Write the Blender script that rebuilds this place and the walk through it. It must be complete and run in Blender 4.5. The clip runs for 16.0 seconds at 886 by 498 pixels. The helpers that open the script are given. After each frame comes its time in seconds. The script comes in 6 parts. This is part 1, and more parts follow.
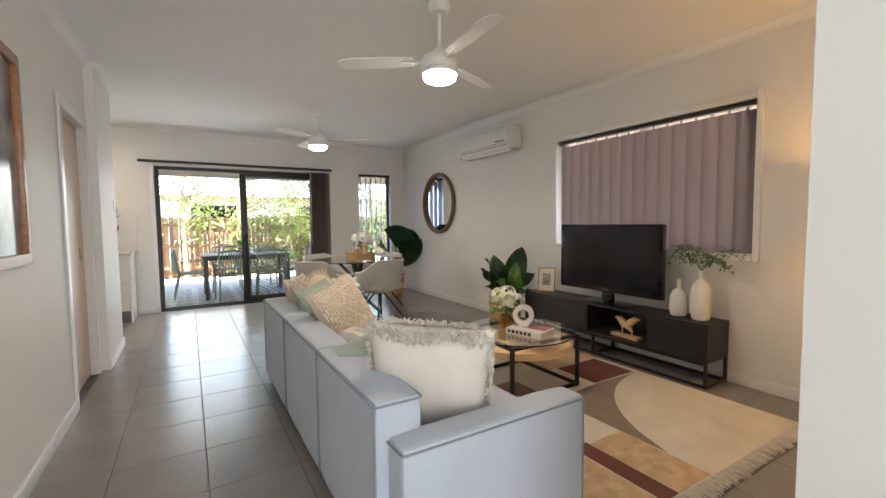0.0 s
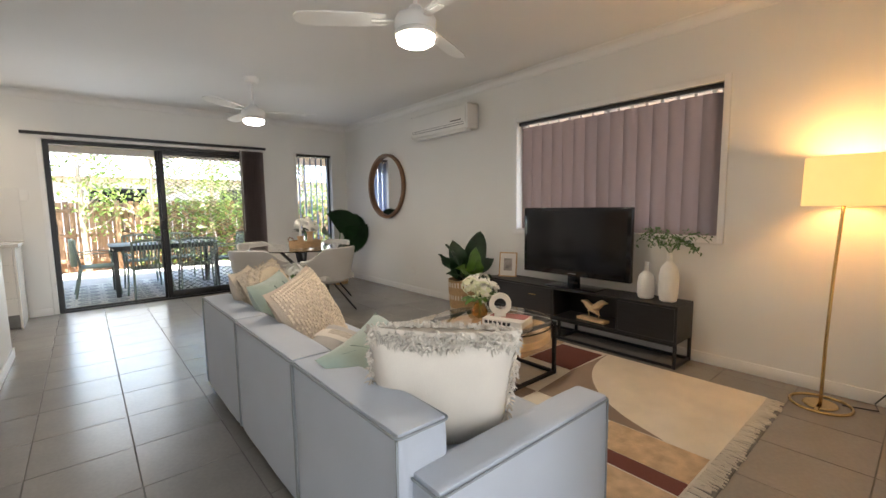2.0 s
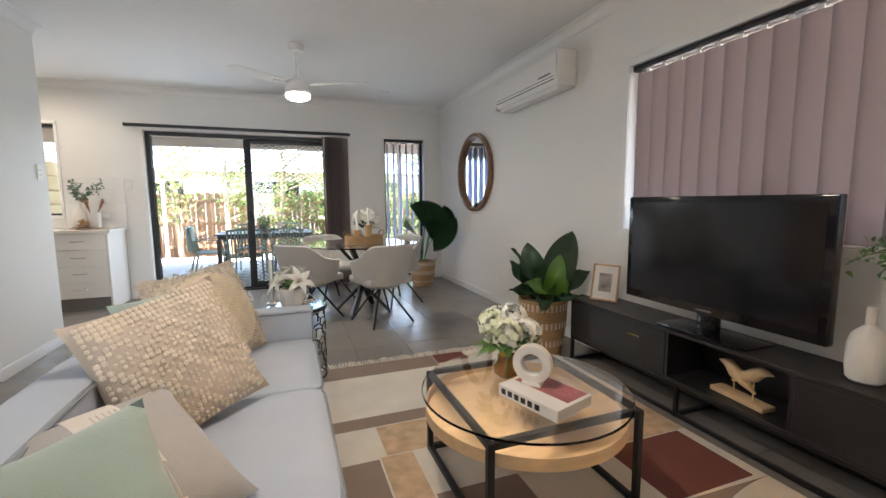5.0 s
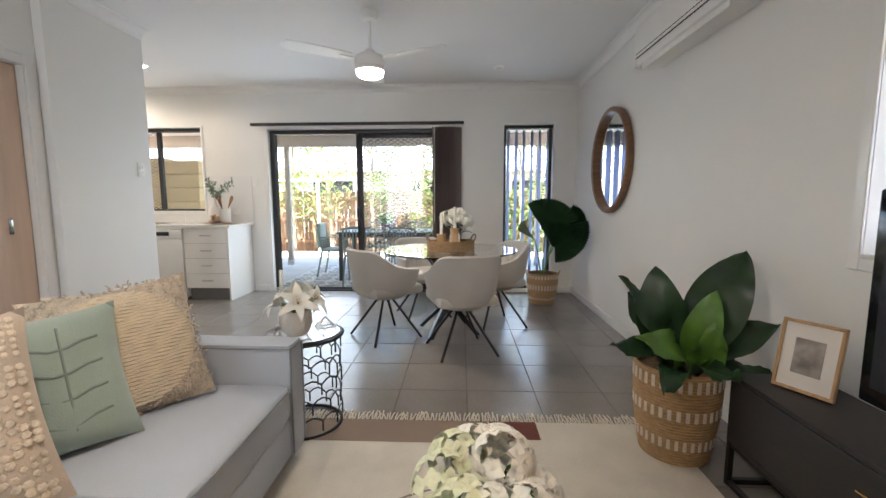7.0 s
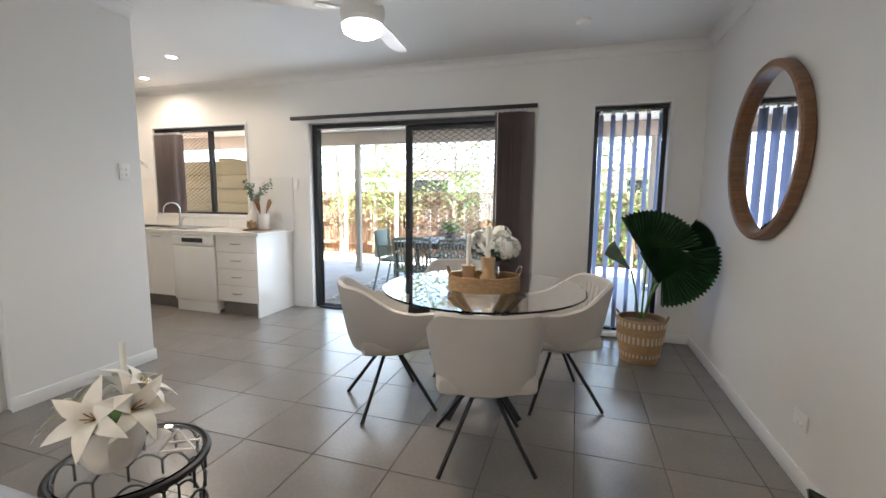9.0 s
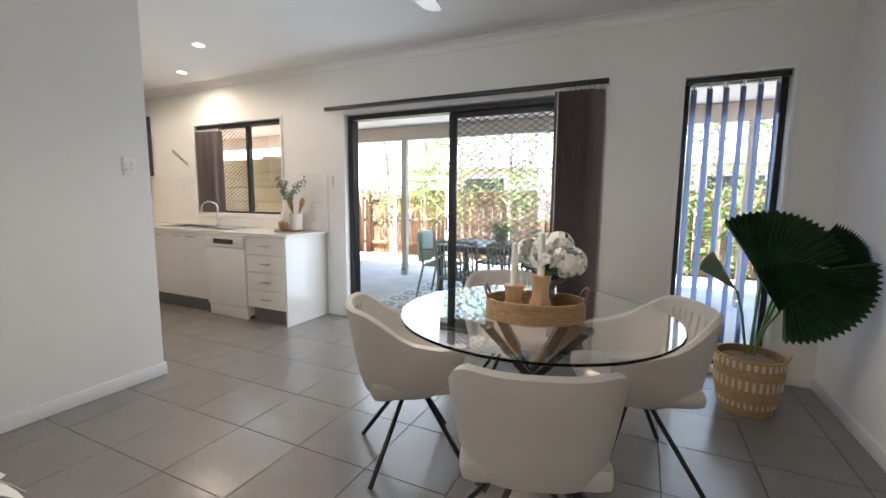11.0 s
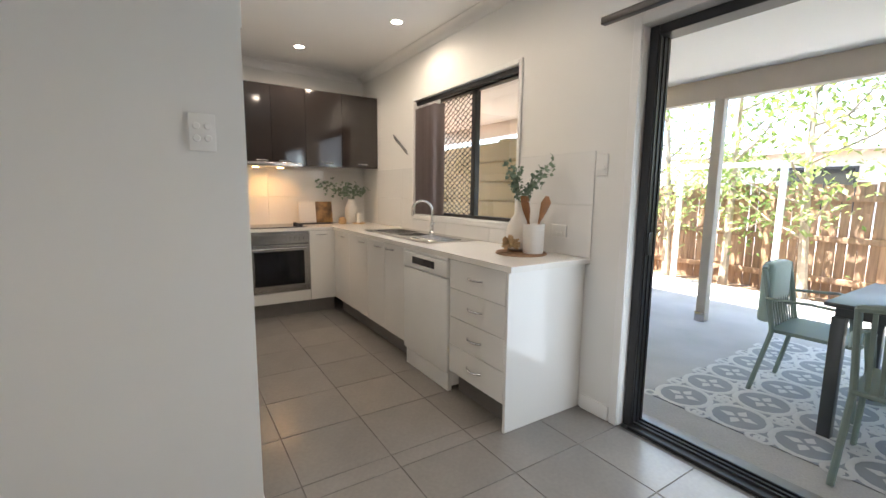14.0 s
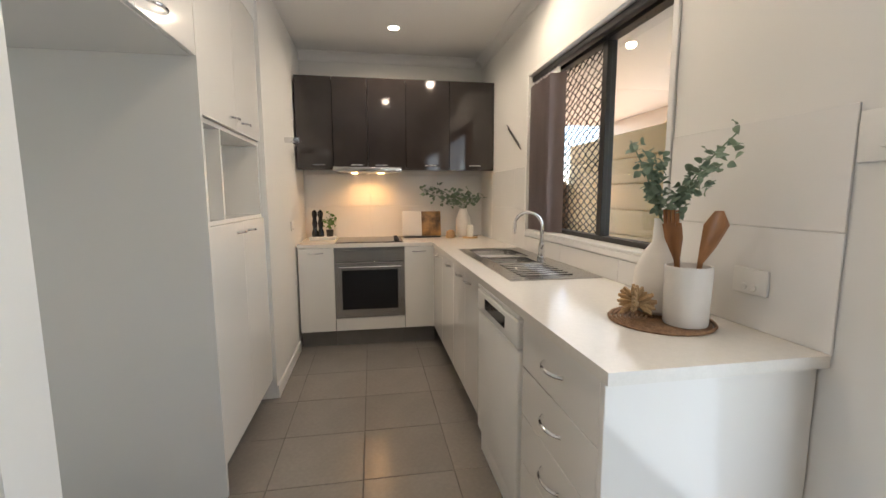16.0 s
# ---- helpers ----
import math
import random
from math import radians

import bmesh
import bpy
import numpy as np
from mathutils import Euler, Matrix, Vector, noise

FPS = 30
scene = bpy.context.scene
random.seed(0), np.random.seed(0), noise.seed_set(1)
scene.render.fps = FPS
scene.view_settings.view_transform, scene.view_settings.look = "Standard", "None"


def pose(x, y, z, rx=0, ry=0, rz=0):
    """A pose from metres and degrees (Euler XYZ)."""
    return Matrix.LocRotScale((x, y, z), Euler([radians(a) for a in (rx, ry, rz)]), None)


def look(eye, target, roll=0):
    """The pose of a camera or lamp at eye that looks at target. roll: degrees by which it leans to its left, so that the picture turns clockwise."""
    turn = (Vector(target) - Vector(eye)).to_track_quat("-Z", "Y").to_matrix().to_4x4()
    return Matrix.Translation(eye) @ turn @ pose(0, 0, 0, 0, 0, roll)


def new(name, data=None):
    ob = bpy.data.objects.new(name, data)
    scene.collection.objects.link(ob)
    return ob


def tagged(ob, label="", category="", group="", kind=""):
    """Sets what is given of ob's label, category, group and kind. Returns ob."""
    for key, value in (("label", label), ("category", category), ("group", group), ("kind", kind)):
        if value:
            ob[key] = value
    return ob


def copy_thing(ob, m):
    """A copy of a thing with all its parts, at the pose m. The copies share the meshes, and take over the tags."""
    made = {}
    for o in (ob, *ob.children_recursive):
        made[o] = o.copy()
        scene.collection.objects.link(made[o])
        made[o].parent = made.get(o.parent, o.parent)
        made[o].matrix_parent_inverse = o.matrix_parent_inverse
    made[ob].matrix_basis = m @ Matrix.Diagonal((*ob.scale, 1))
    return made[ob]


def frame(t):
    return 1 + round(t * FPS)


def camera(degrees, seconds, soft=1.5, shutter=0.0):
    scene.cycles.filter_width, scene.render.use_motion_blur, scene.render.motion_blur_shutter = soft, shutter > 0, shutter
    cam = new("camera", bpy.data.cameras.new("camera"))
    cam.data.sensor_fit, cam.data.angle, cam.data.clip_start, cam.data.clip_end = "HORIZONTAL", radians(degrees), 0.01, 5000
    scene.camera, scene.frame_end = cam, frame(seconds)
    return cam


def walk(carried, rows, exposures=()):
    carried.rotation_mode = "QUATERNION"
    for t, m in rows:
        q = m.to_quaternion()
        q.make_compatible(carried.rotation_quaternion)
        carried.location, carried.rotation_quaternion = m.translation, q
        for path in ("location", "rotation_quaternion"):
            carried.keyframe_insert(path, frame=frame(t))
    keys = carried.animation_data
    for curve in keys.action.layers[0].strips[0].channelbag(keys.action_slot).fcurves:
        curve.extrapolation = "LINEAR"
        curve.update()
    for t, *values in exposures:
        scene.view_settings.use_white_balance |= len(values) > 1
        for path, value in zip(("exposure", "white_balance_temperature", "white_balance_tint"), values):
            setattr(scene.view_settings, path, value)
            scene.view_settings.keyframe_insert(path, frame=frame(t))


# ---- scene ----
cam = camera(92.9, 16.0)
PATH = [
    (0, (0.386, 0.162, 1.238), (1.417, 1.871, 1.112), -0.6),
    (0.5, (0.353, 0.381, 1.24), (1.46, 2.04, 1.099), -0.5),
    (1, (0.345, 0.481, 1.237), (1.515, 2.095, 1.074), -0.6),
    (1.5, (0.327, 0.522, 1.242), (1.563, 2.083, 1.053), -0.7),
    (2, (0.309, 0.55, 1.236), (1.597, 2.067, 1.032), -0.8),
    (2.5, (0.356, 0.612, 1.238), (1.672, 2.104, 1.024), -0.9),
    (3, (0.576, 0.732, 1.244), (1.884, 2.229, 1.023), -0.9),
    (3.5, (0.85, 0.823, 1.224), (2.079, 2.385, 1.001), -0.8),
    (4, (1.128, 0.935, 1.23), (2.225, 2.591, 1.002), -0.7),
    (4.5, (1.392, 1.012, 1.193), (2.296, 2.782, 0.967), -0.6),
    (5, (1.613, 1.124, 1.184), (2.3, 2.989, 0.961), -0.4),
    (7.5, (2.65, 2.261, 1.17), (2.397, 4.233, 0.945), 0.1),
    (8, (2.814, 2.58, 1.205), (2.406, 4.524, 0.971), 0.4),
    (8.5, (2.866, 2.908, 1.24), (2.35, 4.827, 1.006), 0.6),
    (9, (2.863, 3.218, 1.271), (2.27, 5.114, 1.035), 0.6),
    (11.5, (2.671, 4.019, 1.257), (1.701, 5.75, 1.009), 0.6),
    (12, (2.471, 4.303, 1.273), (1.337, 5.929, 1.013), 0.7),
    (12.5, (2.242, 4.613, 1.276), (0.945, 6.112, 1.009), 0.6),
    (13, (1.943, 4.871, 1.248), (0.502, 6.231, 0.979), 0.6),
    (13.5, (1.626, 5.115, 1.261), (0.065, 6.335, 0.989), 0.7),
    (14, (1.31, 5.363, 1.262), (-0.359, 6.432, 0.997), 0.6),
    (14.5, (1.027, 5.579, 1.261), (-0.736, 6.485, 0.998), 0.5),
    (15, (0.841, 5.833, 1.261), (-1.013, 6.536, 1.0), 0.3),
    (15.5, (0.694, 6.069, 1.273), (-1.226, 6.569, 1.019), 0.1),
    (16, (0.583, 6.247, 1.289), (-1.374, 6.576, 1.042), -0.2),
]
walk(cam, [(t, look(eye, target, roll)) for t, eye, target, roll in PATH], [(0.0, 3.2, 6500, 10), (3.0, 3.2, 6350, 10), (5.0, 3.35, 6000, 10), (9.0, 3.3, 6000, 10), (12.5, 3.1, 6050, 10), (16.0, 2.9, 6350, 10)])

# ---- world, sun, large lights ----
world = bpy.data.worlds.new("sky")
scene.world = world
world.use_nodes = True
_nt = world.node_tree
_sky = _nt.nodes.new("ShaderNodeTexSky")
_sky.sky_type, _sky.sun_disc = "NISHITA", False
_sky.sun_elevation, _sky.sun_rotation = radians(69), radians(205)
_nt.links.new(_sky.outputs[0], _nt.nodes["Background"].inputs[0])
_nt.nodes["Background"].inputs[1].default_value = 0.15


def lamp(name, kind, m, power, colour, **more):
    data = bpy.data.lights.new(name, kind)
    data.energy, data.color = power, colour
    for key, value in more.items():
        if key == "size": data.size = value
        if key == "size_y": data.shape, data.size_y = "RECTANGLE", value
        if key == "radius": data.shadow_soft_size = value
        if key == "angle": data.angle = value
        if key == "spot": data.spot_size, data.spot_blend = value, 0.6
    ob = new(name, data)
    ob.matrix_world = m
    return ob


lamp("sun", "SUN", look((-1.2, -3.1, 9), (0.3, 0.2, 0)), 5.0, (1.0, 0.95, 0.87), angle=radians(0.5))
NORTH_FACE = 7.35
WARM, SOFTWARM, DAY = (1.0, 0.72, 0.46), (1.0, 0.80, 0.60), (0.86, 0.93, 1.0)
lamp("slider_daylight", "AREA", look((0.60, NORTH_FACE + 0.03, 1.05), (0.45, 4.0, 0.85)), 2.0, DAY, size=0.98, size_y=1.9)
lamp("narrow_window_daylight", "AREA", look((3.29, NORTH_FACE + 0.075, 1.1), (3.29, 3.0, 1.1)), 0.9, DAY, size=0.55, size_y=1.5)
# added fill lamp at the hall's closed end, brightens the sofa and near walls
lamp("hall_daylight", "AREA", look((0.5, -2.1, 1.35), (0.9, 4.0, 1.1)), 7.0, (0.95, 0.97, 1.0), size=1.4, size_y=2.4)
lamp("east_window_daylight", "AREA", look((3.955, 2.56, 1.53), (0.0, 2.56, 1.3)), 1.3, (0.95, 0.97, 1.0), size=1.75, size_y=1.05)
lamp("kitchen_window_daylight", "AREA", look((-1.4, NORTH_FACE + 0.03, 1.58), (-1.4, 3.0, 1.58)), 0.6, DAY, size=1.1, size_y=0.9)

# ---- materials ----


def mat(name, colour, rough=0.5, metal=0.0, vary=0.08, scale=6.0, bump=0.0, bscale=80.0, coat=0.0, random_tint=0.0, trans=0.0, emit=None, stretch=(1, 1, 1), alpha=1.0, sheen=0.0, fine=0.0):
    """Two scales of colour variation, a fine relief and the gloss of the real surface."""
    m = bpy.data.materials.new(name)
    m.use_nodes = True
    nt = m.node_tree
    n, l = nt.nodes, nt.links
    p = n["Principled BSDF"]
    p.inputs["Roughness"].default_value, p.inputs["Metallic"].default_value = rough, metal
    p.inputs["Coat Weight"].default_value, p.inputs["Coat Roughness"].default_value = coat, 0.08
    p.inputs["Transmission Weight"].default_value = trans
    p.inputs["Alpha"].default_value = alpha
    p.inputs["Sheen Weight"].default_value = sheen
    co = n.new("ShaderNodeTexCoord")
    mp = n.new("ShaderNodeMapping")
    mp.inputs["Scale"].default_value = stretch
    l.new(co.outputs["Object"], mp.inputs[0])
    big = n.new("ShaderNodeTexNoise")
    big.inputs["Scale"].default_value, big.inputs["Detail"].default_value = scale, 6
    l.new(mp.outputs[0], big.inputs["Vector"])
    ramp = n.new("ShaderNodeValToRGB")
    lo = tuple(max(0, c * (1 - vary)) for c in colour[:3]) + (1,)
    hi = tuple(min(1, c * (1 + vary)) for c in colour[:3]) + (1,)
    ramp.color_ramp.elements[0].color, ramp.color_ramp.elements[1].color = lo, hi
    ramp.color_ramp.elements[0].position, ramp.color_ramp.elements[1].position = 0.3, 0.7
    l.new(big.outputs["Fac"], ramp.inputs[0])
    out = ramp.outputs[0]
    if fine:
        gr = n.new("ShaderNodeTexNoise")
        gr.inputs["Scale"].default_value, gr.inputs["Detail"].default_value = bscale * 1.7, 3
        l.new(mp.outputs[0], gr.inputs["Vector"])
        mr = n.new("ShaderNodeMapRange")
        mr.inputs[1].default_value, mr.inputs[2].default_value, mr.inputs[3].default_value, mr.inputs[4].default_value = 0.3, 0.7, 1 - fine, 1 + fine
        l.new(gr.outputs["Fac"], mr.inputs[0])
        hv = n.new("ShaderNodeHueSaturation")
        l.new(mr.outputs[0], hv.inputs["Value"])
        l.new(out, hv.inputs["Color"])
        out = hv.outputs[0]
    if random_tint:
        oi = n.new("ShaderNodeObjectInfo")
        mr = n.new("ShaderNodeMapRange")
        mr.inputs[3].default_value, mr.inputs[4].default_value = 1 - random_tint, 1 + random_tint
        l.new(oi.outputs["Random"], mr.inputs[0])
        hv = n.new("ShaderNodeHueSaturation")
        l.new(mr.outputs[0], hv.inputs["Value"])
        l.new(out, hv.inputs["Color"])
        out = hv.outputs[0]
    l.new(out, p.inputs["Base Color"])
    rr = n.new("ShaderNodeMapRange")
    rr.inputs[3].default_value, rr.inputs[4].default_value = max(0, rough * 0.85), min(1, rough * 1.15)
    l.new(big.outputs["Fac"], rr.inputs[0])
    l.new(rr.outputs[0], p.inputs["Roughness"])
    if bump:
        sm = n.new("ShaderNodeTexNoise")
        sm.inputs["Scale"].default_value, sm.inputs["Detail"].default_value = bscale, 4
        l.new(mp.outputs[0], sm.inputs["Vector"])
        b = n.new("ShaderNodeBump")
        b.inputs["Strength"].default_value, b.inputs["Distance"].default_value = bump, 0.01
        l.new(sm.outputs["Fac"], b.inputs["Height"])
        l.new(b.outputs[0], p.inputs["Normal"])
    if emit:
        p.inputs["Emission Color"].default_value = (*emit[0], 1)
        p.inputs["Emission Strength"].default_value = emit[1]
    return m


M = {}
M["wall"] = mat("white_wall_paint", (0.78, 0.77, 0.74), 0.55, vary=0.02, scale=1.2, bump=0.05, bscale=220)
M["ceiling"] = mat("ceiling_paint", (0.8, 0.79, 0.77), 0.8, vary=0.02, scale=0.8, bump=0.04, bscale=150)
M["trim"] = mat("gloss_white_trim", (0.8, 0.79, 0.77), 0.3, vary=0.02, scale=4)
M["tile"] = mat("grey_floor_tile", (0.232, 0.214, 0.194), 0.24, vary=0.05, scale=5, bump=0.04, bscale=30, random_tint=0.05, fine=0.05)
M["grout"] = mat("dark_grout", (0.11, 0.10, 0.09), 0.9, vary=0.2, scale=9)
M["alu"] = mat("charcoal_aluminium", (0.03, 0.029, 0.03), 0.38, 0.3, vary=0.1)
M["mesh"] = mat("black_grille", (0.018, 0.018, 0.02), 0.5, 0.2)
M["glass"] = mat("clear_glass", (1, 1, 1), 0.0, vary=0.0, trans=1.0)
M["blind"] = mat("mauve_brown_blind_fabric", (0.25, 0.21, 0.205), 0.75, vary=0.08, scale=3, bump=0.15, bscale=300, stretch=(1, 1, 0.3))
M["paleblind"] = mat("blue_grey_blind_fabric", (0.36, 0.40, 0.50), 0.8, vary=0.06, scale=3, bump=0.1, bscale=300)
M["chrome"] = mat("chrome", (0.75, 0.75, 0.76), 0.12, 1.0, vary=0.03)
M["steel"] = mat("brushed_steel", (0.48, 0.47, 0.455), 0.2, 1.0, vary=0.04, scale=5, stretch=(1, 1, 6))
M["brass"] = mat("satin_brass", (0.62, 0.44, 0.2), 0.25, 1.0, vary=0.08)
M["black"] = mat("matt_black", (0.016, 0.016, 0.018), 0.45, vary=0.2, scale=12)
M["gloss"] = mat("gloss_black", (0.008, 0.008, 0.01), 0.08, vary=0.1)
M["blackwood"] = mat("black_wood_veneer", (0.018, 0.017, 0.018), 0.4, vary=0.25, scale=14, bump=0.12, bscale=60, stretch=(8, 0.6, 8))
M["blackmetal"] = mat("black_powder_coat", (0.018, 0.018, 0.019), 0.4, 0.4, vary=0.15)
M["sofa"] = mat("pale_blue_grey_weave", (0.50, 0.55, 0.635), 0.95, vary=0.05, scale=3, bump=0.35, bscale=420, fine=0.10, sheen=0.2)
M["piping"] = mat("grey_seam_piping", (0.27, 0.30, 0.33), 0.9, vary=0.05)
M["white"] = mat("white_plastic", (0.8, 0.79, 0.76), 0.35, vary=0.02)
M["cabinet"] = mat("gloss_white_laminate", (0.80, 0.78, 0.74), 0.12, vary=0.015, scale=2, coat=0.3)
M["benchtop"] = mat("cream_stone_benchtop", (0.76, 0.73, 0.67), 0.14, vary=0.02, scale=40, fine=0.02)
M["brownglass"] = mat("gloss_dark_brown_laminate", (0.03, 0.023, 0.02), 0.06, vary=0.08, coat=0.5)
M["kick"] = mat("grey_kickboard", (0.22, 0.21, 0.2), 0.35, 0.5, vary=0.08)
M["splash"] = mat("white_glazed_tile", (0.8, 0.79, 0.77), 0.12, vary=0.02, scale=3)
M["door"] = mat("pale_timber_door", (0.66, 0.49, 0.37), 0.4, vary=0.08, scale=3, stretch=(6, 6, 0.5))
M["wood"] = mat("honey_oak", (0.5, 0.32, 0.16), 0.45, vary=0.22, scale=5, bump=0.1, bscale=60, stretch=(10, 10, 0.8))
M["walnut"] = mat("walnut", (0.19, 0.095, 0.045), 0.4, vary=0.3, scale=6, bump=0.12, bscale=50, stretch=(2, 8, 8))
M["paleply"] = mat("pale_oak_veneer", (0.66, 0.46, 0.25), 0.4, vary=0.1, scale=4, stretch=(1, 8, 8))
M["lampglass"] = mat("lit_opal_glass", (0.9, 0.9, 0.88), 0.3, vary=0.0, emit=((1.0, 0.92, 0.8), 4.0))
M["downlight"] = mat("lit_led_lens", (0.9, 0.9, 0.85), 0.3, vary=0.0, emit=((1.0, 0.86, 0.68), 7.0))
M["concrete"] = mat("grey_patio_concrete", (0.46, 0.45, 0.43), 0.85, vary=0.12, scale=2.5, bump=0.2, bscale=60, fine=0.08)
M["soil"] = mat("leafy_soil", (0.2, 0.13, 0.08), 0.95, vary=0.4, scale=8, bump=0.6, bscale=30, fine=0.2)
M["fence"] = mat("weathered_brown_paling", (0.30, 0.185, 0.11), 0.85, vary=0.25, scale=4, bump=0.4, bscale=40, stretch=(8, 8, 0.6), random_tint=0.25)
M["bark"] = mat("pale_tree_bark", (0.36, 0.28, 0.2), 0.9, vary=0.3, scale=9, bump=0.5, bscale=40)
M["leaf"] = mat("tree_leaf", (0.12, 0.19, 0.045), 0.5, vary=0.4, scale=2.0)
M["cream"] = mat("cream_render", (0.70, 0.57, 0.34), 0.7, vary=0.06, scale=2, bump=0.1)



def let_light_through(m, share, colour):
    """Thin fabric that passes some of the light behind it."""
    nt = m.node_tree
    p = nt.nodes["Principled BSDF"]
    t = nt.nodes.new("ShaderNodeBsdfTranslucent")
    t.inputs[0].default_value = (*colour, 1)
    mix = nt.nodes.new("ShaderNodeMixShader")
    mix.inputs[0].default_value = share
    nt.links.new(p.outputs[0], mix.inputs[1])
    nt.links.new(t.outputs[0], mix.inputs[2])
    nt.links.new(mix.outputs[0], nt.nodes["Material Output"].inputs[0])


let_light_through(M["blind"], 0.5, (0.48, 0.405, 0.385))
let_light_through(M["paleblind"], 0.45, (0.42, 0.48, 0.66))
let_light_through(M["leaf"], 0.35, (0.3, 0.42, 0.08))

# ---- helpers for building ----


def part(name, bm, material, parent=None, label="", m=None, smooth=True):
    me = bpy.data.meshes.new(name)
    bmesh.ops.recalc_face_normals(bm, faces=bm.faces)
    bm.to_mesh(me)
    bm.free()
    if smooth:
        for p in me.polygons: p.use_smooth = True
        me.set_sharp_from_angle(angle=radians(38))
    me.materials.append(M[material] if isinstance(material, str) else material)
    ob = new(name, me)
    if parent: ob.parent = parent
    if m is not None: ob.matrix_basis = m
    if label: ob["label"] = label
    return ob


def thing(name, label, category, at=(0, 0, 0), rz=0, group=""):
    ob = new(name)
    ob.empty_display_size = 0.1
    ob.matrix_basis = pose(*at, 0, 0, rz)
    return tagged(ob, label, category, group)


def structure(ob, label, category):
    return tagged(ob, label, category, kind="structure")


def box(x0, x1, y0, y1, z0, z1, bevel=0.0, segs=2, bm=None, m=None):
    """A box between two corners, with rounded edges; joined to bm where given."""
    b = bmesh.new()
    r = bmesh.ops.create_cube(b, size=1)
    for v in b.verts:
        v.co = Vector(((x0 + x1) / 2 + v.co.x * (x1 - x0), (y0 + y1) / 2 + v.co.y * (y1 - y0), (z0 + z1) / 2 + v.co.z * (z1 - z0)))
    if bevel:
        bmesh.ops.bevel(b, geom=b.edges[:], offset=bevel, segments=segs, affect="EDGES", profile=0.5)
    return join(bm, b, m)


def join(bm, b, m=None):
    if m is not None: bmesh.ops.transform(b, matrix=m, verts=b.verts)
    if bm is None: return b
    me = bpy.data.meshes.new("tmp")
    b.to_mesh(me)
    b.free()
    bm.from_mesh(me)
    bpy.data.meshes.remove(me)
    return bm


def lathe(profile, n=32, bm=None, m=None, wobble=None):
    """A turned shape from (radius, height) pairs."""
    b = bmesh.new()
    rings = []
    for r, z in profile:
        if r < 1e-5:
            rings.append([b.verts.new((0, 0, z))])
        else:
            rings.append([b.verts.new(((r * (wobble(a, z) if wobble else 1)) * math.cos(a), (r * (wobble(a, z) if wobble else 1)) * math.sin(a), z)) for a in (2 * math.pi * i / n for i in range(n))])
    for a, c in zip(rings, rings[1:]):
        for i in range(n):
            j = (i + 1) % n
            if len(a) == 1 and len(c) == 1: continue
            if len(a) == 1: b.faces.new((a[0], c[j], c[i]))
            elif len(c) == 1: b.faces.new((a[i], a[j], c[0]))
            else: b.faces.new((a[i], a[j], c[j], c[i]))
    return join(bm, b, m)


def tube(points, radius, n=8, bm=None, m=None, closed=False, radii=None, flat=1.0):
    """A round bar that follows the points."""
    b = bmesh.new()
    pts = [Vector(p) for p in points]
    rings = []
    k = len(pts)
    up = None
    for i, p in enumerate(pts):
        if closed: d = pts[(i + 1) % k] - pts[i - 1]
        else: d = pts[min(i + 1, k - 1)] - pts[max(i - 1, 0)]
        d.normalize()
        if up is None:
            up = Vector((0, 0, 1)) if abs(d.z) < 0.9 else Vector((1, 0, 0))
        side = d.cross(up).normalized()
        up = side.cross(d).normalized()
        r = radii[i] if radii else radius
        rings.append([b.verts.new(p + r * (math.cos(a) * side + flat * math.sin(a) * up)) for a in (2 * math.pi * j / n for j in range(n))])
    pairs = list(zip(rings, rings[1:])) + ([(rings[-1], rings[0])] if closed else [])
    for a, c in pairs:
        for j in range(n):
            q = (j + 1) % n
            b.faces.new((a[j], a[q], c[q], c[j]))
    if not closed:
        b.faces.new(rings[0][::-1])
        b.faces.new(rings[-1])
    return join(bm, b, m)


def circle(r, z, n=40, c=(0, 0)):
    return [(c[0] + r * math.cos(2 * math.pi * i / n), c[1] + r * math.sin(2 * math.pi * i / n), z) for i in range(n)]


# ---- the large structure ----
EAST, NORTH, WEST, NIB, CEIL = 3.88, 7.35, -0.305, -0.24, 2.6
SOUTH, HALL = 0.46, 1.3


def wall(name, along, face, back, a0, a1, z1, holes, label):
    """A wall of real thickness with openings cut through; along 'x' or 'y'. holes: a0, a1, z0, z1."""
    bm = bmesh.new()
    cuts = sorted(holes)
    spans, a = [], a0
    for h0, h1, z0, zt in cuts:
        spans.append((a, h0, 0, z1))
        if z0 > 0: spans.append((h0, h1, 0, z0))
        spans.append((h0, h1, zt, z1))
        a = h1
    spans.append((a, a1, 0, z1))
    lo, hi = min(face, back), max(face, back)
    for s0, s1, b0, b1 in spans:
        if s1 - s0 < 0.001: continue
        if along == "x": box(s0, s1, lo, hi, b0, b1, bm=bm)
        else: box(lo, hi, s0, s1, b0, b1, bm=bm)
    bmesh.ops.remove_doubles(bm, verts=bm.verts, dist=0.0005)
    return structure(part(name, bm, "wall", smooth=False), label, "wall")


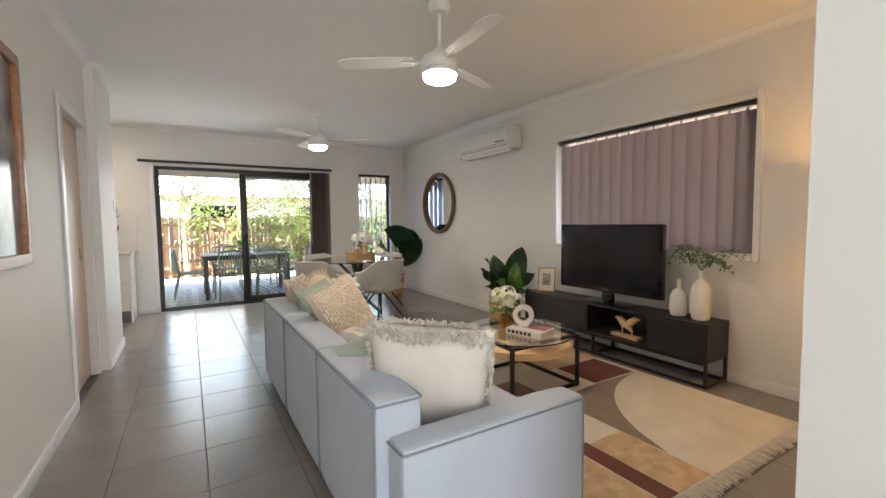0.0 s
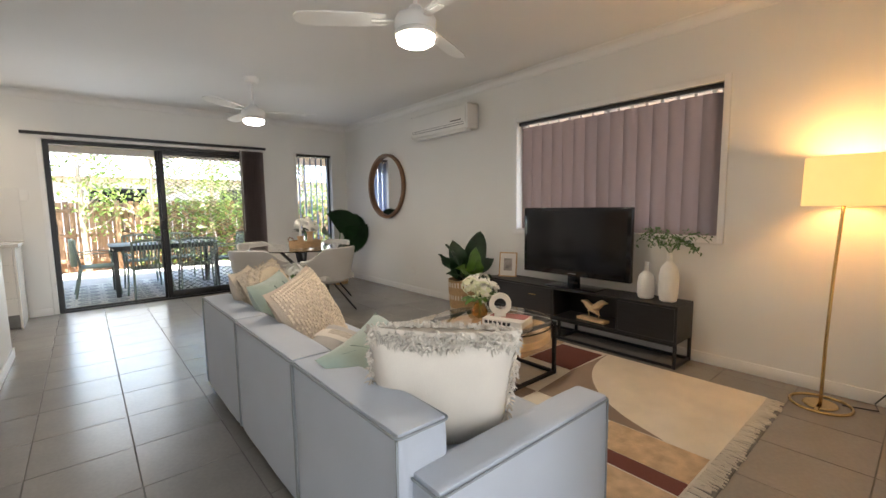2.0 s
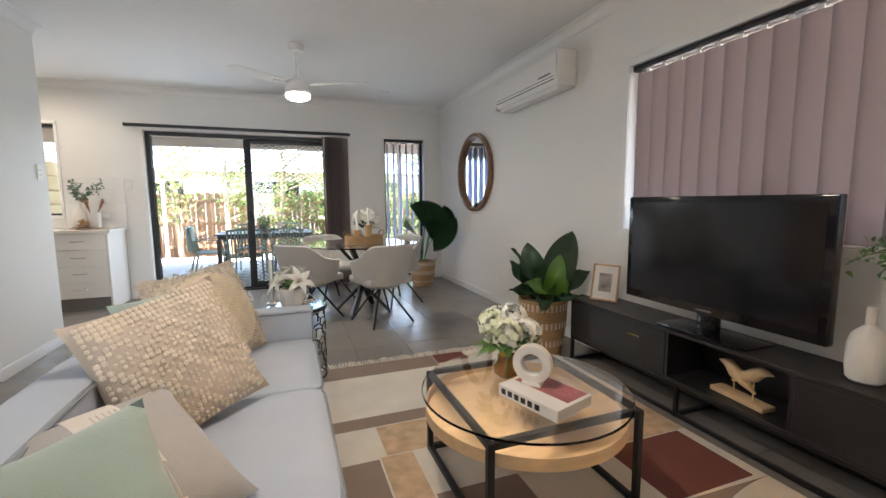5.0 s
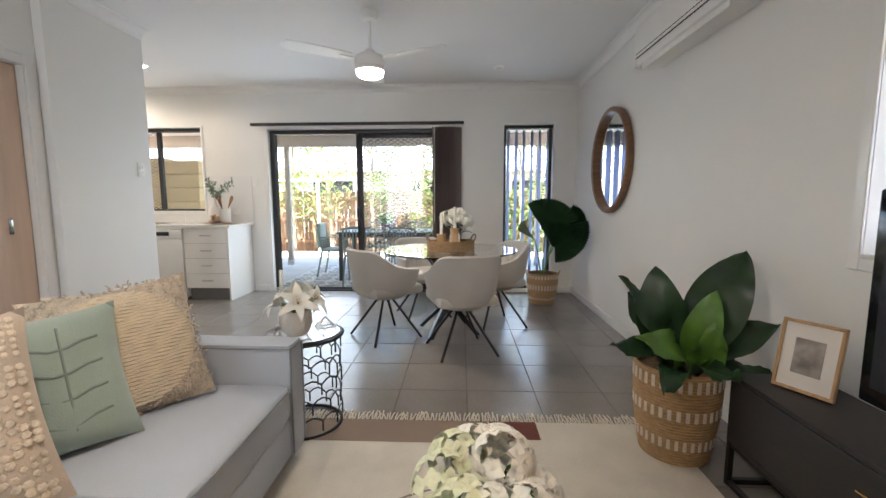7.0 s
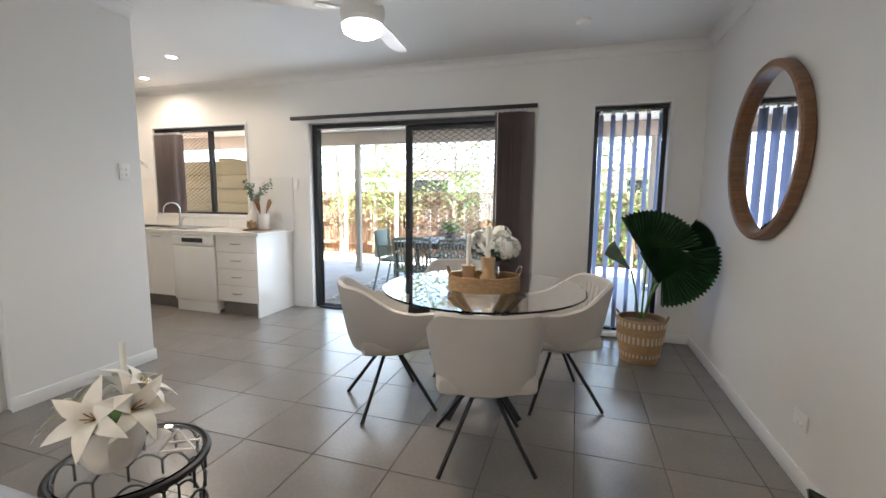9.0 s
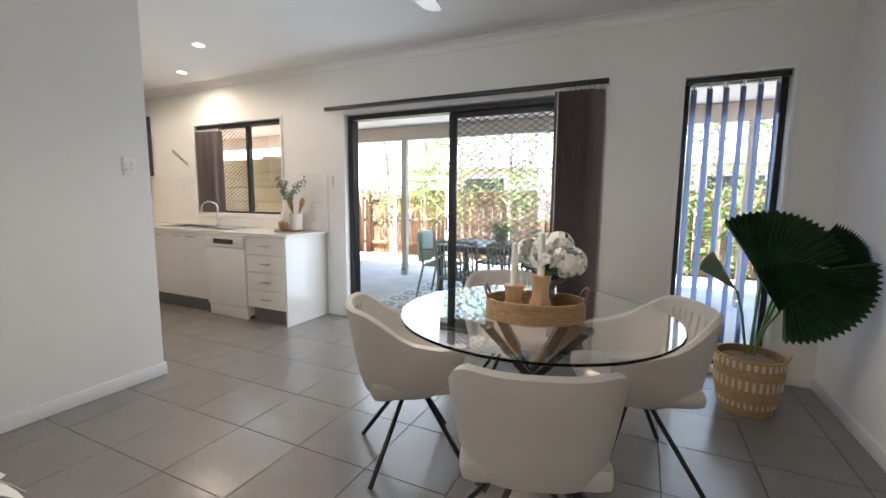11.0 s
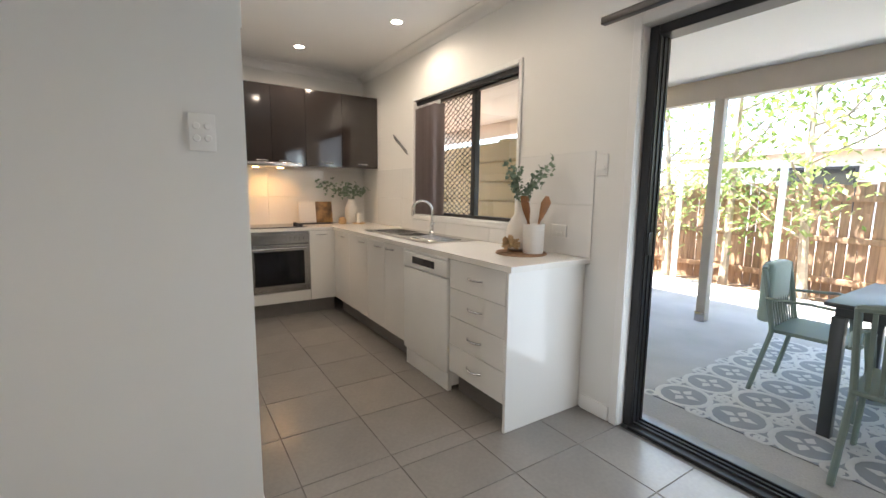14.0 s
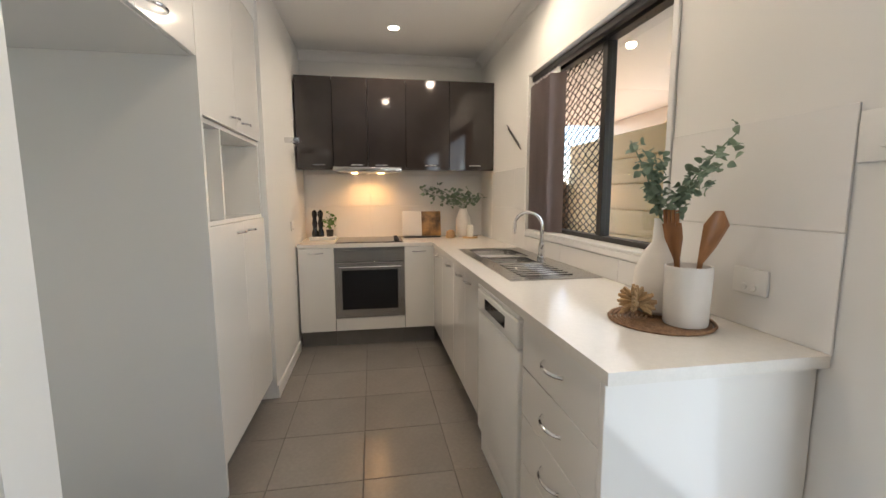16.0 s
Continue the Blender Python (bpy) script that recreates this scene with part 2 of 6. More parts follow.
SLIDER, NWIN, KWIN, EWIN = (0.0, 2.33, 0.0, 2.08), (2.99, 3.60, 0.03, 2.11), (-2.31, -0.87, 1.04, 2.11), (1.61, 3.51, 0.97, 2.10)
wall("wall_north", "x", NORTH, NORTH + 0.18, -3.6, 4.06, 2.7, [SLIDER, NWIN, KWIN], "white painted wall with sliding door and windows")
wall("wall_east", "y", EAST, EAST + 0.18, -2.2, NORTH, 2.7, [EWIN], "white painted living room wall with wide window")
DOOR = (3.82, 4.62, 0.0, 2.03)
wall("wall_west", "y", WEST, WEST - 0.12, -2.2, 4.71, 2.7, [DOOR], "white painted wall with a sliding timber door")
wall("wall_west_end", "y", NIB, -0.37, 4.71, 5.58, 2.7, [], "white painted wall end standing proud beside the door")
wall("wall_south", "x", SOUTH, SOUTH - 0.12, HALL, EAST, 2.7, [], "white painted end wall of the living room")
wall("wall_hall", "y", HALL, HALL + 0.12, -2.2, SOUTH - 0.12, 2.7, [], "white painted hall wall")
wall("wall_entry", "x", -2.2, -2.32, -0.4, 1.44, 2.7, [], "white painted wall behind the hall")
wall("wall_kitchen_west", "y", -3.6, -3.72, 4.6, NORTH, 2.7, [], "white painted kitchen end wall")
wall("wall_kitchen_south", "x", 5.62, 5.5, -3.6, -2.14, 2.7, [], "white painted kitchen side wall")
wall("wall_alcove", "x", 4.86, 4.74, -3.6, -0.37, 2.7, [], "white wall at the back of the fridge alcove")
wall("wall_room_behind", "y", -1.6, -1.7, 2.0, 4.74, 2.7, [], "plain wall of the room behind the timber door")
structure(part("ceiling", box(-3.72, 4.06, -2.32, NORTH + 0.18, CEIL, CEIL + 0.1), "ceiling", smooth=False), "flat white plasterboard ceiling", "ceiling")
structure(part("floor_slab", box(-3.72, 4.06, -2.32, NORTH + 0.02, -0.12, -0.003), "grout", smooth=False), "concrete slab with dark tile grout", "floor")


def cornice(name, p0, p1, inward):
    """A small cove between wall and ceiling."""
    bm = bmesh.new()
    prof = [(0, -0.075)] + [(0.008 + 0.062 * (1 - math.cos(a)), -0.07 + 0.062 * math.sin(a)) for a in (math.pi / 2 * i / 6 for i in range(7))] + [(0.075, 0), (0, 0)]
    rows = []
    for p in (p0, p1):
        rows.append([bm.verts.new((p[0] + inward[0] * u, p[1] + inward[1] * u, CEIL + v)) for u, v in prof])
    for i in range(len(prof)):
        j = (i + 1) % len(prof)
        bm.faces.new((rows[0][i], rows[0][j], rows[1][j], rows[1][i]))
    for row in rows: bm.faces.new(row)
    return structure(part(name, bm, "ceiling"), "white cove cornice", "cornice")


cornice("trim_cornice_north", (-3.6, NORTH), (EAST, NORTH), (0, -1))
cornice("trim_cornice_east", (EAST, SOUTH), (EAST, NORTH - 0.076), (-1, 0))
cornice("trim_cornice_west", (WEST, -2.2), (WEST, 4.71), (1, 0))
cornice("trim_cornice_west_end", (NIB, 4.705), (NIB, 5.58), (1, 0))
cornice("trim_cornice_kitchen", (-3.6, 5.62), (-3.6, NORTH - 0.076), (1, 0))


def baseboard(name, x0, x1, y0, y1):
    structure(part(name, box(x0, x1, y0, y1, 0.0, 0.085, 0.004), "trim"), "white painted skirting board", "baseboard")


baseboard("baseboard_east", EAST - 0.014, EAST - 0.001, SOUTH, NORTH)
baseboard("baseboard_north_corner", 3.64, EAST - 0.015, NORTH - 0.014, NORTH - 0.001)
baseboard("baseboard_north_mid", 2.4, 2.94, NORTH - 0.014, NORTH - 0.001)
baseboard("baseboard_north_left", -0.245, -0.055, NORTH - 0.014, NORTH - 0.001)
baseboard("baseboard_west", WEST + 0.001, WEST + 0.014, -2.2, 3.75)
baseboard("baseboard_west_end", NIB + 0.001, NIB + 0.014, 4.696, 5.594)
baseboard("baseboard_wall_end", -0.37, NIB, 5.581, 5.594)
baseboard("baseboard_south", HALL, EAST - 0.015, SOUTH + 0.001, SOUTH + 0.014)
baseboard("baseboard_kitchen", -3.0, -2.14, 5.621, 5.634)


def trimframe(name, along, face, inward, a0, a1, z0, z1, w=0.045, d=0.014, bottom=True):
    bm = bmesh.new()
    pieces = [(a0 - w, a0, z0 - (w if bottom else 0), z1 + w), (a1, a1 + w, z0 - (w if bottom else 0), z1 + w), (a0, a1, z1, z1 + w)]
    if bottom: pieces.append((a0, a1, z0 - w, z0))
    f0, f1 = sorted((face + inward * 0.001, face + inward * d))
    for b0, b1, c0, c1 in pieces:
        if along == "x": box(b0, b1, f0, f1, c0, c1, 0.003, 1, bm=bm)
        else: box(f0, f1, b0, b1, c0, c1, 0.003, 1, bm=bm)
    structure(part(name, bm, "trim"), "white painted timber architrave", "trim")


trimframe("trim_slider", "x", NORTH, -1, SLIDER[0], SLIDER[1], 0.0, SLIDER[3], bottom=False)
trimframe("trim_narrow_window", "x", NORTH, -1, NWIN[0], NWIN[1], NWIN[2], NWIN[3], w=0.025)
trimframe("trim_kitchen_window", "x", NORTH, -1, KWIN[0], KWIN[1], KWIN[2], KWIN[3], w=0.03)
trimframe("trim_east_window", "y", EAST, -1, EWIN[0], EWIN[1], EWIN[2], EWIN[3])
trimframe("trim_timber_door", "y", WEST, 1, DOOR[0], DOOR[1], 0.0, DOOR[3], w=0.06, bottom=False)
# ---- things ----
TILE0 = (0.42, 6.18)

# sliding door: outer frame, glass leaf and diamond security screen
slider = structure(thing("door_1", "", ""), "charcoal aluminium sliding door with diamond security screen, standing open", "sliding door")
_y = NORTH + 0.05
bm = box(0.002, 0.05, _y, _y + 0.11, 0.0, 2.078, 0.003, 1)
for k in range(3): box(0.05, 0.056, _y + 0.012 + k * 0.034, _y + 0.024 + k * 0.034, 0.02, 2.05, bm=bm)
box(2.28, 2.328, _y, _y + 0.11, 0.0, 2.078, 0.003, 1, bm=bm)
box(0.05, 2.28, _y, _y + 0.11, 2.03, 2.078, 0.003, 1, bm=bm)
box(0.05, 2.28, _y - 0.03, _y + 0.11, 0.0, 0.018, 0.003, 1, bm=bm)
for k in range(3): box(0.05, 2.28, _y + 0.012 + k * 0.034, _y + 0.02 + k * 0.034, 0.018, 0.03, bm=bm)
part("door_frame", bm, "alu", slider)


def leaf(name, x0, x1, y0, y1, z0, z1, stile, parent):
    bm = box(x0, x0 + stile, y0, y1, z0, z1, 0.004, 2)
    box(x1 - stile, x1, y0, y1, z0, z1, 0.004, 2, bm=bm)
    box(x0 + stile, x1 - stile, y0, y1, z1 - stile, z1, 0.004, 2, bm=bm)
    box(x0 + stile, x1 - stile, y0, y1, z0, z0 + stile * 1.2, 0.004, 2, bm=bm)
    return part(name, bm, "alu", parent)


def grille(name, x0, x1, z0, z1, y, parent, w=0.085, h=0.105, r=0.0055):
    """An expanded diamond grille: wavy bars that touch at the crossings."""
    bm = bmesh.new()
    cols = max(1, round((x1 - x0) / w))
    w = (x1 - x0) / cols
    rows = max(1, round((z1 - z0) / h))
    h = (z1 - z0) / rows
    for c in range(cols):
        for s in (0, 1):
            pts = []
            for k in range(rows * 2 + 1):
                side = (k + s) % 2
                pts.append((x0 + (c + 0.5) * w + (0.5 if side else -0.5) * w * 0.98, y + (0.003 if s else -0.003), z0 + k * h / 2))
            tube(pts, r, 4, bm=bm)
    return part(name, bm, "mesh", parent, "black diamond security grille", smooth=False)


lf = leaf("sliding_leaf", 1.13, 2.27, _y + 0.04, _y + 0.075, 0.03, 2.04, 0.06, slider)
glass = part("pane", box(1.19, 2.21, _y + 0.055, _y + 0.061, 0.09, 1.99), "glass", slider)
glass.visible_shadow = False
sc = leaf("security_screen", 1.10, 2.27, _y + 0.079, _y + 0.105, 0.03, 2.04, 0.055, slider)
grille("grille", 1.155, 2.215, 0.09, 1.985, _y + 0.092, slider)
bm = box(1.135, 1.185, _y + 0.015, _y + 0.04, 0.93, 1.12, 0.008)
tube([(1.15, _y + 0.02, 0.95), (1.125, _y - 0.02, 0.965), (1.125, _y - 0.02, 1.085), (1.15, _y + 0.02, 1.1)], 0.009, 8, bm=bm)
part("handle", bm, "black", slider, "black pull handle with lock")
part("latch", box(0.05, 0.062, _y + 0.02, _y + 0.06, 0.95, 1.07, 0.004), "black", slider)


def vertical_blind(name, along, rail, a0, a1, z0, z1, slats, out, label, material="blind", railmat="blind"):
    """A headrail with hangers and hanging fabric vanes; slats: (place along, turn in degrees)."""
    ob = thing(name, label, "blind")
    if along == "x": bm = box(a0, a1, rail - 0.02, rail + 0.02, z1, z1 + 0.035, 0.004)
    else: bm = box(rail - 0.02, rail + 0.02, a0, a1, z1, z1 + 0.035, 0.004)
    part("headrail", bm, "alu", ob)
    proto = None
    for a, turn in slats:
        p = (a, rail, 0) if along == "x" else (rail, a, 0)
        m = pose(p[0], p[1], 0, 0, 0, turn)
        if proto is None:
            b = bmesh.new()
            n = 8
            half = out / 2
            rows = []
            for z in (z0, z0 + 0.035, (z0 + z1) / 2, z1 - 0.03):
                rows.append([[b.verts.new((-half + out * i / n, 0.018 * math.sin(math.pi * i / n) + s * 0.0012, z)) for i in range(n + 1)] for s in (0, 1)])
            for r0, r1 in zip(rows, rows[1:]):
                for i in range(n):
                    b.faces.new((r0[0][i], r0[0][i + 1], r1[0][i + 1], r1[0][i]))
                    b.faces.new((r0[1][i + 1], r0[1][i], r1[1][i], r1[1][i + 1]))
            proto = part("vane", b, material, ob, m=m)
            b = box(-0.012, 0.012, -0.004, 0.004, z1 - 0.035, z1 + 0.001, 0.002, 1)
            hook = part("hanger", b, "white", proto)
        else:
            o = new("vane", proto.data)
            o.parent, o.matrix_basis = ob, m
            h = new("hanger", hook.data)
            h.parent = o
    return ob


_ob = vertical_blind("vertical_blind", "x", NORTH - 0.09, -0.17, 2.49, 0.03, 2.11, [(2.16 + 0.036 * k, 32 + 5 * (k % 3)) for k in range(8)], 0.127, "dark brown vertical blind drawn aside at the sliding door")
part("bracket", box(0.2, 0.26, NORTH - 0.07, NORTH - 0.001, 2.13, 2.15, 0.002), "alu", _ob)
part("wand", tube([(2.13, NORTH - 0.12, 2.09), (2.13, NORTH - 0.12, 0.9)], 0.004, 6), "white", _ob)
_n = 15
_ob = vertical_blind("vertical_blind", "y", EAST + 0.034, EWIN[0] + 0.01, EWIN[1] - 0.01, EWIN[2] + 0.012, EWIN[3] - 0.04, [(EWIN[0] + 0.075 + (EWIN[1] - EWIN[0] - 0.20) * k / (_n - 1), 104) for k in range(_n)], 0.14, "mauve-brown fabric vertical blind, closed over the wide window")
part("control_chain", tube([(EAST + 0.03, EWIN[0] + 0.05, 2.05), (EAST + 0.03, EWIN[0] + 0.055, 1.05)], 0.003, 6), "white", _ob)
_ob = vertical_blind("vertical_blind", "x", NORTH + 0.035, NWIN[0] + 0.005, NWIN[1] - 0.005, 0.07, NWIN[3] - 0.04, [(NWIN[0] + 0.06 + 0.098 * k, 62) for k in range(5)] + [(NWIN[1] - 0.06 , 70)], 0.089, "pale blue-grey vertical blind, slats turned open", "paleblind")
_ob = vertical_blind("vertical_blind", "x", NORTH + 0.035, KWIN[0] + 0.005, KWIN[1] - 0.005, KWIN[2] + 0.02, KWIN[3] - 0.04, [(KWIN[0] + 0.04 + 0.042 * k, 36 + 8 * (k % 3)) for k in range(9)], 0.1, "brown vertical blind drawn aside at the kitchen window")


def window(name, along, face, a0, a1, z0, z1, mullions, screen, label, frame_material="alu"):
    ob = structure(thing(name, "", ""), label, "window")
    y0, y1 = face + 0.085, face + 0.15

    def b(p0, p1, q0, q1, c0, c1, bm=None, bev=0.003):
        return box(p0, p1, q0, q1, c0, c1, bev, 1, bm=bm) if along == "x" else box(q0, q1, p0, p1, c0, c1, bev, 1, bm=bm)
    w = 0.038
    bm = b(a0 + 0.001, a0 + w, y0, y1, z0 + 0.001, z1 - 0.001)
    b(a1 - w, a1 - 0.001, y0, y1, z0 + 0.001, z1 - 0.001, bm)
    b(a0 + w, a1 - w, y0, y1, z1 - w, z1 - 0.001, bm)
    b(a0 + w, a1 - w, y0, y1, z0 + 0.001, z0 + w, bm)
    for x in mullions: b(x - 0.024, x + 0.024, y0 + 0.004, y1 - 0.004, z0 + w, z1 - w, bm)
    part("window_frame", bm, frame_material, ob)
    cuts = [a0 + w] + list(mullions) + [a1 - w]
    for p, q in zip(cuts, cuts[1:]):
        g = part("pane", b(p + 0.0, q - 0.0, face + 0.115, face + 0.120, z0 + w, z1 - w, bev=0), "glass", ob)
        g.visible_shadow = False
    if screen: grille("grille", screen[0], screen[1], z0 + w, z1 - w, face + 0.136, ob, 0.075, 0.09, 0.005)
    part("window_sill", b(a0 + 0.001, a1 - 0.001, face - 0.012, face + 0.085, z0 + 0.001, z0 + 0.014, bev=0.003), "trim", ob)
    return ob


window("window_1", "x", NORTH, *NWIN, (), None, "tall narrow charcoal aluminium window beside the dining table")
window("window_2", "x", NORTH, *KWIN, (-1.50,), (-2.27, -1.52), "charcoal aluminium sliding kitchen window with diamond screen")
window("window_3", "y", EAST, *EWIN, (2.55,), None, "wide white-framed living room window behind the blind", "trim")

# timber cavity door, closed
_d = structure(thing("door_2", "", ""), "pale timber cavity sliding door, closed", "door")
part("door_panel", box(WEST - 0.085, WEST - 0.05, DOOR[0] + 0.004, DOOR[1] - 0.004, 0.012, DOOR[3] - 0.004, 0.003), "door", _d)
_l = part("flush_pull", box(WEST - 0.05, WEST - 0.046, 4.47, 4.50, 0.97, 1.07, 0.002), "steel", _d)

# ---- kitchen ----


def handle(parent, x, y, z, w, axis, out, vertical=False):
    """A bowed chrome pull on a front; axis 'x' or 'y' is the way it runs, out the way it stands off."""
    pts = []
    for i in range(9):
        u = i / 8
        d = 0.028 * math.sin(math.pi * u) ** 0.6
        if axis == "x": pts.append((x + (u - 0.5) * w, y + out * (0.001 + d), z))
        else: pts.append((x + out * (0.001 + d), y + (u - 0.5) * w, z))
    part("handle", tube(pts, 0.006, 8), "chrome", parent)


KY, KX = 6.785, -3.02


def cabinet_north(name, x0, x1, fronts, label, handles="top", side=None):
    ob = thing(name, label, "cabinet")
    part("body", box(x0 + 0.001, x1 - 0.001, KY + 0.001, NORTH - 0.005, 0.15, 0.865), "cabinet", ob)
    part("kickboard", box(x0, x1, KY + 0.06, KY + 0.075, 0.0, 0.149), "kick", ob)
    n = len(fronts)
    for (a0, a1, z0, z1, hx) in fronts:
        f = part("drawer_front" if handles == "drawer" else "cabinet_door", box(a0 + 0.0015, a1 - 0.0015, KY - 0.018, KY, z0 + 0.0015, z1 - 0.0015, 0.0015, 1), "cabinet", ob)
        handle(f, hx, KY - 0.018, z1 - (0.085 if handles == "drawer" else 0.04), 0.13, "x", -1)
    return ob


_dr = [(-0.80, -0.285, z, z + 0.178, -0.54) for z in (0.152, 0.330, 0.508, 0.686)]
_o = cabinet_north("drawer_unit", -0.80, -0.282, _dr, "gloss white four-drawer kitchen unit with chrome pulls", "drawer")
part("end_panel", box(-0.282, -0.262, KY - 0.02, NORTH - 0.005, 0.0, 0.865, 0.002, 1), "cabinet", _o)
cabinet_north("base_cabinet", -2.1, -1.405, [(-2.1, -1.75, 0.152, 0.864, -1.86), (-1.75, -1.405, 0.152, 0.864, -1.64)], "gloss white two-door cabinet under the sink")
cabinet_north("base_cabinet", -2.99, -2.1, [(-2.99, -2.55, 0.152, 0.864, -2.72), (-2.55, -2.1, 0.152, 0.864, -2.22)], "gloss white corner kitchen cabinet")

_o = thing("dishwasher", "white freestanding dishwasher with a dark control strip", "dishwasher")
part("body", box(-1.395, -0.81, KY + 0.005, NORTH - 0.01, 0.035, 0.86, 0.004), "white", _o)
part("door", box(-1.393, -0.812, KY - 0.03, KY + 0.004, 0.125, 0.735, 0.01, 3), "white", _o)
_p = part("control_panel", box(-1.393, -0.812, KY - 0.034, KY + 0.004, 0.738, 0.845, 0.01, 3), "white", _o)
part("display", box(-1.25, -0.96, KY - 0.0365, KY - 0.0345, 0.775, 0.822, 0.0), "gloss", _p)
part("plinth", box(-1.385, -0.82, KY - 0.012, KY + 0.02, 0.0, 0.12, 0.004), "white", _o)
part("top", box(-1.397, -0.808, KY - 0.03, NORTH - 0.012, 0.848, 0.866, 0.004), "white", _o)

# back run: two cabinets and the oven


def cabinet_back(name, y0, y1, label, hy):
    ob = thing(name, label, "cabinet")
    part("body", box(-3.595, KX - 0.001, y0 + 0.001, y1 - 0.001, 0.15, 0.865), "cabinet", ob)
    part("kickboard", box(KX - 0.075, KX - 0.06, y0, y1, 0.0, 0.149), "kick", ob)
    f = part("cabinet_door", box(KX, KX + 0.018, y0 + 0.0015, y1 - 0.0015, 0.152, 0.864, 0.0015, 1), "cabinet", ob)
    handle(f, KX + 0.018, hy, 0.825, 0.11, "y", 1)


cabinet_back("base_cabinet", 5.635, 5.925, "narrow gloss white kitchen cabinet", 5.78)
cabinet_back("base_cabinet", 6.515, 6.78, "narrow gloss white kitchen cabinet beside the oven", 6.64)
_o = thing("oven", "stainless steel underbench oven with black glass", "oven")
part("body", box(-3.59, KX - 0.002, 5.93, 6.51, 0.2, 0.862), "steel", _o)
part("control_panel", box(KX, KX + 0.02, 5.928, 6.512, 0.745, 0.845, 0.003, 1), "steel", _o)
_p = part("oven_door", box(KX, KX + 0.024, 5.928, 6.512, 0.262, 0.74, 0.004, 1), "steel", _o)
part("window", box(KX + 0.0245, KX + 0.027, 5.985, 6.455, 0.335, 0.675, 0.001, 1), "gloss", _p, "black oven glass")
part("handle", tube([(KX + 0.025, 5.96, 0.705), (KX + 0.06, 5.965, 0.705), (KX + 0.06, 6.475, 0.705), (KX + 0.025, 6.48, 0.705)], 0.008, 8), "chrome", _p)
for k in range(4): part("knob", lathe([(0, 0.018), (0.013, 0.018), (0.015, 0.0), (0, 0)], 16, m=pose(KX + 0.021, 6.33 + 0.045 * k, 0.795, 0, 90, 0)), "steel", _o)
part("filler_strip", box(KX - 0.01, KX + 0.016, 5.928, 6.512, 0.152, 0.258), "cabinet", _o)
part("kickboard", box(KX - 0.075, KX - 0.06, 5.928, 6.512, 0.0, 0.149), "kick", _o)

# worktop, cut round the sink
_w = thing("worktop", "cream stone kitchen worktop with a square edge", "worktop")
SX0, SX1, SY0, SY1 = -2.42, -1.25, 6.88, 7.31
for _a in ((-3.595, SX0, 6.755, NORTH - 0.004), (SX1, -0.235, 6.755, NORTH - 0.004), (SX0, SX1, 6.755, SY0), (SX0, SX1, SY1, NORTH - 0.004), (-3.595, -2.995, 5.632, 6.755)):
    part("slab", box(*_a, 0.868, 0.9), "benchtop", _w, smooth=False)

_s = thing("sink", "stainless steel one-and-a-half bowl sink with drainer", "sink")
bm = bmesh.new()


def bowl(x0, x1, y0, y1, depth, bm):
    b = box(x0, x1, y0, y1, 0.905 - depth, 0.905, 0.0)
    top = [f for f in b.faces if f.normal.z > 0.9]
    bmesh.ops.delete(b, geom=top, context="FACES")
    bmesh.ops.bevel(b, geom=[e for e in b.edges if not e.is_boundary], offset=0.035, segments=4, affect="EDGES")
    join(bm, b)


B1, B2 = (-2.36, -1.98, 6.93, 7.24), (-1.95, -1.73, 6.95, 7.2)
bowl(*B1, 0.15, bm)
bowl(*B2, 0.10, bm)
for a in ((SX0 - 0.012, SX1 + 0.012, SY0 - 0.012, 6.93), (SX0 - 0.012, SX1 + 0.012, 7.24, SY1 + 0.012), (SX0 - 0.012, -2.36, 6.93, 7.24), (-1.98, -1.95, 6.93, 7.24), (-1.95, -1.73, 6.93, 6.95), (-1.95, -1.73, 7.2, 7.24), (-1.73, SX1 + 0.012, 6.93, 7.24)):
    box(*a, 0.901, 0.906, bm=bm)
for k in range(7): box(-1.68 + 0.055 * k, -1.66 + 0.055 * k, 6.95, 7.22, 0.906, 0.911, 0.002, 1, bm=bm)
part("basin", bm, "steel", _s)
_t = thing("tap", "chrome gooseneck kitchen mixer tap", "tap", (-1.85, 7.27, 0.906))
bm = lathe([(0, 0), (0.026, 0), (0.026, 0.012), (0.018, 0.02), (0.018, 0.09), (0.012, 0.1), (0, 0.1)], 20)
tube([(0, 0, 0.08)] + [(0, 0, 0.2)] + [(0, -0.085 + 0.085 * math.cos(a), 0.2 + 0.085 * math.sin(a)) for a in (math.pi * i / 10 for i in range(1, 11))] + [(0, -0.17, 0.15)], 0.011, 10, bm=bm)
part("spout", bm, "chrome", _t, m=pose(0, 0, 0, 0, 0, -35))
part("lever", tube([(0.0, 0, 0.06), (0.05, -0.02, 0.075), (0.09, -0.03, 0.1)], 0.006, 8), "chrome", _t)

_o = thing("cooktop", "black glass electric cooktop", "cooktop")
part("glass_top", box(-3.5, -3.05, 5.93, 6.51, 0.901, 0.907, 0.002, 1), "gloss", _o)
for k in range(4): part("knob", lathe([(0, 0.022), (0.014, 0.022), (0.017, 0), (0, 0)], 16, m=Matrix.Translation((-3.1 - 0.09 * k, 6.46, 0.907))), "black", _o)

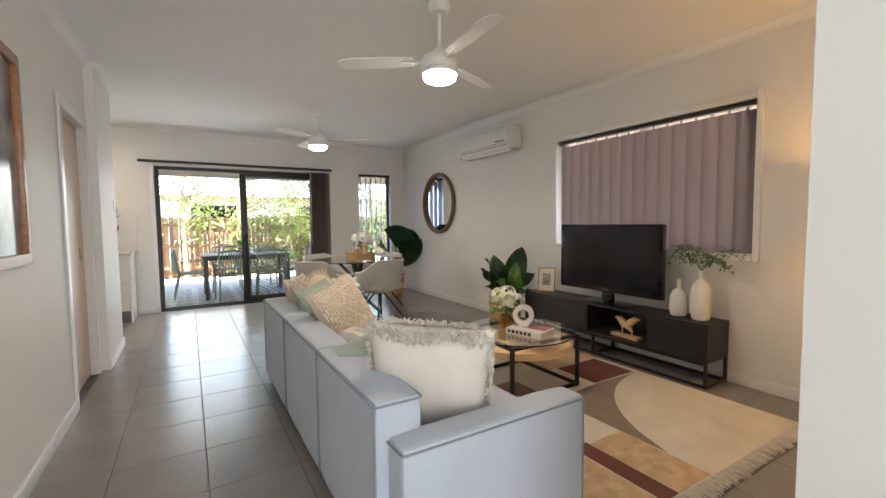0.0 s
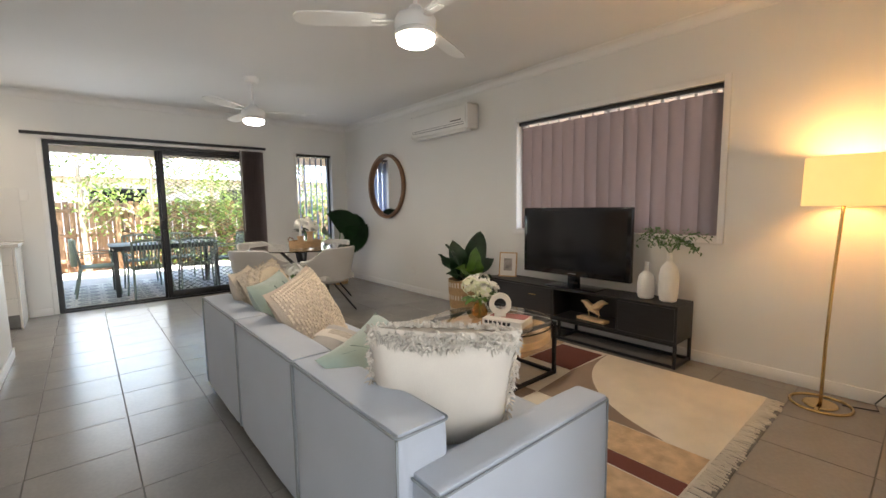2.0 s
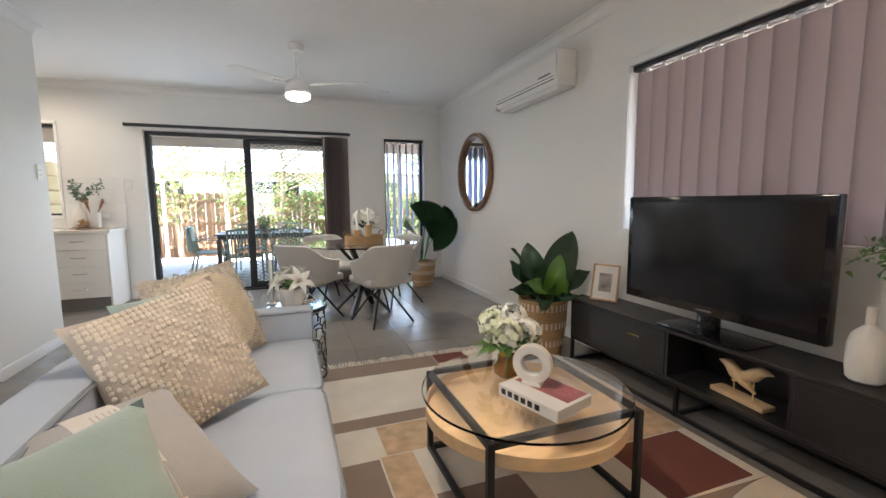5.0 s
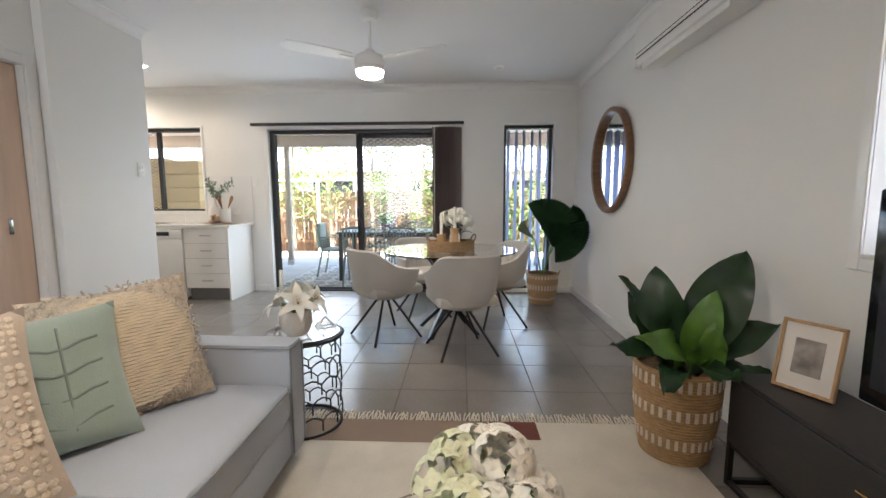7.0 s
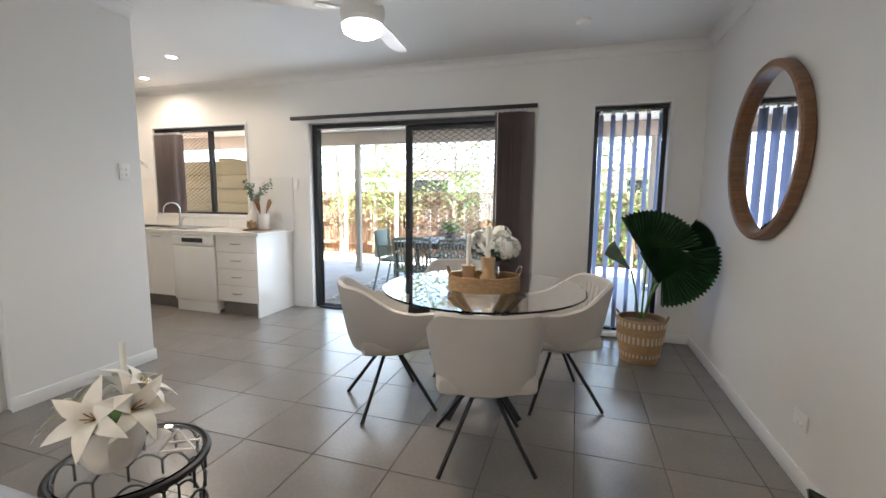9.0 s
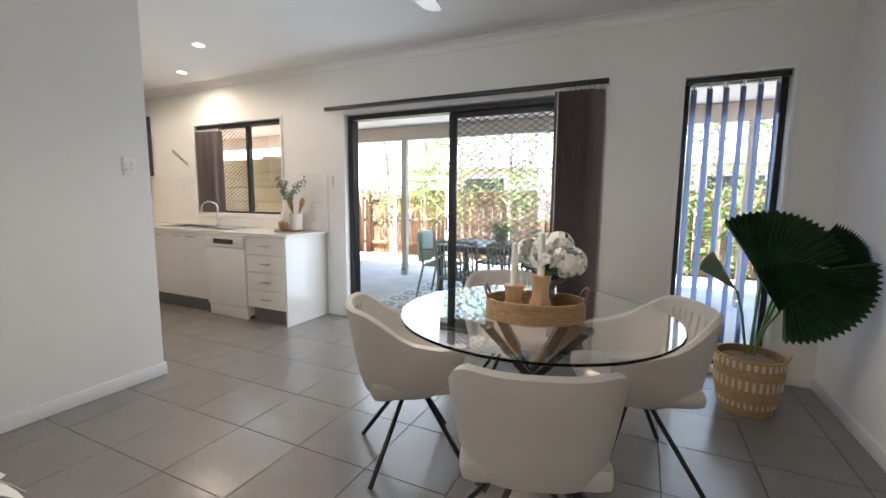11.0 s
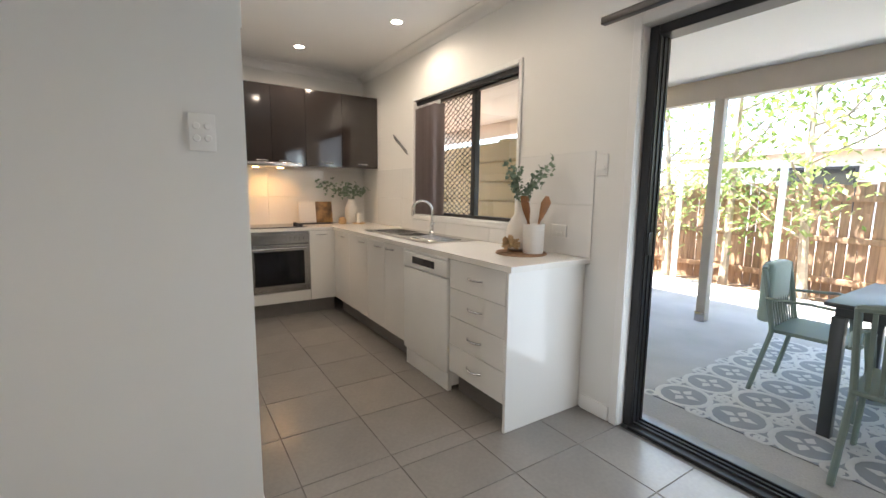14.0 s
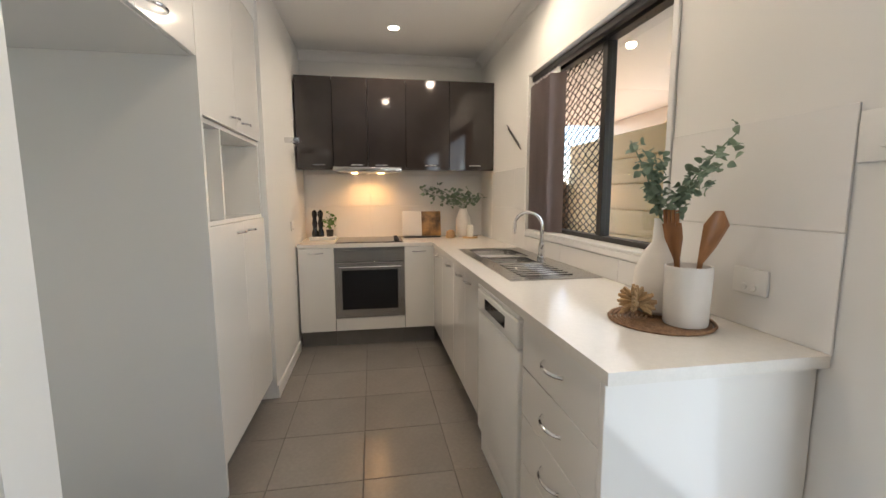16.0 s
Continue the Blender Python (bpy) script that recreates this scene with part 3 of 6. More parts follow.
# upper cabinets
_c = [5.635, 5.935, 6.225, 6.555, 6.94, NORTH - 0.004]
for k, (a, b) in enumerate(zip(_c, _c[1:])):
    o = thing("wall_cabinet", "gloss dark brown wall cupboard above the splashback", "cabinet", group="kitchen wall cupboards")
    part("body", box(-3.597, -3.192, a + 0.001, b - 0.001, 1.53 + (0.02 if k in (1, 2) else 0), 2.285), "brownglass", o)
    f = part("cabinet_door", box(-3.19, -3.172, a + 0.0015, b - 0.0015, 1.52, 2.287, 0.0015, 1), "brownglass", o)
    handle(f, -3.172, (a + b) / 2 + (0.05 if k == 1 else -0.05 if k == 2 else 0.03), 1.56, 0.11, "y", 1)
_h = thing("rangehood", "slim stainless slide-out rangehood with warm lights on", "rangehood")
part("body", box(-3.55, -3.165, 5.94, 6.5, 1.505, 1.545, 0.004), "steel", _h)
part("front_strip", box(-3.164, -3.15, 5.93, 6.51, 1.508, 1.545, 0.003), "steel", _h)
for yy in (6.1, 6.34): part("lamp_lens", lathe([(0, -0.003), (0.028, -0.003), (0.03, 0.0), (0, 0)], 16, m=Matrix.Translation((-3.4, yy, 1.5045))), mat("lit_halogen", (0.9, 0.8, 0.6), 0.3, emit=((1.0, 0.55, 0.2), 6.0)), _h)
lamp("rangehood_light", "SPOT", look((-3.38, 6.22, 1.5), (-3.42, 6.22, 0.9)), 1.6, (1.0, 0.5, 0.17), radius=0.05, spot=radians(150))

# splashback tiles
_sp = structure(new("trim_splashback"), "white glazed wall tiles above the worktop", "splashback")


def splash(along, face, a0, a1, zs, widths):
    a = a0
    while a < a1 - 0.01:
        b = min(a + widths, a1)
        for z0, z1 in zs:
            if along == "x": bm = box(a + 0.001, b - 0.001, face - 0.008, face - 0.001, z0 + 0.001, z1 - 0.001, 0.0015, 1)
            else: bm = box(face + 0.001, face + 0.008, a + 0.001, b - 0.001, z0 + 0.001, z1 - 0.001, 0.0015, 1)
            part("tile", bm, "splash", _sp)
        a = b


splash("x", NORTH, -0.838, -0.232, [(0.9, 1.2), (1.2, 1.5)], 0.61)
splash("y", -3.6, 5.632, 7.34, [(0.9, 1.2), (1.2, 1.5)], 0.61)
splash("x", NORTH, -3.18, -2.345, [(0.9, 1.2), (1.2, 1.5)], 0.6)
splash("x", NORTH, -2.345, -0.838, [(0.9, 1.006)], 0.6)

# pantry and overhead cupboard round the fridge alcove
PY = 5.585
_o = thing("pantry_cupboard", "tall gloss white pantry with an open microwave shelf", "cupboard")
part("side_panel", box(-1.243, -1.223, 4.862, PY + 0.02, 0.0, 2.3, 0.001, 1), "cabinet", _o, smooth=False)
part("side_panel", box(-2.13, -2.112, 4.862, PY, 0.14, 2.3), "cabinet", _o, smooth=False)
for z in (0.14, 1.17, 1.59, 2.28): part("shelf", box(-2.112, -1.243, 4.881, PY, z, z + 0.018), "cabinet", _o, smooth=False)
part("back_panel", box(-2.112, -1.243, 4.866, 4.88, 0.14, 2.3), "cabinet", _o, smooth=False)
part("divider", box(-1.50, -1.482, 4.881, PY - 0.002, 1.188, 1.59), "cabinet", _o, smooth=False)
part("kickboard", box(-2.112, -1.243, PY - 0.075, PY - 0.06, 0, 0.139), "kick", _o)
for x0, x1, z0, z1, hx, hz in ((-1.68, -1.243, 0.142, 1.17, -1.62, 1.12), (-2.112, -1.68, 0.142, 1.17, -1.80, 1.12), (-1.68, -1.243, 1.61, 2.3, -1.62, 1.66), (-2.112, -1.68, 1.61, 2.3, -1.80, 1.66)):
    f = part("cabinet_door", box(x0 + 0.0015, x1 - 0.0015, PY + 0.001, PY + 0.019, z0 + 0.0015, z1 - 0.0015, 0.0015, 1), "cabinet", _o)
    handle(f, hx, PY + 0.019, hz, 0.11, "x", 1)
_o = thing("overhead_cupboard", "gloss white cupboard above the fridge alcove", "cupboard")
part("body", box(-1.222, -0.372, 4.862, PY, 1.82, 2.3), "cabinet", _o)
for x0, x1, hx in ((-1.222, -0.8, -0.92), (-0.8, -0.372, -0.7)):
    f = part("cabinet_door", box(x0 + 0.0015, x1 - 0.0015, PY + 0.001, PY + 0.019, 1.822, 2.298, 0.0015, 1), "cabinet", _o)
    handle(f, hx, PY + 0.019, 1.87, 0.11, "x", 1)
structure(part("wall_bulkhead", box(-2.14, -0.372, 4.865, PY + 0.02, 2.301, CEIL - 0.001), "wall", smooth=False), "white bulkhead above the tall cupboards", "bulkhead")


def downlight(x, y):
    o = thing("downlight", "recessed round ceiling downlight, switched on", "downlight", (x, y, CEIL), group="kitchen downlights")
    part("ring", lathe([(0.042, -0.001), (0.055, -0.001), (0.057, -0.006), (0.042, -0.004), (0.04, -0.001)], 32), "white", o)
    part("lens", lathe([(0, -0.003), (0.041, -0.003)], 32), "downlight", o)
    lamp("downlight_beam", "SPOT", look((x, y, CEIL - 0.012), (x, y, 0)), 4.2, SOFTWARM, radius=0.04, spot=radians(168))


for p in ((-0.91, 6.47), (-1.88, 6.95), (-2.91, 6.45)): downlight(*p)

# small kitchen things


def switch(x, y, z, rz, label, w=0.075, h=0.115, buttons=4):
    o = thing("light_switch", label, "switch", (x, y, z), rz)
    part("plate", box(-w / 2, w / 2, -0.009, -0.001, -h / 2, h / 2, 0.003), "white", o)
    for k in range(buttons):
        part("button", lathe([(0, 0.004), (0.009, 0.004), (0.011, 0), (0, 0)], 16, m=pose((-0.016 if k % 2 else 0.016), -0.009, (-0.018 if k < 2 else 0.02), 90, 0, 0)), "white", o)


switch(NIB, 5.455, 1.44, 90, "white four-button wall light switch", buttons=4)
switch(-0.19, NORTH, 1.42, 0, "white wall switch plate beside the sliding door", buttons=1)
switch(-0.465, NORTH - 0.008, 1.04, 0, "white double power point on the splashback", 0.115, 0.075, 2)
switch(-2.9, 5.62, 1.06, 180, "white power point on the kitchen wall", 0.115, 0.075, 2)
switch(EAST, 5.42, 0.30, -90, "white power point low on the wall", 0.115, 0.075, 2)

_o = thing("towel_rail", "chrome double towel rail on the kitchen wall", "towel rail")
bm = bmesh.new()
for d, zz in ((0.05, 1.70), (0.10, 1.72)):
    tube([(-3.4, 5.62 + d, zz), (-2.75, 5.62 + d, zz)], 0.006, 8, bm=bm)
for x in (-3.38, -2.77): box(x - 0.008, x + 0.008, 5.621, 5.725, 1.69, 1.73, 0.003, bm=bm)
part("rail", bm, "chrome", _o)
_o = thing("wall_hook_rail", "small chrome rail fixed aslant on the wall", "rail")
part("bar", tube([(-2.73, NORTH - 0.012, 1.82), (-2.43, NORTH - 0.012, 1.63)], 0.008, 8), "chrome", _o)
part("bar", tube([(-2.71, NORTH - 0.03, 1.845), (-2.41, NORTH - 0.03, 1.655)], 0.006, 8), "chrome", _o)

# ---- living room ----
M["cushwhite"] = mat("cream_linen", (0.74, 0.69, 0.62), 0.95, vary=0.04, bump=0.3, bscale=300, fine=0.05)
M["cushcream"] = mat("cream_wool_texture", (0.68, 0.59, 0.47), 0.95, vary=0.1, scale=20, bump=0.5, bscale=90, fine=0.12)
M["fur"] = mat("beige_long_pile", (0.62, 0.54, 0.43), 0.95, vary=0.2, scale=40, bump=0.8, bscale=150, fine=0.2)
M["mint"] = mat("sage_green_velvet", (0.33, 0.41, 0.355), 0.8, vary=0.12, scale=5, bump=0.15, bscale=200, sheen=0.6)
M["greylinen"] = mat("grey_linen", (0.45, 0.43, 0.41), 0.95, vary=0.06, bump=0.3, bscale=300, fine=0.07)
M["rugcream"] = mat("cream_cotton_weave", (0.70, 0.65, 0.56), 0.98, vary=0.08, scale=5, bump=0.5, bscale=250, fine=0.12)
M["rugtaupe"] = mat("taupe_cotton_weave", (0.27, 0.205, 0.16), 0.98, vary=0.08, scale=5, bump=0.5, bscale=250, fine=0.1)
M["rugred"] = mat("rust_red_weave", (0.17, 0.055, 0.042), 0.98, vary=0.1, scale=5, bump=0.5, bscale=250, fine=0.1)
M["rugtan"] = mat("sandy_tan_weave", (0.56, 0.40, 0.25), 0.98, vary=0.22, scale=14, bump=0.5, bscale=250, fine=0.15)
M["fringe"] = mat("cream_cotton_fringe", (0.66, 0.60, 0.5), 0.95, vary=0.1)
M["ceramic"] = mat("matt_white_ceramic", (0.76, 0.73, 0.68), 0.5, vary=0.04, scale=10, bump=0.08, bscale=40)
M["petal"] = mat("white_petal", (0.82, 0.81, 0.74), 0.6, vary=0.06, scale=20)
M["greenpetal"] = mat("greenish_white_petal", (0.70, 0.73, 0.52), 0.6, vary=0.12, scale=20)
M["plant"] = mat("glossy_dark_green_leaf", (0.014, 0.042, 0.014), 0.36, vary=0.45, scale=9, bump=0.15, bscale=30)
M["plantlight"] = mat("fresh_green_leaf", (0.09, 0.2, 0.03), 0.35, vary=0.3, scale=9, bump=0.15, bscale=30)
M["eucalypt"] = mat("grey_green_leaf", (0.19, 0.26, 0.18), 0.6, vary=0.3, scale=12)
M["basket"] = mat("woven_seagrass", (0.43, 0.28, 0.14), 0.8, vary=0.2, scale=30, bump=0.7, bscale=120, stretch=(1, 1, 3), fine=0.2)
M["basketwhite"] = mat("white_woven_band", (0.68, 0.60, 0.5), 0.85, vary=0.1, scale=30, bump=0.6, bscale=120)
M["chairfab"] = mat("light_grey_upholstery", (0.50, 0.485, 0.455), 0.9, vary=0.05, scale=4, bump=0.3, bscale=350, fine=0.07, sheen=0.15)
M["shade"] = mat("lit_linen_shade", (0.75, 0.62, 0.42), 0.8, vary=0.03, bump=0.2, bscale=250, emit=((1.0, 0.5, 0.13), 0.13))
M["page"] = mat("paper", (0.75, 0.72, 0.68), 0.7, vary=0.03)
M["blush"] = mat("dusty_pink_print", (0.38, 0.13, 0.13), 0.5, vary=0.3, scale=15)
M["screen"] = mat("dark_lcd_screen", (0.006, 0.006, 0.008), 0.12, vary=0.0)
M["mirror"] = mat("silvered_mirror", (0.9, 0.9, 0.9), 0.01, 1.0, vary=0.0)
M["amber"] = mat("amber_glass", (0.8, 0.5, 0.12), 0.05, vary=0.0, trans=0.9)
M["photo"] = mat("grey_photo_print", (0.3, 0.27, 0.25), 0.5, vary=0.6, scale=14)
M["copperwood"] = mat("reddish_brown_timber", (0.33, 0.15, 0.07), 0.35, vary=0.25, scale=6, stretch=(8, 1, 8))
M["art"] = mat("dark_framed_print", (0.2, 0.2, 0.19), 0.15, vary=0.5, scale=5)


def pad(w, d, h, bev, bm=None, sag=0.0, m=None, cuts=8):
    """A soft upholstered block: rounded box, slightly crowned, base at z 0."""
    b = box(-w / 2, w / 2, -d / 2, d / 2, 0, h)
    bmesh.ops.subdivide_edges(b, edges=b.edges[:], cuts=cuts, use_grid_fill=True)
    for v in b.verts:
        u, t, s = v.co.x / (w / 2), v.co.y / (d / 2), v.co.z / h * 2 - 1
        bulge = sag * (1 - u * u) * (1 - t * t)
        if s > 0.99: v.co.z += bulge
        v.co += 0.004 * noise.noise_vector(v.co * 5)
        q = Vector((v.co.x, v.co.y, v.co.z - h / 2))
        inner = Vector((max(-w / 2 + bev, min(w / 2 - bev, q.x)), max(-d / 2 + bev, min(d / 2 - bev, q.y)), max(-h / 2 + bev, min(h / 2 - bev, q.z))))
        off = q - inner
        if off.length > 1e-6:
            big = max(abs(off.x), abs(off.y), abs(off.z))
            v.co = Vector((0, 0, h / 2)) + inner + off.normalized() * big
    return join(bm, b, m)


def loop_piping(w, d, z, r, bev):
    pts = []
    for cx, cy, a0 in ((w / 2 - bev, d / 2 - bev, 0), (-w / 2 + bev, d / 2 - bev, 90), (-w / 2 + bev, -d / 2 + bev, 180), (w / 2 - bev, -d / 2 + bev, 270)):
        for k in range(5):
            a = radians(a0 + 22.5 * k)
            pts.append((cx + bev * math.cos(a), cy + bev * math.sin(a), z))
    return tube(pts, r, 6, closed=True)


sofa = thing("sofa", "pale blue-grey fabric three-seat sofa with boxy back and arms", "sofa", (0.87, 1.29, 0))
SL = 2.53
part("base", box(0.03, 0.84, 0.02, SL - 0.02, 0.05, 0.225, 0.015), "sofa", sofa)
for y0, y1 in ((0.11, 0.83), (0.83, 1.625), (1.625, 2.42)):
    o = part("back_block", pad(0.175, y1 - y0 - 0.004, 0.61, 0.02), "sofa", sofa, m=Matrix.Translation((0.088, (y0 + y1) / 2, 0.05)))
    for zz in (0.595,): part("piping", loop_piping(0.178, y1 - y0 - 0.002, zz, 0.004, 0.018), "piping", o)
    for sy in (-1, 1): part("piping", tube([(-0.087, sy * ((y1 - y0) / 2 - 0.006), 0.02), (-0.087, sy * ((y1 - y0) / 2 - 0.006), 0.59)], 0.004, 6), "piping", o)
for y0, y1, h in ((0.0, 0.135, 0.49), (2.39, 2.53, 0.51)):
    o = part("arm", pad(0.81, y1 - y0, h, 0.018), "sofa", sofa, m=Matrix.Translation((0.45, (y0 + y1) / 2, 0.05)))
    part("piping", loop_piping(0.813, y1 - y0 + 0.002, h - 0.016, 0.004, 0.016), "piping", o)
    for sy in (-1, 1): part("piping", tube([(0.404, sy * ((y1 - y0) / 2 - 0.003), 0.02), (0.404, sy * ((y1 - y0) / 2 - 0.003), h - 0.02)], 0.004, 6), "piping", o)
for y0, y1 in ((0.137, 0.90), (0.90, 1.67), (1.67, 2.388)):
    o = part("seat_cushion", pad(0.685, y1 - y0 - 0.004, 0.175, 0.045, sag=0.02), "sofa", sofa, m=Matrix.Translation((0.52, (y0 + y1) / 2, 0.225)))
    part("piping", loop_piping(0.683, y1 - y0 - 0.005, 0.15, 0.0035, 0.05), "piping", o)
for x in (0.08, 0.78):
    for y in (0.08, SL - 0.08): part("foot", box(x - 0.025, x + 0.025, y - 0.025, y + 0.025, 0, 0.05, 0.004), "black", sofa)


def cushion_mesh(s, t, n=18, knob=0.0, pinch=0.08, bm=None):
    """A plump scatter cushion standing in the x-z plane; s across, t thick."""
    b = bmesh.new()
    sides = []
    for side in (1, -1):
        g = []
        for i in range(n + 1):
            r = []
            for j in range(n + 1):
                u, v = 2 * i / n - 1, 2 * j / n - 1
                k = max(0, (1 - abs(u) ** 2.4) * (1 - abs(v) ** 2.4)) ** 0.5
                e = 1 - pinch * (1 - abs(u) ** 2) * abs(v) ** 3
                e2 = 1 - pinch * (1 - abs(v) ** 2) * abs(u) ** 3
                q = Vector((u * s / 2 * e2, side * t / 2 * k, v * s / 2 * e))
                q.y += 0.010 * noise.noise(Vector((u * 2.2, v * 2.2, side * 3.1 + s * 7))) * k
                r.append(b.verts.new(q))
            g.append(r)
        for i in range(n):
            for j in range(n):
                b.faces.new((g[i][j], g[i + 1][j], g[i + 1][j + 1], g[i][j + 1]))
    bmesh.ops.remove_doubles(b, verts=b.verts, dist=0.0008)
    return join(bm, b)


def surface(u, v, s, t):
    k = max(0, (1 - abs(u) ** 2.4) * (1 - abs(v) ** 2.4)) ** 0.5
    return Vector((u * s / 2 * 0.97, t / 2 * k, v * s / 2 * 0.97))


def scatter(at, rot, s, t, material, label):
    o = thing("scatter_cushion", label, "cushion")
    o.matrix_basis = pose(*at, *rot)
    part("cover", cushion_mesh(s, t), material, o)
    return o


random.seed(4)
# local +y is the front face; turned so that it looks towards +x
c1 = scatter((1.20, 1.62, 0.615), (20, 3, -38), 0.50, 0.22, "cushwhite", "cream linen cushion with a shaggy fringed band")


def tufts(parent, s, t, region, count, size, material, name="fringe", sides=(1,)):
    bm = bmesh.new()
    done = 0
    while done < count:
        u, v = random.uniform(-1, 1), random.uniform(-1, 1)
        if not region(u, v): continue
        done += 1
        p = surface(u, v, s, t)
        sd = random.choice(sides)
        p.y *= sd
        d = Vector((random.uniform(-1, 1), sd * random.uniform(0.3, 1), random.uniform(-1, 0.7))).normalized() * size * random.uniform(0.6, 1.3)
        tube([p, p + d * 0.6 + Vector((0, 0, 0.003)), p + d], 0.0035, 4, bm=bm, radii=(0.0035, 0.0035, 0.001))
    return part(name, bm, material, parent, smooth=False)


M["shag"] = mat("grey_cream_shag", (0.60, 0.56, 0.50), 0.95, vary=0.3, scale=25)
tufts(c1, 0.50, 0.22, lambda u, v: v > 0.86 + 0.03 * math.sin(5 * u) or abs(u) > 0.95, 1300, 0.02, "shag", sides=(1, -1))
c2 = scatter((1.20, 1.94, 0.572), (48, 8, -150), 0.46, 0.18, "mint", "sage green velvet cushion with quilted leaf seams")


def seams(parent, s, t, lines, r=0.003, material="piping"):
    bm = bmesh.new()
    for l in lines:
        l = [q for q in l if abs(q[0]) < 0.88 and abs(q[1]) < 0.88]
        if len(l) < 2: continue
        tube([surface(u, v, s, t) + Vector((0, 0.002, 0)) for u, v in l], r, 5, bm=bm)
    return part("stitching", bm, material, parent)


LEAFSEAM = [[(-0.9 + 0.18 * i, -0.7 + 0.16 * i + 0.1 * math.sin(i)) for i in range(10)]] + [[(-0.9 + 0.18 * k + 0.06 * i, -0.7 + 0.16 * k + sgn * 0.11 * i) for i in range(6)] for k in (2, 4, 6) for sgn in (1, -1)]
M["mintdark"] = mat("sage_seam", (0.24, 0.30, 0.26), 0.9, vary=0.05)
seams(c2, 0.46, 0.18, LEAFSEAM, 0.0014, "mintdark")
c3 = scatter((1.21, 2.28, 0.525), (62, 0, -138), 0.45, 0.17, "greylinen", "grey linen cushion with a wide cream stripe")
bm = bmesh.new()
for (u0, u1) in ((-0.25, 0.25),):
    g = [[bm.verts.new(surface(u0 + (u1 - u0) * i / 8, -0.93 + 1.86 * j / 20, 0.45, 0.175) + Vector((0, 0.002, 0))) for j in range(21)] for i in range(9)]
    for i in range(8):
        for j in range(20): bm.faces.new((g[i][j], g[i + 1][j], g[i + 1][j + 1], g[i][j + 1]))
part("stripe", bm, "cushwhite", c3, "cream woven stripe")
seams(c3, 0.45, 0.18, [[(u, -0.9 + 0.18 * i) for i in range(11)] for u in (-0.2, -0.14, -0.08, -0.02, 0.04)], 0.0015, "fringe")
M["knotbase"] = mat("taupe_cream_wool_ground", (0.55, 0.46, 0.37), 0.95, vary=0.1, bump=0.4, bscale=200)
c4 = scatter((1.23, 2.78, 0.635), (26, 10, -138), 0.50, 0.17, "knotbase", "cream knotted wool cushion with a raised diamond pattern")
bm = bmesh.new()
for i in range(25):
    for j in range(25):
        u, v = -0.9 + 1.8 * i / 24, -0.9 + 1.8 * j / 24
        a, b_ = (i + j) % 8, (i - j) % 8
        on = a in (0, 1) or b_ in (0, 1) or v > 0.72
        if not on and (a in (2, 7) or b_ in (2, 7)): continue
        p = surface(u, v, 0.50, 0.17)
        r = 0.0115 if on else 0.0085
        n_ = Vector((u * 0.4, 1, v * 0.4)).normalized()
        lathe([(0, r * 0.8), (r * 0.75, r * 0.5), (r, 0), (r * 0.8, -r * 0.4)], 6, bm=bm, m=Matrix.Translation(p) @ n_.to_track_quat("Z", "Y").to_matrix().to_4x4())
part("knotted_wool", bm, "cushcream", c4)
c5 = scatter((1.19, 3.12, 0.615), (24, 4, -132), 0.45, 0.16, "mint", "sage green velvet cushion with tufted segments")
seams(c5, 0.45, 0.16, [[(-0.9 + 0.18 * i, v + 0.06 * math.sin(i * 1.3)) for i in range(11)] for v in (-0.6, -0.25, 0.1, 0.45)] + [[(u, -0.9 + 0.18 * i) for i in range(11)] for u in (-0.3, 0.25)], 0.004, "mintdark")
c6 = scatter((1.23, 3.40, 0.63), (22, 6, -134), 0.50, 0.17, "fur", "beige shaggy cushion with a cream ribbed oval")
RIBS = []
for k in range(34):
    v = -0.82 + 1.64 * k / 33
    half = 0.86 * math.sqrt(max(0, 1 - (v / 0.86) ** 2)) ** 0.9
    if half < 0.1: continue
    RIBS.append(tube([surface(-half + 2 * half * i / 12, v, 0.50, 0.172) + Vector((0, 0.002, 0.002 * math.sin(i * 2.1 + k))) for i in range(13)], 0.0075, 5))
M["ribcream"] = mat("cream_rib_wool", (0.74, 0.64, 0.48), 0.95, vary=0.08, scale=25, bump=0.4, bscale=200)
for b_ in RIBS: part("wool_rib", b_, "ribcream", c6)
tufts(c6, 0.50, 0.17, lambda u, v: u * u + v * v > 0.78, 700, 0.018, "fur", "shag", sides=(1, -1))
c7 = scatter((1.15, 3.53, 0.62), (22, 0, -120), 0.46, 0.16, "cushcream", "cream bouclé cushion in the sofa corner")

# rug: woven patches sewn edge to edge
rug = thing("rug", "flatwoven rug with cream, taupe, rust and tan blocks, fringed ends", "rug")
part("backing", box(1.15, 3.5, 1.17, 4.1, 0.001, 0.008, 0.003), "rugcream", rug)


def patch(pts, material, z=0.0095):
    bm = bmesh.new()
    lo = [bm.verts.new((x, y, 0.006)) for x, y in pts]
    hi = [bm.verts.new((x, y, z)) for x, y in pts]
    bm.faces.new(hi)
    for i in range(len(pts)):
        j = (i + 1) % len(pts)
        bm.faces.new((lo[i], lo[j], hi[j], hi[i]))
    part("woven_block", bm, material, rug, smooth=False)


def rect(x0, x1, y0, y1, material): patch([(x0, y0), (x1, y0), (x1, y1), (x0, y1)], material)


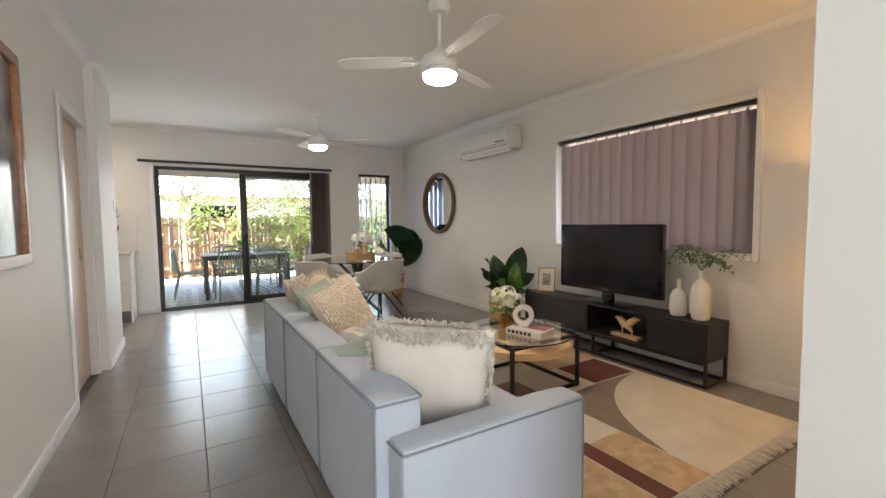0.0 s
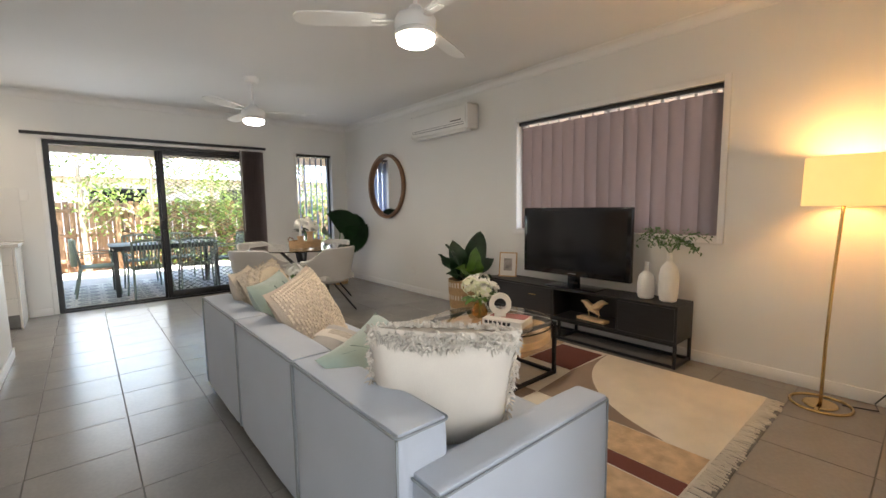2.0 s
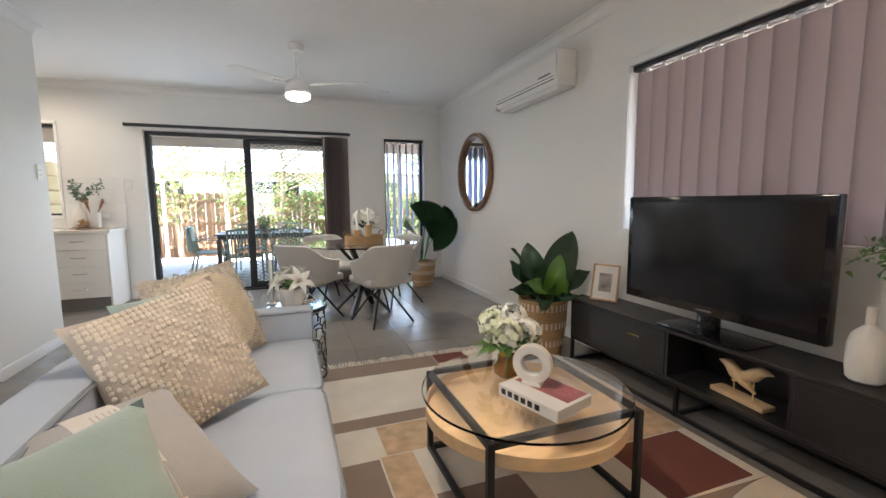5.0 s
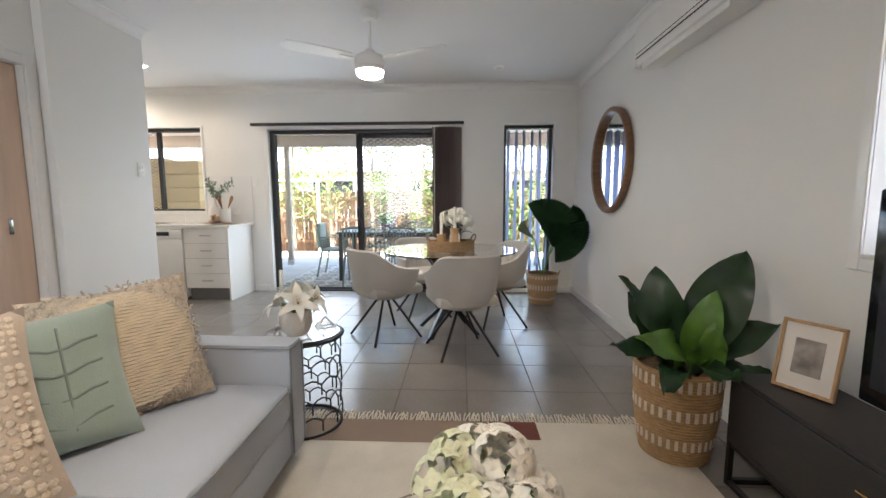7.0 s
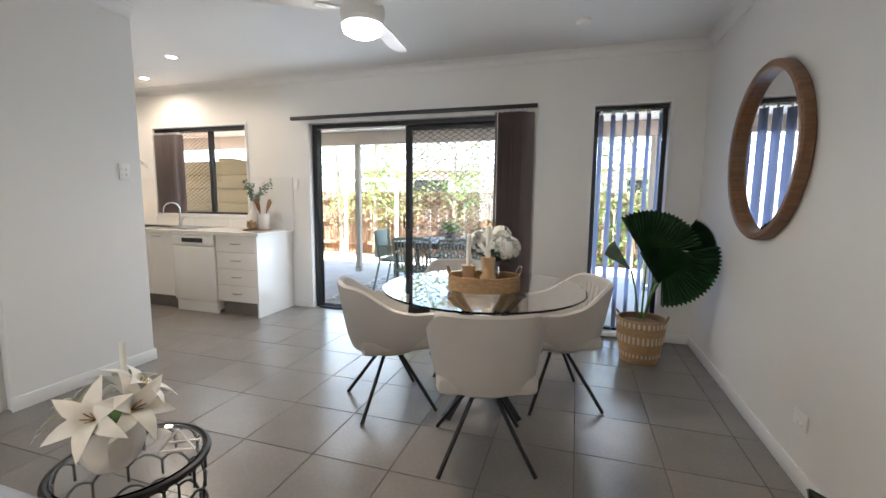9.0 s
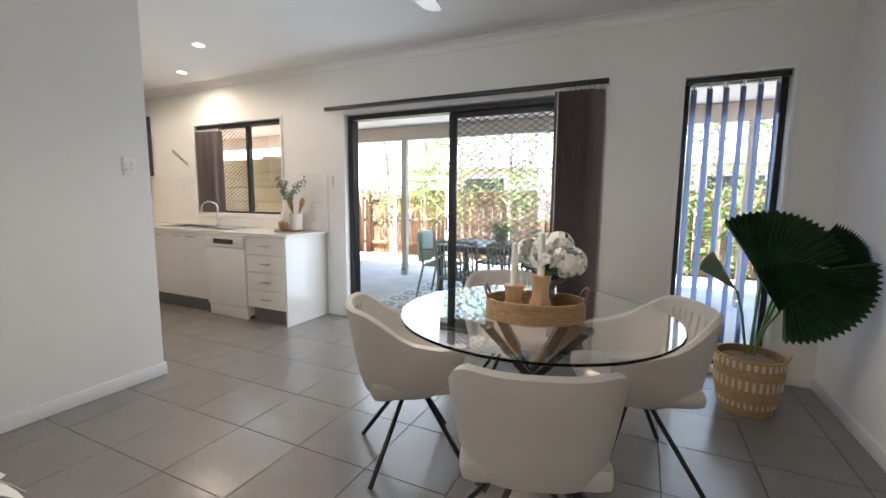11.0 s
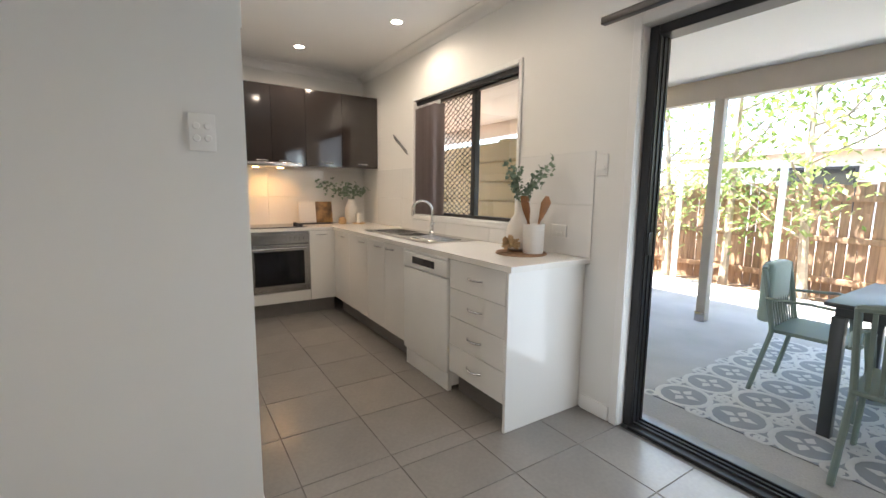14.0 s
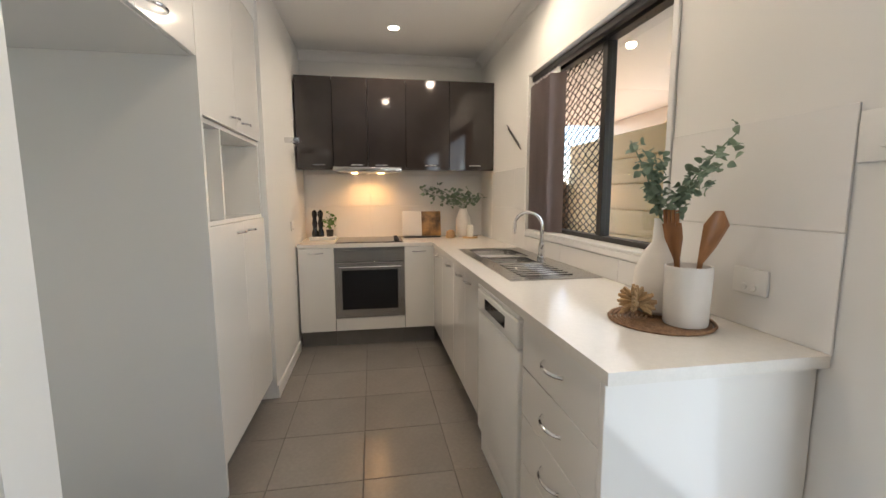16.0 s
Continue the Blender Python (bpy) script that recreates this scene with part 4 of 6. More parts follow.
_arc = [(3.495 - 1.0 * math.cos(math.pi / 2 * i / 24), 1.175 + 1.05 * math.sin(math.pi / 2 * i / 24)) for i in range(25)]
patch([(2.505, 2.19), (2.505, 1.68)] + [(2.51, 1.4)] + _arc[6:] + [(3.0, 2.24)], "rugtaupe")
rect(1.155, 2.6, 3.89, 4.095, "rugtaupe"); rect(2.605, 2.85, 3.93, 4.095, "rugred")
rect(1.155, 2.40, 3.22, 3.33, "rugtaupe"); rect(2.0, 2.4, 2.95, 3.21, "rugtan"); rect(2.9, 3.495, 2.64, 3.1, "rugtan")
rect(1.155, 1.96, 2.2, 2.93, "rugtaupe"); rect(1.97, 2.12, 2.2, 2.94, "rugtan")
rect(2.13, 2.5, 2.2, 2.62, "rugtaupe"); rect(2.98, 3.44, 2.25, 2.63, "rugred")
rect(1.6, 2.17, 2.16, 2.195, "rugtan"); rect(2.1, 2.17, 1.72, 2.15, "rugred")
rect(2.235, 2.5, 1.18, 1.68, "rugtan"); rect(2.12, 2.23, 1.18, 1.7, "rugred"); rect(1.6, 2.11, 1.18, 1.7, "rugtan")
rect(2.42, 3.0, 3.2, 3.35, "rugtan")
for y, sgn in ((4.1, 1), (1.17, -1)):
    bm = bmesh.new()
    x = 1.16
    while x < 3.49:
        L = random.uniform(0.065, 0.10)
        dx, dy = random.uniform(-0.02, 0.02), L
        for q in (-0.004, 0.004):
            tube([(x + q, y, 0.006), (x + q * 2 + dx * 0.4, y + sgn * dy * 0.5, 0.006 + random.uniform(0, 0.004)), (x + q * 3 + dx, y + sgn * dy, 0.0045)], 0.0042, 5, bm=bm)
        x += random.uniform(0.02, 0.03)
    part("fringe", bm, "fringe", rug, "knotted cream fringe")

# coffee table
ct = thing("coffee_table", "round glass coffee table on square black frame with oak shelf", "coffee table", (2.52, 2.61, 0))
h = 0.315
bm = bmesh.new()
for sx in (-1, 1):
    for sy in (-1, 1):
        part("leg", box(sx * h - 0.0125, sx * h + 0.0125, sy * h - 0.0125, sy * h + 0.0125, 0.009, 0.395, 0.002, 1), "blackmetal", ct)
for z in (0.022, 0.383):
    for s in (-1, 1):
        part("rail", box(-h + 0.0125, h - 0.0125, s * h - 0.012, s * h + 0.012, z - 0.012, z + 0.012, 0.002, 1), "blackmetal", ct)
        part("rail", box(s * h - 0.012, s * h + 0.012, -h + 0.0125, h - 0.0125, z - 0.012, z + 0.012, 0.002, 1), "blackmetal", ct)
part("glass_top", lathe([(0, 0.396), (0.428, 0.396), (0.432, 0.399), (0.432, 0.404), (0.428, 0.407), (0, 0.407)], 64), "glass", ct, smooth=False).visible_shadow = False
part("tray_shelf", lathe([(0, 0.292), (0.405, 0.292), (0.415, 0.297), (0.415, 0.345), (0.408, 0.345), (0.408, 0.303), (0, 0.303)], 64), "paleply", ct, "pale oak tray shelf with a raised rim", smooth=False)
part("support", box(-0.3, 0.3, -0.012, 0.012, 0.268, 0.2915), "blackmetal", ct)
part("support", box(-0.012, 0.012, -0.3, 0.3, 0.267, 0.2905), "blackmetal", ct)

bk = thing("book", "thick white coffee table book with a pink photo cover", "book", (2.53, 2.47, 0.4075), 17)
part("pages", box(-0.10, 0.098, -0.142, 0.142, 0.003, 0.041), "page", bk)
part("cover", box(-0.105, 0.102, -0.146, 0.146, 0.041, 0.045, 0.001, 1), "page", bk)
part("cover", box(-0.105, 0.102, -0.146, 0.146, 0.0, 0.003, 0.001, 1), "page", bk)
part("spine", box(-0.109, -0.103, -0.146, 0.146, 0.0, 0.045, 0.002, 1), "page", bk)
part("cover_print", box(-0.03, 0.095, -0.13, 0.13, 0.0451, 0.0462), "blush", bk, "pink cover picture")
bm = bmesh.new()
for k in range(6): box(-0.1105, -0.1092, 0.105 - 0.034 * k, 0.127 - 0.034 * k, 0.012, 0.034, bm=bm)
part("spine_lettering", bm, "black", bk, "row of dark title bars on the spine", smooth=False)
rg = thing("ring_ornament", "white ceramic ring sculpture on the book", "ornament", (2.505, 2.52, 0.4535), -48)
bm = lathe([(0.045 + 0.0, -0.02), (0.075, -0.02), (0.078, -0.016), (0.078, 0.016), (0.075, 0.02), (0.045, 0.02), (0.042, 0.016), (0.042, -0.016), (0.045, -0.02)], 40, m=pose(0, 0, 0.088, 90, 0, 0))
box(-0.04, 0.04, -0.024, 0.024, 0.0, 0.016, 0.004, bm=bm)
part("ring", bm, "ceramic", rg)


def leafmesh(L, W, fold=0.25, droop=0.3, wav=0.0, n=8, bm=None, m=None, tip=1.0):
    """A leaf with midrib fold, thickness and droop; runs along +x from the origin, up is z."""
    b = bmesh.new()
    rows = []
    for i in range(n + 1):
        u = i / n
        w = W / 2 * (math.sin(math.pi * min(1, u ** 0.8)) ** 0.75 if 0 < u < 1 else 0.02)
        z = L * (0.35 * droop * math.sin(u * 2.2) - droop * u * u * 0.7)
        row = []
        for v in (-1, -0.5, 0, 0.5, 1):
            row.append(b.verts.new((L * u, v * w, z + fold * abs(v) * w + wav * W * math.sin(u * 22) * abs(v) * 0.15)))
        rows.append(row)
    for r0, r1 in zip(rows, rows[1:]):
        for j in range(4): b.faces.new((r0[j], r0[j + 1], r1[j + 1], r1[j]))
    r = bmesh.ops.extrude_face_region(b, geom=b.faces[:])
    for v in [g for g in r["geom"] if isinstance(g, bmesh.types.BMVert)]: v.co.z -= 0.0012
    return join(bm, b, m)


def bouquet(parent, c, r, blooms, mats, name="bloom", petals=26, ps=0.022):
    """Mop heads made of many small four-lobed florets."""
    for k in range(blooms):
        a, e = k * 2.4, 0.15 + 0.85 * ((k * 0.618) % 1)
        d = Vector((math.cos(a) * math.sqrt(1 - (e * 0.95) ** 2), math.sin(a) * math.sqrt(1 - (e * 0.95) ** 2), e * 0.9))
        cc = Vector(c) + d * r * 0.62
        bm = bmesh.new()
        for i in range(petals):
            q = Vector((random.gauss(0, 1), random.gauss(0, 1), random.gauss(0.3, 1))).normalized()
            p = cc + q * r * 0.40
            rot = q.to_track_quat("Z", "Y").to_matrix().to_4x4() @ pose(0, 0, 0, 0, 0, random.uniform(0, 90))
            for t in range(4):
                leafmesh(ps, ps * 0.95, 0.1, 0.5, n=3, bm=bm, m=Matrix.Translation(p) @ rot @ pose(0, 0, 0, 0, -18, 90 * t))
        part(name, bm, mats[k % len(mats)], parent)


hy = thing("hydrangea_vase", "white and green hydrangeas in a small amber glass vase", "flowers", (2.50, 2.72, 0.4075))
part("vase", lathe([(0, 0.002), (0.03, 0.0), (0.055, 0.02), (0.062, 0.05), (0.045, 0.085), (0.04, 0.1), (0.037, 0.1), (0.04, 0.085), (0.057, 0.05), (0.05, 0.02), (0, 0.008)], 32), "amber", hy, "amber glass vase")
bouquet(hy, (0, 0, 0.185), 0.145, 9, ["petal", "greenpetal", "petal"], petals=30, ps=0.021)
bm = bmesh.new()
for k in range(22):
    a = k * 2.4
    leafmesh(0.085, 0.05, 0.2, 0.5, n=5, bm=bm, m=pose(0.06 * math.cos(a), 0.06 * math.sin(a), 0.10 + 0.10 * ((k * 0.37) % 1), 0, -25 + 30 * ((k * 0.7) % 1), math.degrees(a)))
part("leaves", bm, "plantlight", hy)
part("stems", tube([(0, 0, 0.01), (0.01, 0, 0.1), (0, 0, 0.19)], 0.012, 6), "plantlight", hy)

# TV cabinet
tc = thing("tv_cabinet", "low black timber media cabinet on a slim black metal frame", "tv cabinet")
X0, X1, Y0, Y1 = 3.555, 3.862, 1.74, 3.66
part("top", box(X0, X1, Y0, Y1, 0.457, 0.475, 0.002, 1), "blackwood", tc)
part("bottom", box(X0, X1, Y0, Y1, 0.19, 0.208, 0.002, 1), "blackwood", tc)
part("back", box(X1 - 0.012, X1, Y0, Y1, 0.208, 0.457), "blackwood", tc)
for y in (Y0 + 0.009, 2.2, 2.82, Y1 - 0.009): part("upright", box(X0 + 0.002, X1 - 0.012, y - 0.009, y + 0.009, 0.208, 0.457), "blackwood", tc)
for y0, y1, hy_ in ((1.76, 2.19, None), (2.83, 3.64, 3.05)):
    f = part("drawer_front" if hy_ else "cabinet_door", box(X0 - 0.002, X0 + 0.016, y0, y1, 0.21, 0.455, 0.002, 1), "blackwood", tc)
    if hy_: part("handle", box(X0 - 0.012, X0 - 0.002, hy_ - 0.045, hy_ + 0.045, 0.372, 0.38, 0.002, 1), "brass", f, "brass bar pull")
for y in (Y0 + 0.012, 2.75, Y1 - 0.012):
    for x in (X0 + 0.012, X1 - 0.012): part("leg", box(x - 0.011, x + 0.011, y - 0.011, y + 0.011, 0.0, 0.19, 0.002, 1), "blackmetal", tc)
    part("frame_bar", box(X0 + 0.023, X1 - 0.023, y - 0.011, y + 0.011, 0.004, 0.026, 0.002, 1), "blackmetal", tc)
for x in (X0 + 0.012, X1 - 0.012): part("frame_bar", box(x - 0.0105, x + 0.0105, Y0 + 0.023, Y1 - 0.023, 0.004, 0.026, 0.002, 1), "blackmetal", tc)
part("frame_bar", box(X0 + 0.003, X0 + 0.023, Y0 + 0.023, Y1 - 0.023, 0.17, 0.189, 0.002, 1), "blackmetal", tc)

tv = thing("television", "black flat-screen television, switched off, on a pedestal", "television")
part("bezel", box(3.635, 3.685, 2.135, 3.215, 0.585, 1.205, 0.008), "gloss", tv)
part("screen", box(3.6325, 3.6345, 2.17, 3.18, 0.635, 1.172), "screen", tv)
part("badge", box(3.633, 3.6346, 2.63, 2.72, 0.603, 0.613), "steel", tv)
part("rear_housing", box(3.685, 3.73, 2.35, 3.0, 0.66, 1.08, 0.015), "black", tv)
part("neck", box(3.655, 3.7, 2.62, 2.73, 0.485, 0.6, 0.008), "gloss", tv)
part("pedestal", box(3.585, 3.80, 2.42, 2.93, 0.4755, 0.487, 0.005), "gloss", tv)


def vase(at, prof, label, wob=None):
    o = thing("vase", label, "vase", at)
    part("body", lathe(prof, 48, wobble=wob), "ceramic", o)
    return o


rib = lambda a, z: 1 + 0.018 * math.cos(18 * a)
v1 = vase((3.70, 2.035, 0.4755), [(0, 0), (0.052, 0), (0.066, 0.01), (0.072, 0.05), (0.072, 0.13), (0.06, 0.17), (0.03, 0.195), (0.018, 0.205), (0.017, 0.265), (0.019, 0.268), (0.014, 0.268), (0.013, 0.2), (0, 0.19)], "white ribbed ceramic bottle vase", rib)
v1.scale = (0.88, 0.88, 1.1)
v2 = vase((3.70, 1.865, 0.4755), [(0, 0), (0.055, 0), (0.07, 0.01), (0.08, 0.06), (0.082, 0.17), (0.068, 0.235), (0.04, 0.265), (0.022, 0.28), (0.02, 0.335), (0.023, 0.34), (0.017, 0.34), (0.016, 0.28), (0, 0.26)], "tall white ribbed ceramic vase with trailing greenery", rib)


v2.scale = (0.86, 0.86, 1.12)


def sprig(parent, base, ends, leafL, leafW, material, per=26, seed=1, droop=0.35, name="sprig"):
    rnd = random.Random(seed)
    for e in ends:
        bm = bmesh.new()
        e, b0 = Vector(e), Vector(base)
        pts = []
        for i in range(9):
            u = i / 8
            p = b0.lerp(e, u) + Vector((0, 0, droop * e.length * 0.5 * math.sin(math.pi * u)))
            pts.append(p)
        tube(pts, 0.002, 5, bm=bm)
        for k in range(per):
            u = 0.2 + 0.8 * k / per
            i = min(7, int(u * 8))
            p = pts[i].lerp(pts[i + 1], u * 8 - i)
            p = p + Vector((rnd.gauss(0, 1), rnd.gauss(0, 1), rnd.gauss(0, 1))) * leafL * 0.55
            m = Matrix.Translation(p) @ pose(0, 0, 0, rnd.uniform(-60, 60), rnd.uniform(-50, 50), rnd.uniform(0, 360))
            leafmesh(leafL * rnd.uniform(0.7, 1.2), leafW * rnd.uniform(0.7, 1.2), 0.2, 0.4, n=4, bm=bm, m=m)
        part(name, bm, material, parent)


M["fern"] = mat("trailing_green_leaf", (0.10, 0.19, 0.06), 0.5, vary=0.35, scale=15)
sprig(v2, (0, 0, 0.33), [(-0.02, 0.30, 0.40), (-0.06, 0.17, 0.38), (0.0, -0.20, 0.36), (-0.08, -0.27, 0.34), (-0.05, 0.04, 0.44), (-0.1, -0.1, 0.42), (0.02, -0.30, 0.42), (-0.04, 0.22, 0.46)], 0.032, 0.018, "fern", 30, 3)

bd = thing("bird_sculpture", "pair of pale carved wooden birds on a timber block", "sculpture", (3.66, 2.47, 0.2085), -6)
bm = box(-0.04, 0.04, -0.14, 0.14, 0, 0.025, 0.004)
for y, fl, zz in ((0.04, 1, 0.13), (-0.06, -1, 0.15)):
    pts = [(0, y + fl * 0.09, zz + 0.03), (0, y + fl * 0.065, zz + 0.03), (0, y + fl * 0.035, zz + 0.028), (0, y, zz), (0, y - fl * 0.05, zz - 0.03), (0, y - fl * 0.11, zz - 0.07)]
    tube(pts, 0.02, 12, bm=bm, radii=(0.002, 0.012, 0.025, 0.033, 0.026, 0.006))
    tube([(0, y, 0.02), (0, y, zz - 0.01)], 0.004, 6, bm=bm)
part("carving", bm, "paleply", bd)

pf = thing("picture_stand", "copper-edged photo frame with a white mat and grey print", "photo frame", (3.71, 3.50, 0.4755), 0)
pf.matrix_basis = pose(3.69, 3.48, 0.478, 0, 0, -62) @ pose(0, 0, 0, -12, 0, 0)
for a in ((-0.095, 0.095, 0.0, 0.012), (-0.095, 0.095, 0.248, 0.26)): part("frame_bar", box(a[0], a[1], -0.009, 0.009, a[2], a[3], 0.002, 1), "wood", pf)
for a in (-0.095, 0.083): part("frame_bar", box(a, a + 0.012, -0.009, 0.009, 0.012, 0.248, 0.002, 1), "wood", pf)
part("mat_board", box(-0.083, 0.083, -0.002, 0.004, 0.012, 0.248), "page", pf)
part("print", box(-0.045, 0.045, -0.0045, -0.0025, 0.065, 0.195), "photo", pf)


def basket(o, r0, r1, h, bands, handles=False):
    n = 64
    bm = bmesh.new()
    rows = int(h / 0.014)
    for k in range(rows):
        z = 0.008 + k * 0.014
        r = r0 + (r1 - r0) * (z / h) + 0.012 * math.sin(math.pi * z / h)
        tube(circle(r, z, 40), 0.008, 6, bm=bm, closed=True)
    part("woven_body", bm, "basket", o)
    part("inside", lathe([(0, 0.01), (r0 - 0.01, 0.01), (r1 - 0.012, h - 0.01), (r1 - 0.02, h - 0.05), (0, h - 0.05)], 32), "soil", o)
    for z, hh in bands:
        b = bmesh.new()
        for k in range(n // 2):
            a = 2 * math.pi * k / (n // 2)
            r = r0 + (r1 - r0) * (z / h) + 0.012 * math.sin(math.pi * z / h) + 0.006
            box(-0.003, 0.003, -r * math.pi / n * 0.95, r * math.pi / n * 0.95, -hh / 2, hh / 2, 0.002, 1, bm=b, m=Matrix.Translation((r * math.cos(a), r * math.sin(a), z)) @ pose(0, 0, 0, 0, 0, math.degrees(a)))
        part("white_band", b, "basketwhite", o)
    if handles:
        for s in (0, 180):
            a = radians(s - 20)
            c = Vector((r1 * math.cos(a), r1 * math.sin(a), h))
            t = Vector((-math.sin(a), math.cos(a), 0))
            rad = Vector((math.cos(a), math.sin(a), 0))
            part("handle", tube([c + t * 0.05 * math.cos(q) + Vector((0, 0, 0.055 * math.sin(q) - 0.03)) + rad * 0.02 * math.sin(q) for q in (math.pi * i / 10 for i in range(11))], 0.007, 6), "basket", o)


pp = thing("potted_plant", "broad-leaved dark green plant in a banded woven basket", "plant", (3.46, 3.89, 0))
basket(pp, 0.14, 0.18, 0.44, [(0.385, 0.055), (0.25, 0.05), (0.11, 0.05)])


def paddle_leaf(base, tip, width, facing, material, sag=0.12):
    """A broad leaf with a sunken midrib, wavy rim and ribbed blade, from base to tip."""
    b0, t0 = Vector(base), Vector(tip)
    ax = (t0 - b0).normalized()
    L = (t0 - b0).length
    nz = Vector(facing)
    nz = (nz - ax * nz.dot(ax)).normalized()
    turn = Matrix((ax, nz.cross(ax), nz)).transposed().to_4x4()
    bm = bmesh.new()
    rows = []
    n, cols = 18, 10
    ph = 13 * (tip[0] + tip[1])
    for i in range(n + 1):
        u = i / n
        w = width / 2 * max(0.03, math.sin(math.pi * u ** 0.88) ** 0.72) if u < 1 else 0.001
        row = []
        for j in range(cols + 1):
            v = 2 * j / cols - 1
            z = sag * L * (math.sin(math.pi * u) - 0.5 * u) + 0.22 * w * abs(v) ** 1.5
            z += 0.006 * math.sin(u * 58 - abs(v) * 9) * (1 - abs(v) * 0.4)
            z += 0.024 * abs(v) ** 2 * math.sin(u * 11 + ph + (1.7 if v > 0 else 0))
            row.append(bm.verts.new((L * u, v * w, z)))
        rows.append(row)
    for r0, r1 in zip(rows, rows[1:]):
        for j in range(cols): bm.faces.new((r0[j], r0[j + 1], r1[j + 1], r1[j]))
    r = bmesh.ops.extrude_face_region(bm, geom=bm.faces[:])
    for q in [g for g in r["geom"] if isinstance(g, bmesh.types.BMVert)]: q.co.z -= 0.0014
    part("leaf", bm, material, pp, m=Matrix.Translation(b0) @ turn)


VIEWED = (-0.4, -0.8, 0.35)
for base, tip, W, facing, mt in (
        ((0.07, 0.04, 0.42), (0.31, 0.06, 0.95), 0.29, (-0.6, -0.8, 0.1), "plant"),
        ((-0.02, 0.06, 0.42), (-0.08, 0.10, 0.86), 0.25, VIEWED, "plant"),
        ((-0.05, 0.02, 0.42), (-0.27, -0.02, 0.84), 0.17, (0.5, -0.8, 0.3), "plant"),
        ((0.03, -0.04, 0.43), (0.11, -0.07, 0.78), 0.17, VIEWED, "plantlight"),
        ((0.04, -0.05, 0.42), (-0.24, -0.14, 0.60), 0.18, (0.2, -0.6, 0.8), "plantlight"),
        ((0.06, -0.05, 0.42), (0.07, -0.16, 0.64), 0.17, (-0.1, -0.8, 0.6), "plantlight"),
        ((0.08, 0.0, 0.42), (0.40, -0.06, 0.64), 0.16, (-0.5, -0.7, 0.6), "plant"),
        ((0.08, -0.05, 0.42), (0.38, -0.13, 0.39), 0.14, (0, -0.5, 1), "plant"),
        ((-0.05, -0.05, 0.42), (-0.33, -0.08, 0.55), 0.14, (0, -0.5, 1), "plant"),
        ((-0.05, -0.09, 0.42), (-0.20, -0.31, 0.45), 0.15, (0, -0.2, 1), "plant"),
        ((0.02, -0.10, 0.42), (0.08, -0.32, 0.48), 0.16, (0, -0.2, 1), "plant"),
        ((0.0, 0.10, 0.42), (-0.12, 0.30, 0.70), 0.18, (-0.2, -0.6, 0.8), "plant"),
        ((0.08, 0.10, 0.42), (0.27, 0.30, 0.66), 0.18, (-0.4, -0.6, 0.8), "plant")):
    paddle_leaf(base, tip, W * 0.88, facing, mt)
part("stem", tube([(0, 0, 0.36), (0, 0, 0.47)], 0.03, 8), "plantlight", pp)

# floor lamp
fl = thing("floor_lamp", "slim brass arc floor lamp with a lit linen drum shade", "floor lamp", (3.63, 0.94, 0))
part("base_ring", tube(circle(0.145, 0.008, 48), 0.008, 8, closed=True), "brass", fl)
part("base_plate", lathe([(0, 0.0), (0.08, 0.0), (0.085, 0.006), (0.08, 0.012), (0, 0.012)], 40), "brass", fl)
part("base_arm", box(-0.145, 0.0, -0.012, 0.012, 0.002, 0.012, 0.002, 1), "brass", fl)
part("pole", tube([(0, 0, 0.0), (0.0, -0.003, 0.4), (0.012, -0.012, 0.8), (0.03, -0.03, 1.24)], 0.009, 12), "brass", fl)
sh = part("shade", lathe([(0.190, 1.205), (0.193, 1.205), (0.188, 1.485), (0.185, 1.485), (0.19, 1.205)], 64, m=Matrix.Translation((0.035, -0.03, 0))), "shade", fl, "lit cream drum shade")
bm = bmesh.new()
for k in range(3):
    a = 2 * math.pi * k / 3
    tube([(0.035, -0.03, 1.25), (0.035 + 0.188 * math.cos(a), -0.03 + 0.188 * math.sin(a), 1.22)], 0.003, 6, bm=bm)
part("spider", bm, "brass", fl)
part("bulb", lathe([(0, 1.26), (0.016, 1.27), (0.03, 1.32), (0.028, 1.345), (0, 1.362)], 20, m=Matrix.Translation((0.035, -0.03, 0))), mat("lit_bulb", (1, 0.9, 0.7), 0.3, emit=((1.0, 0.62, 0.26), 3.0)), fl)
lamp("floor_lamp_light", "POINT", Matrix.Translation((3.665, 0.91, 1.40)), 1.4, (1.0, 0.56, 0.2), radius=0.04)
cord = thing("power_cord", "black lamp cord on the floor tiles", "cord")
part("cable", tube([(3.70, 0.85, 0.008), (3.76, 0.70, 0.006), (3.80, 0.72, 0.03), (3.84, 0.66, 0.12), (3.855, 0.62, 0.25)], 0.004, 6), "black", cord)

# wall mirror, air conditioner, framed print
mr = thing("wall_mirror", "round mirror in a deep walnut frame", "mirror")
RM = pose(EAST - 0.001, 6.04, 1.545, 0, -90, 0)
part("frame", lathe([(0.44, 0.0), (0.475, 0.0), (0.485, 0.008), (0.485, 0.05), (0.475, 0.06), (0.45, 0.06), (0.44, 0.05), (0.44, 0.0)], 72, m=RM), "walnut", mr)
part("glass", lathe([(0, 0.012), (0.441, 0.012)], 64, m=RM), "mirror", mr)
ac = thing("air_conditioner", "white split-system air conditioner high on the wall", "air conditioner")
AY0, AY1 = 4.08, 5.17
bm = bmesh.new()
prof = [(EAST - 0.002, 2.11), (EAST - 0.11, 2.10), (EAST - 0.17, 2.13), (EAST - 0.195, 2.19), (EAST - 0.195, 2.36), (EAST - 0.175, 2.395), (EAST - 0.002, 2.40)]
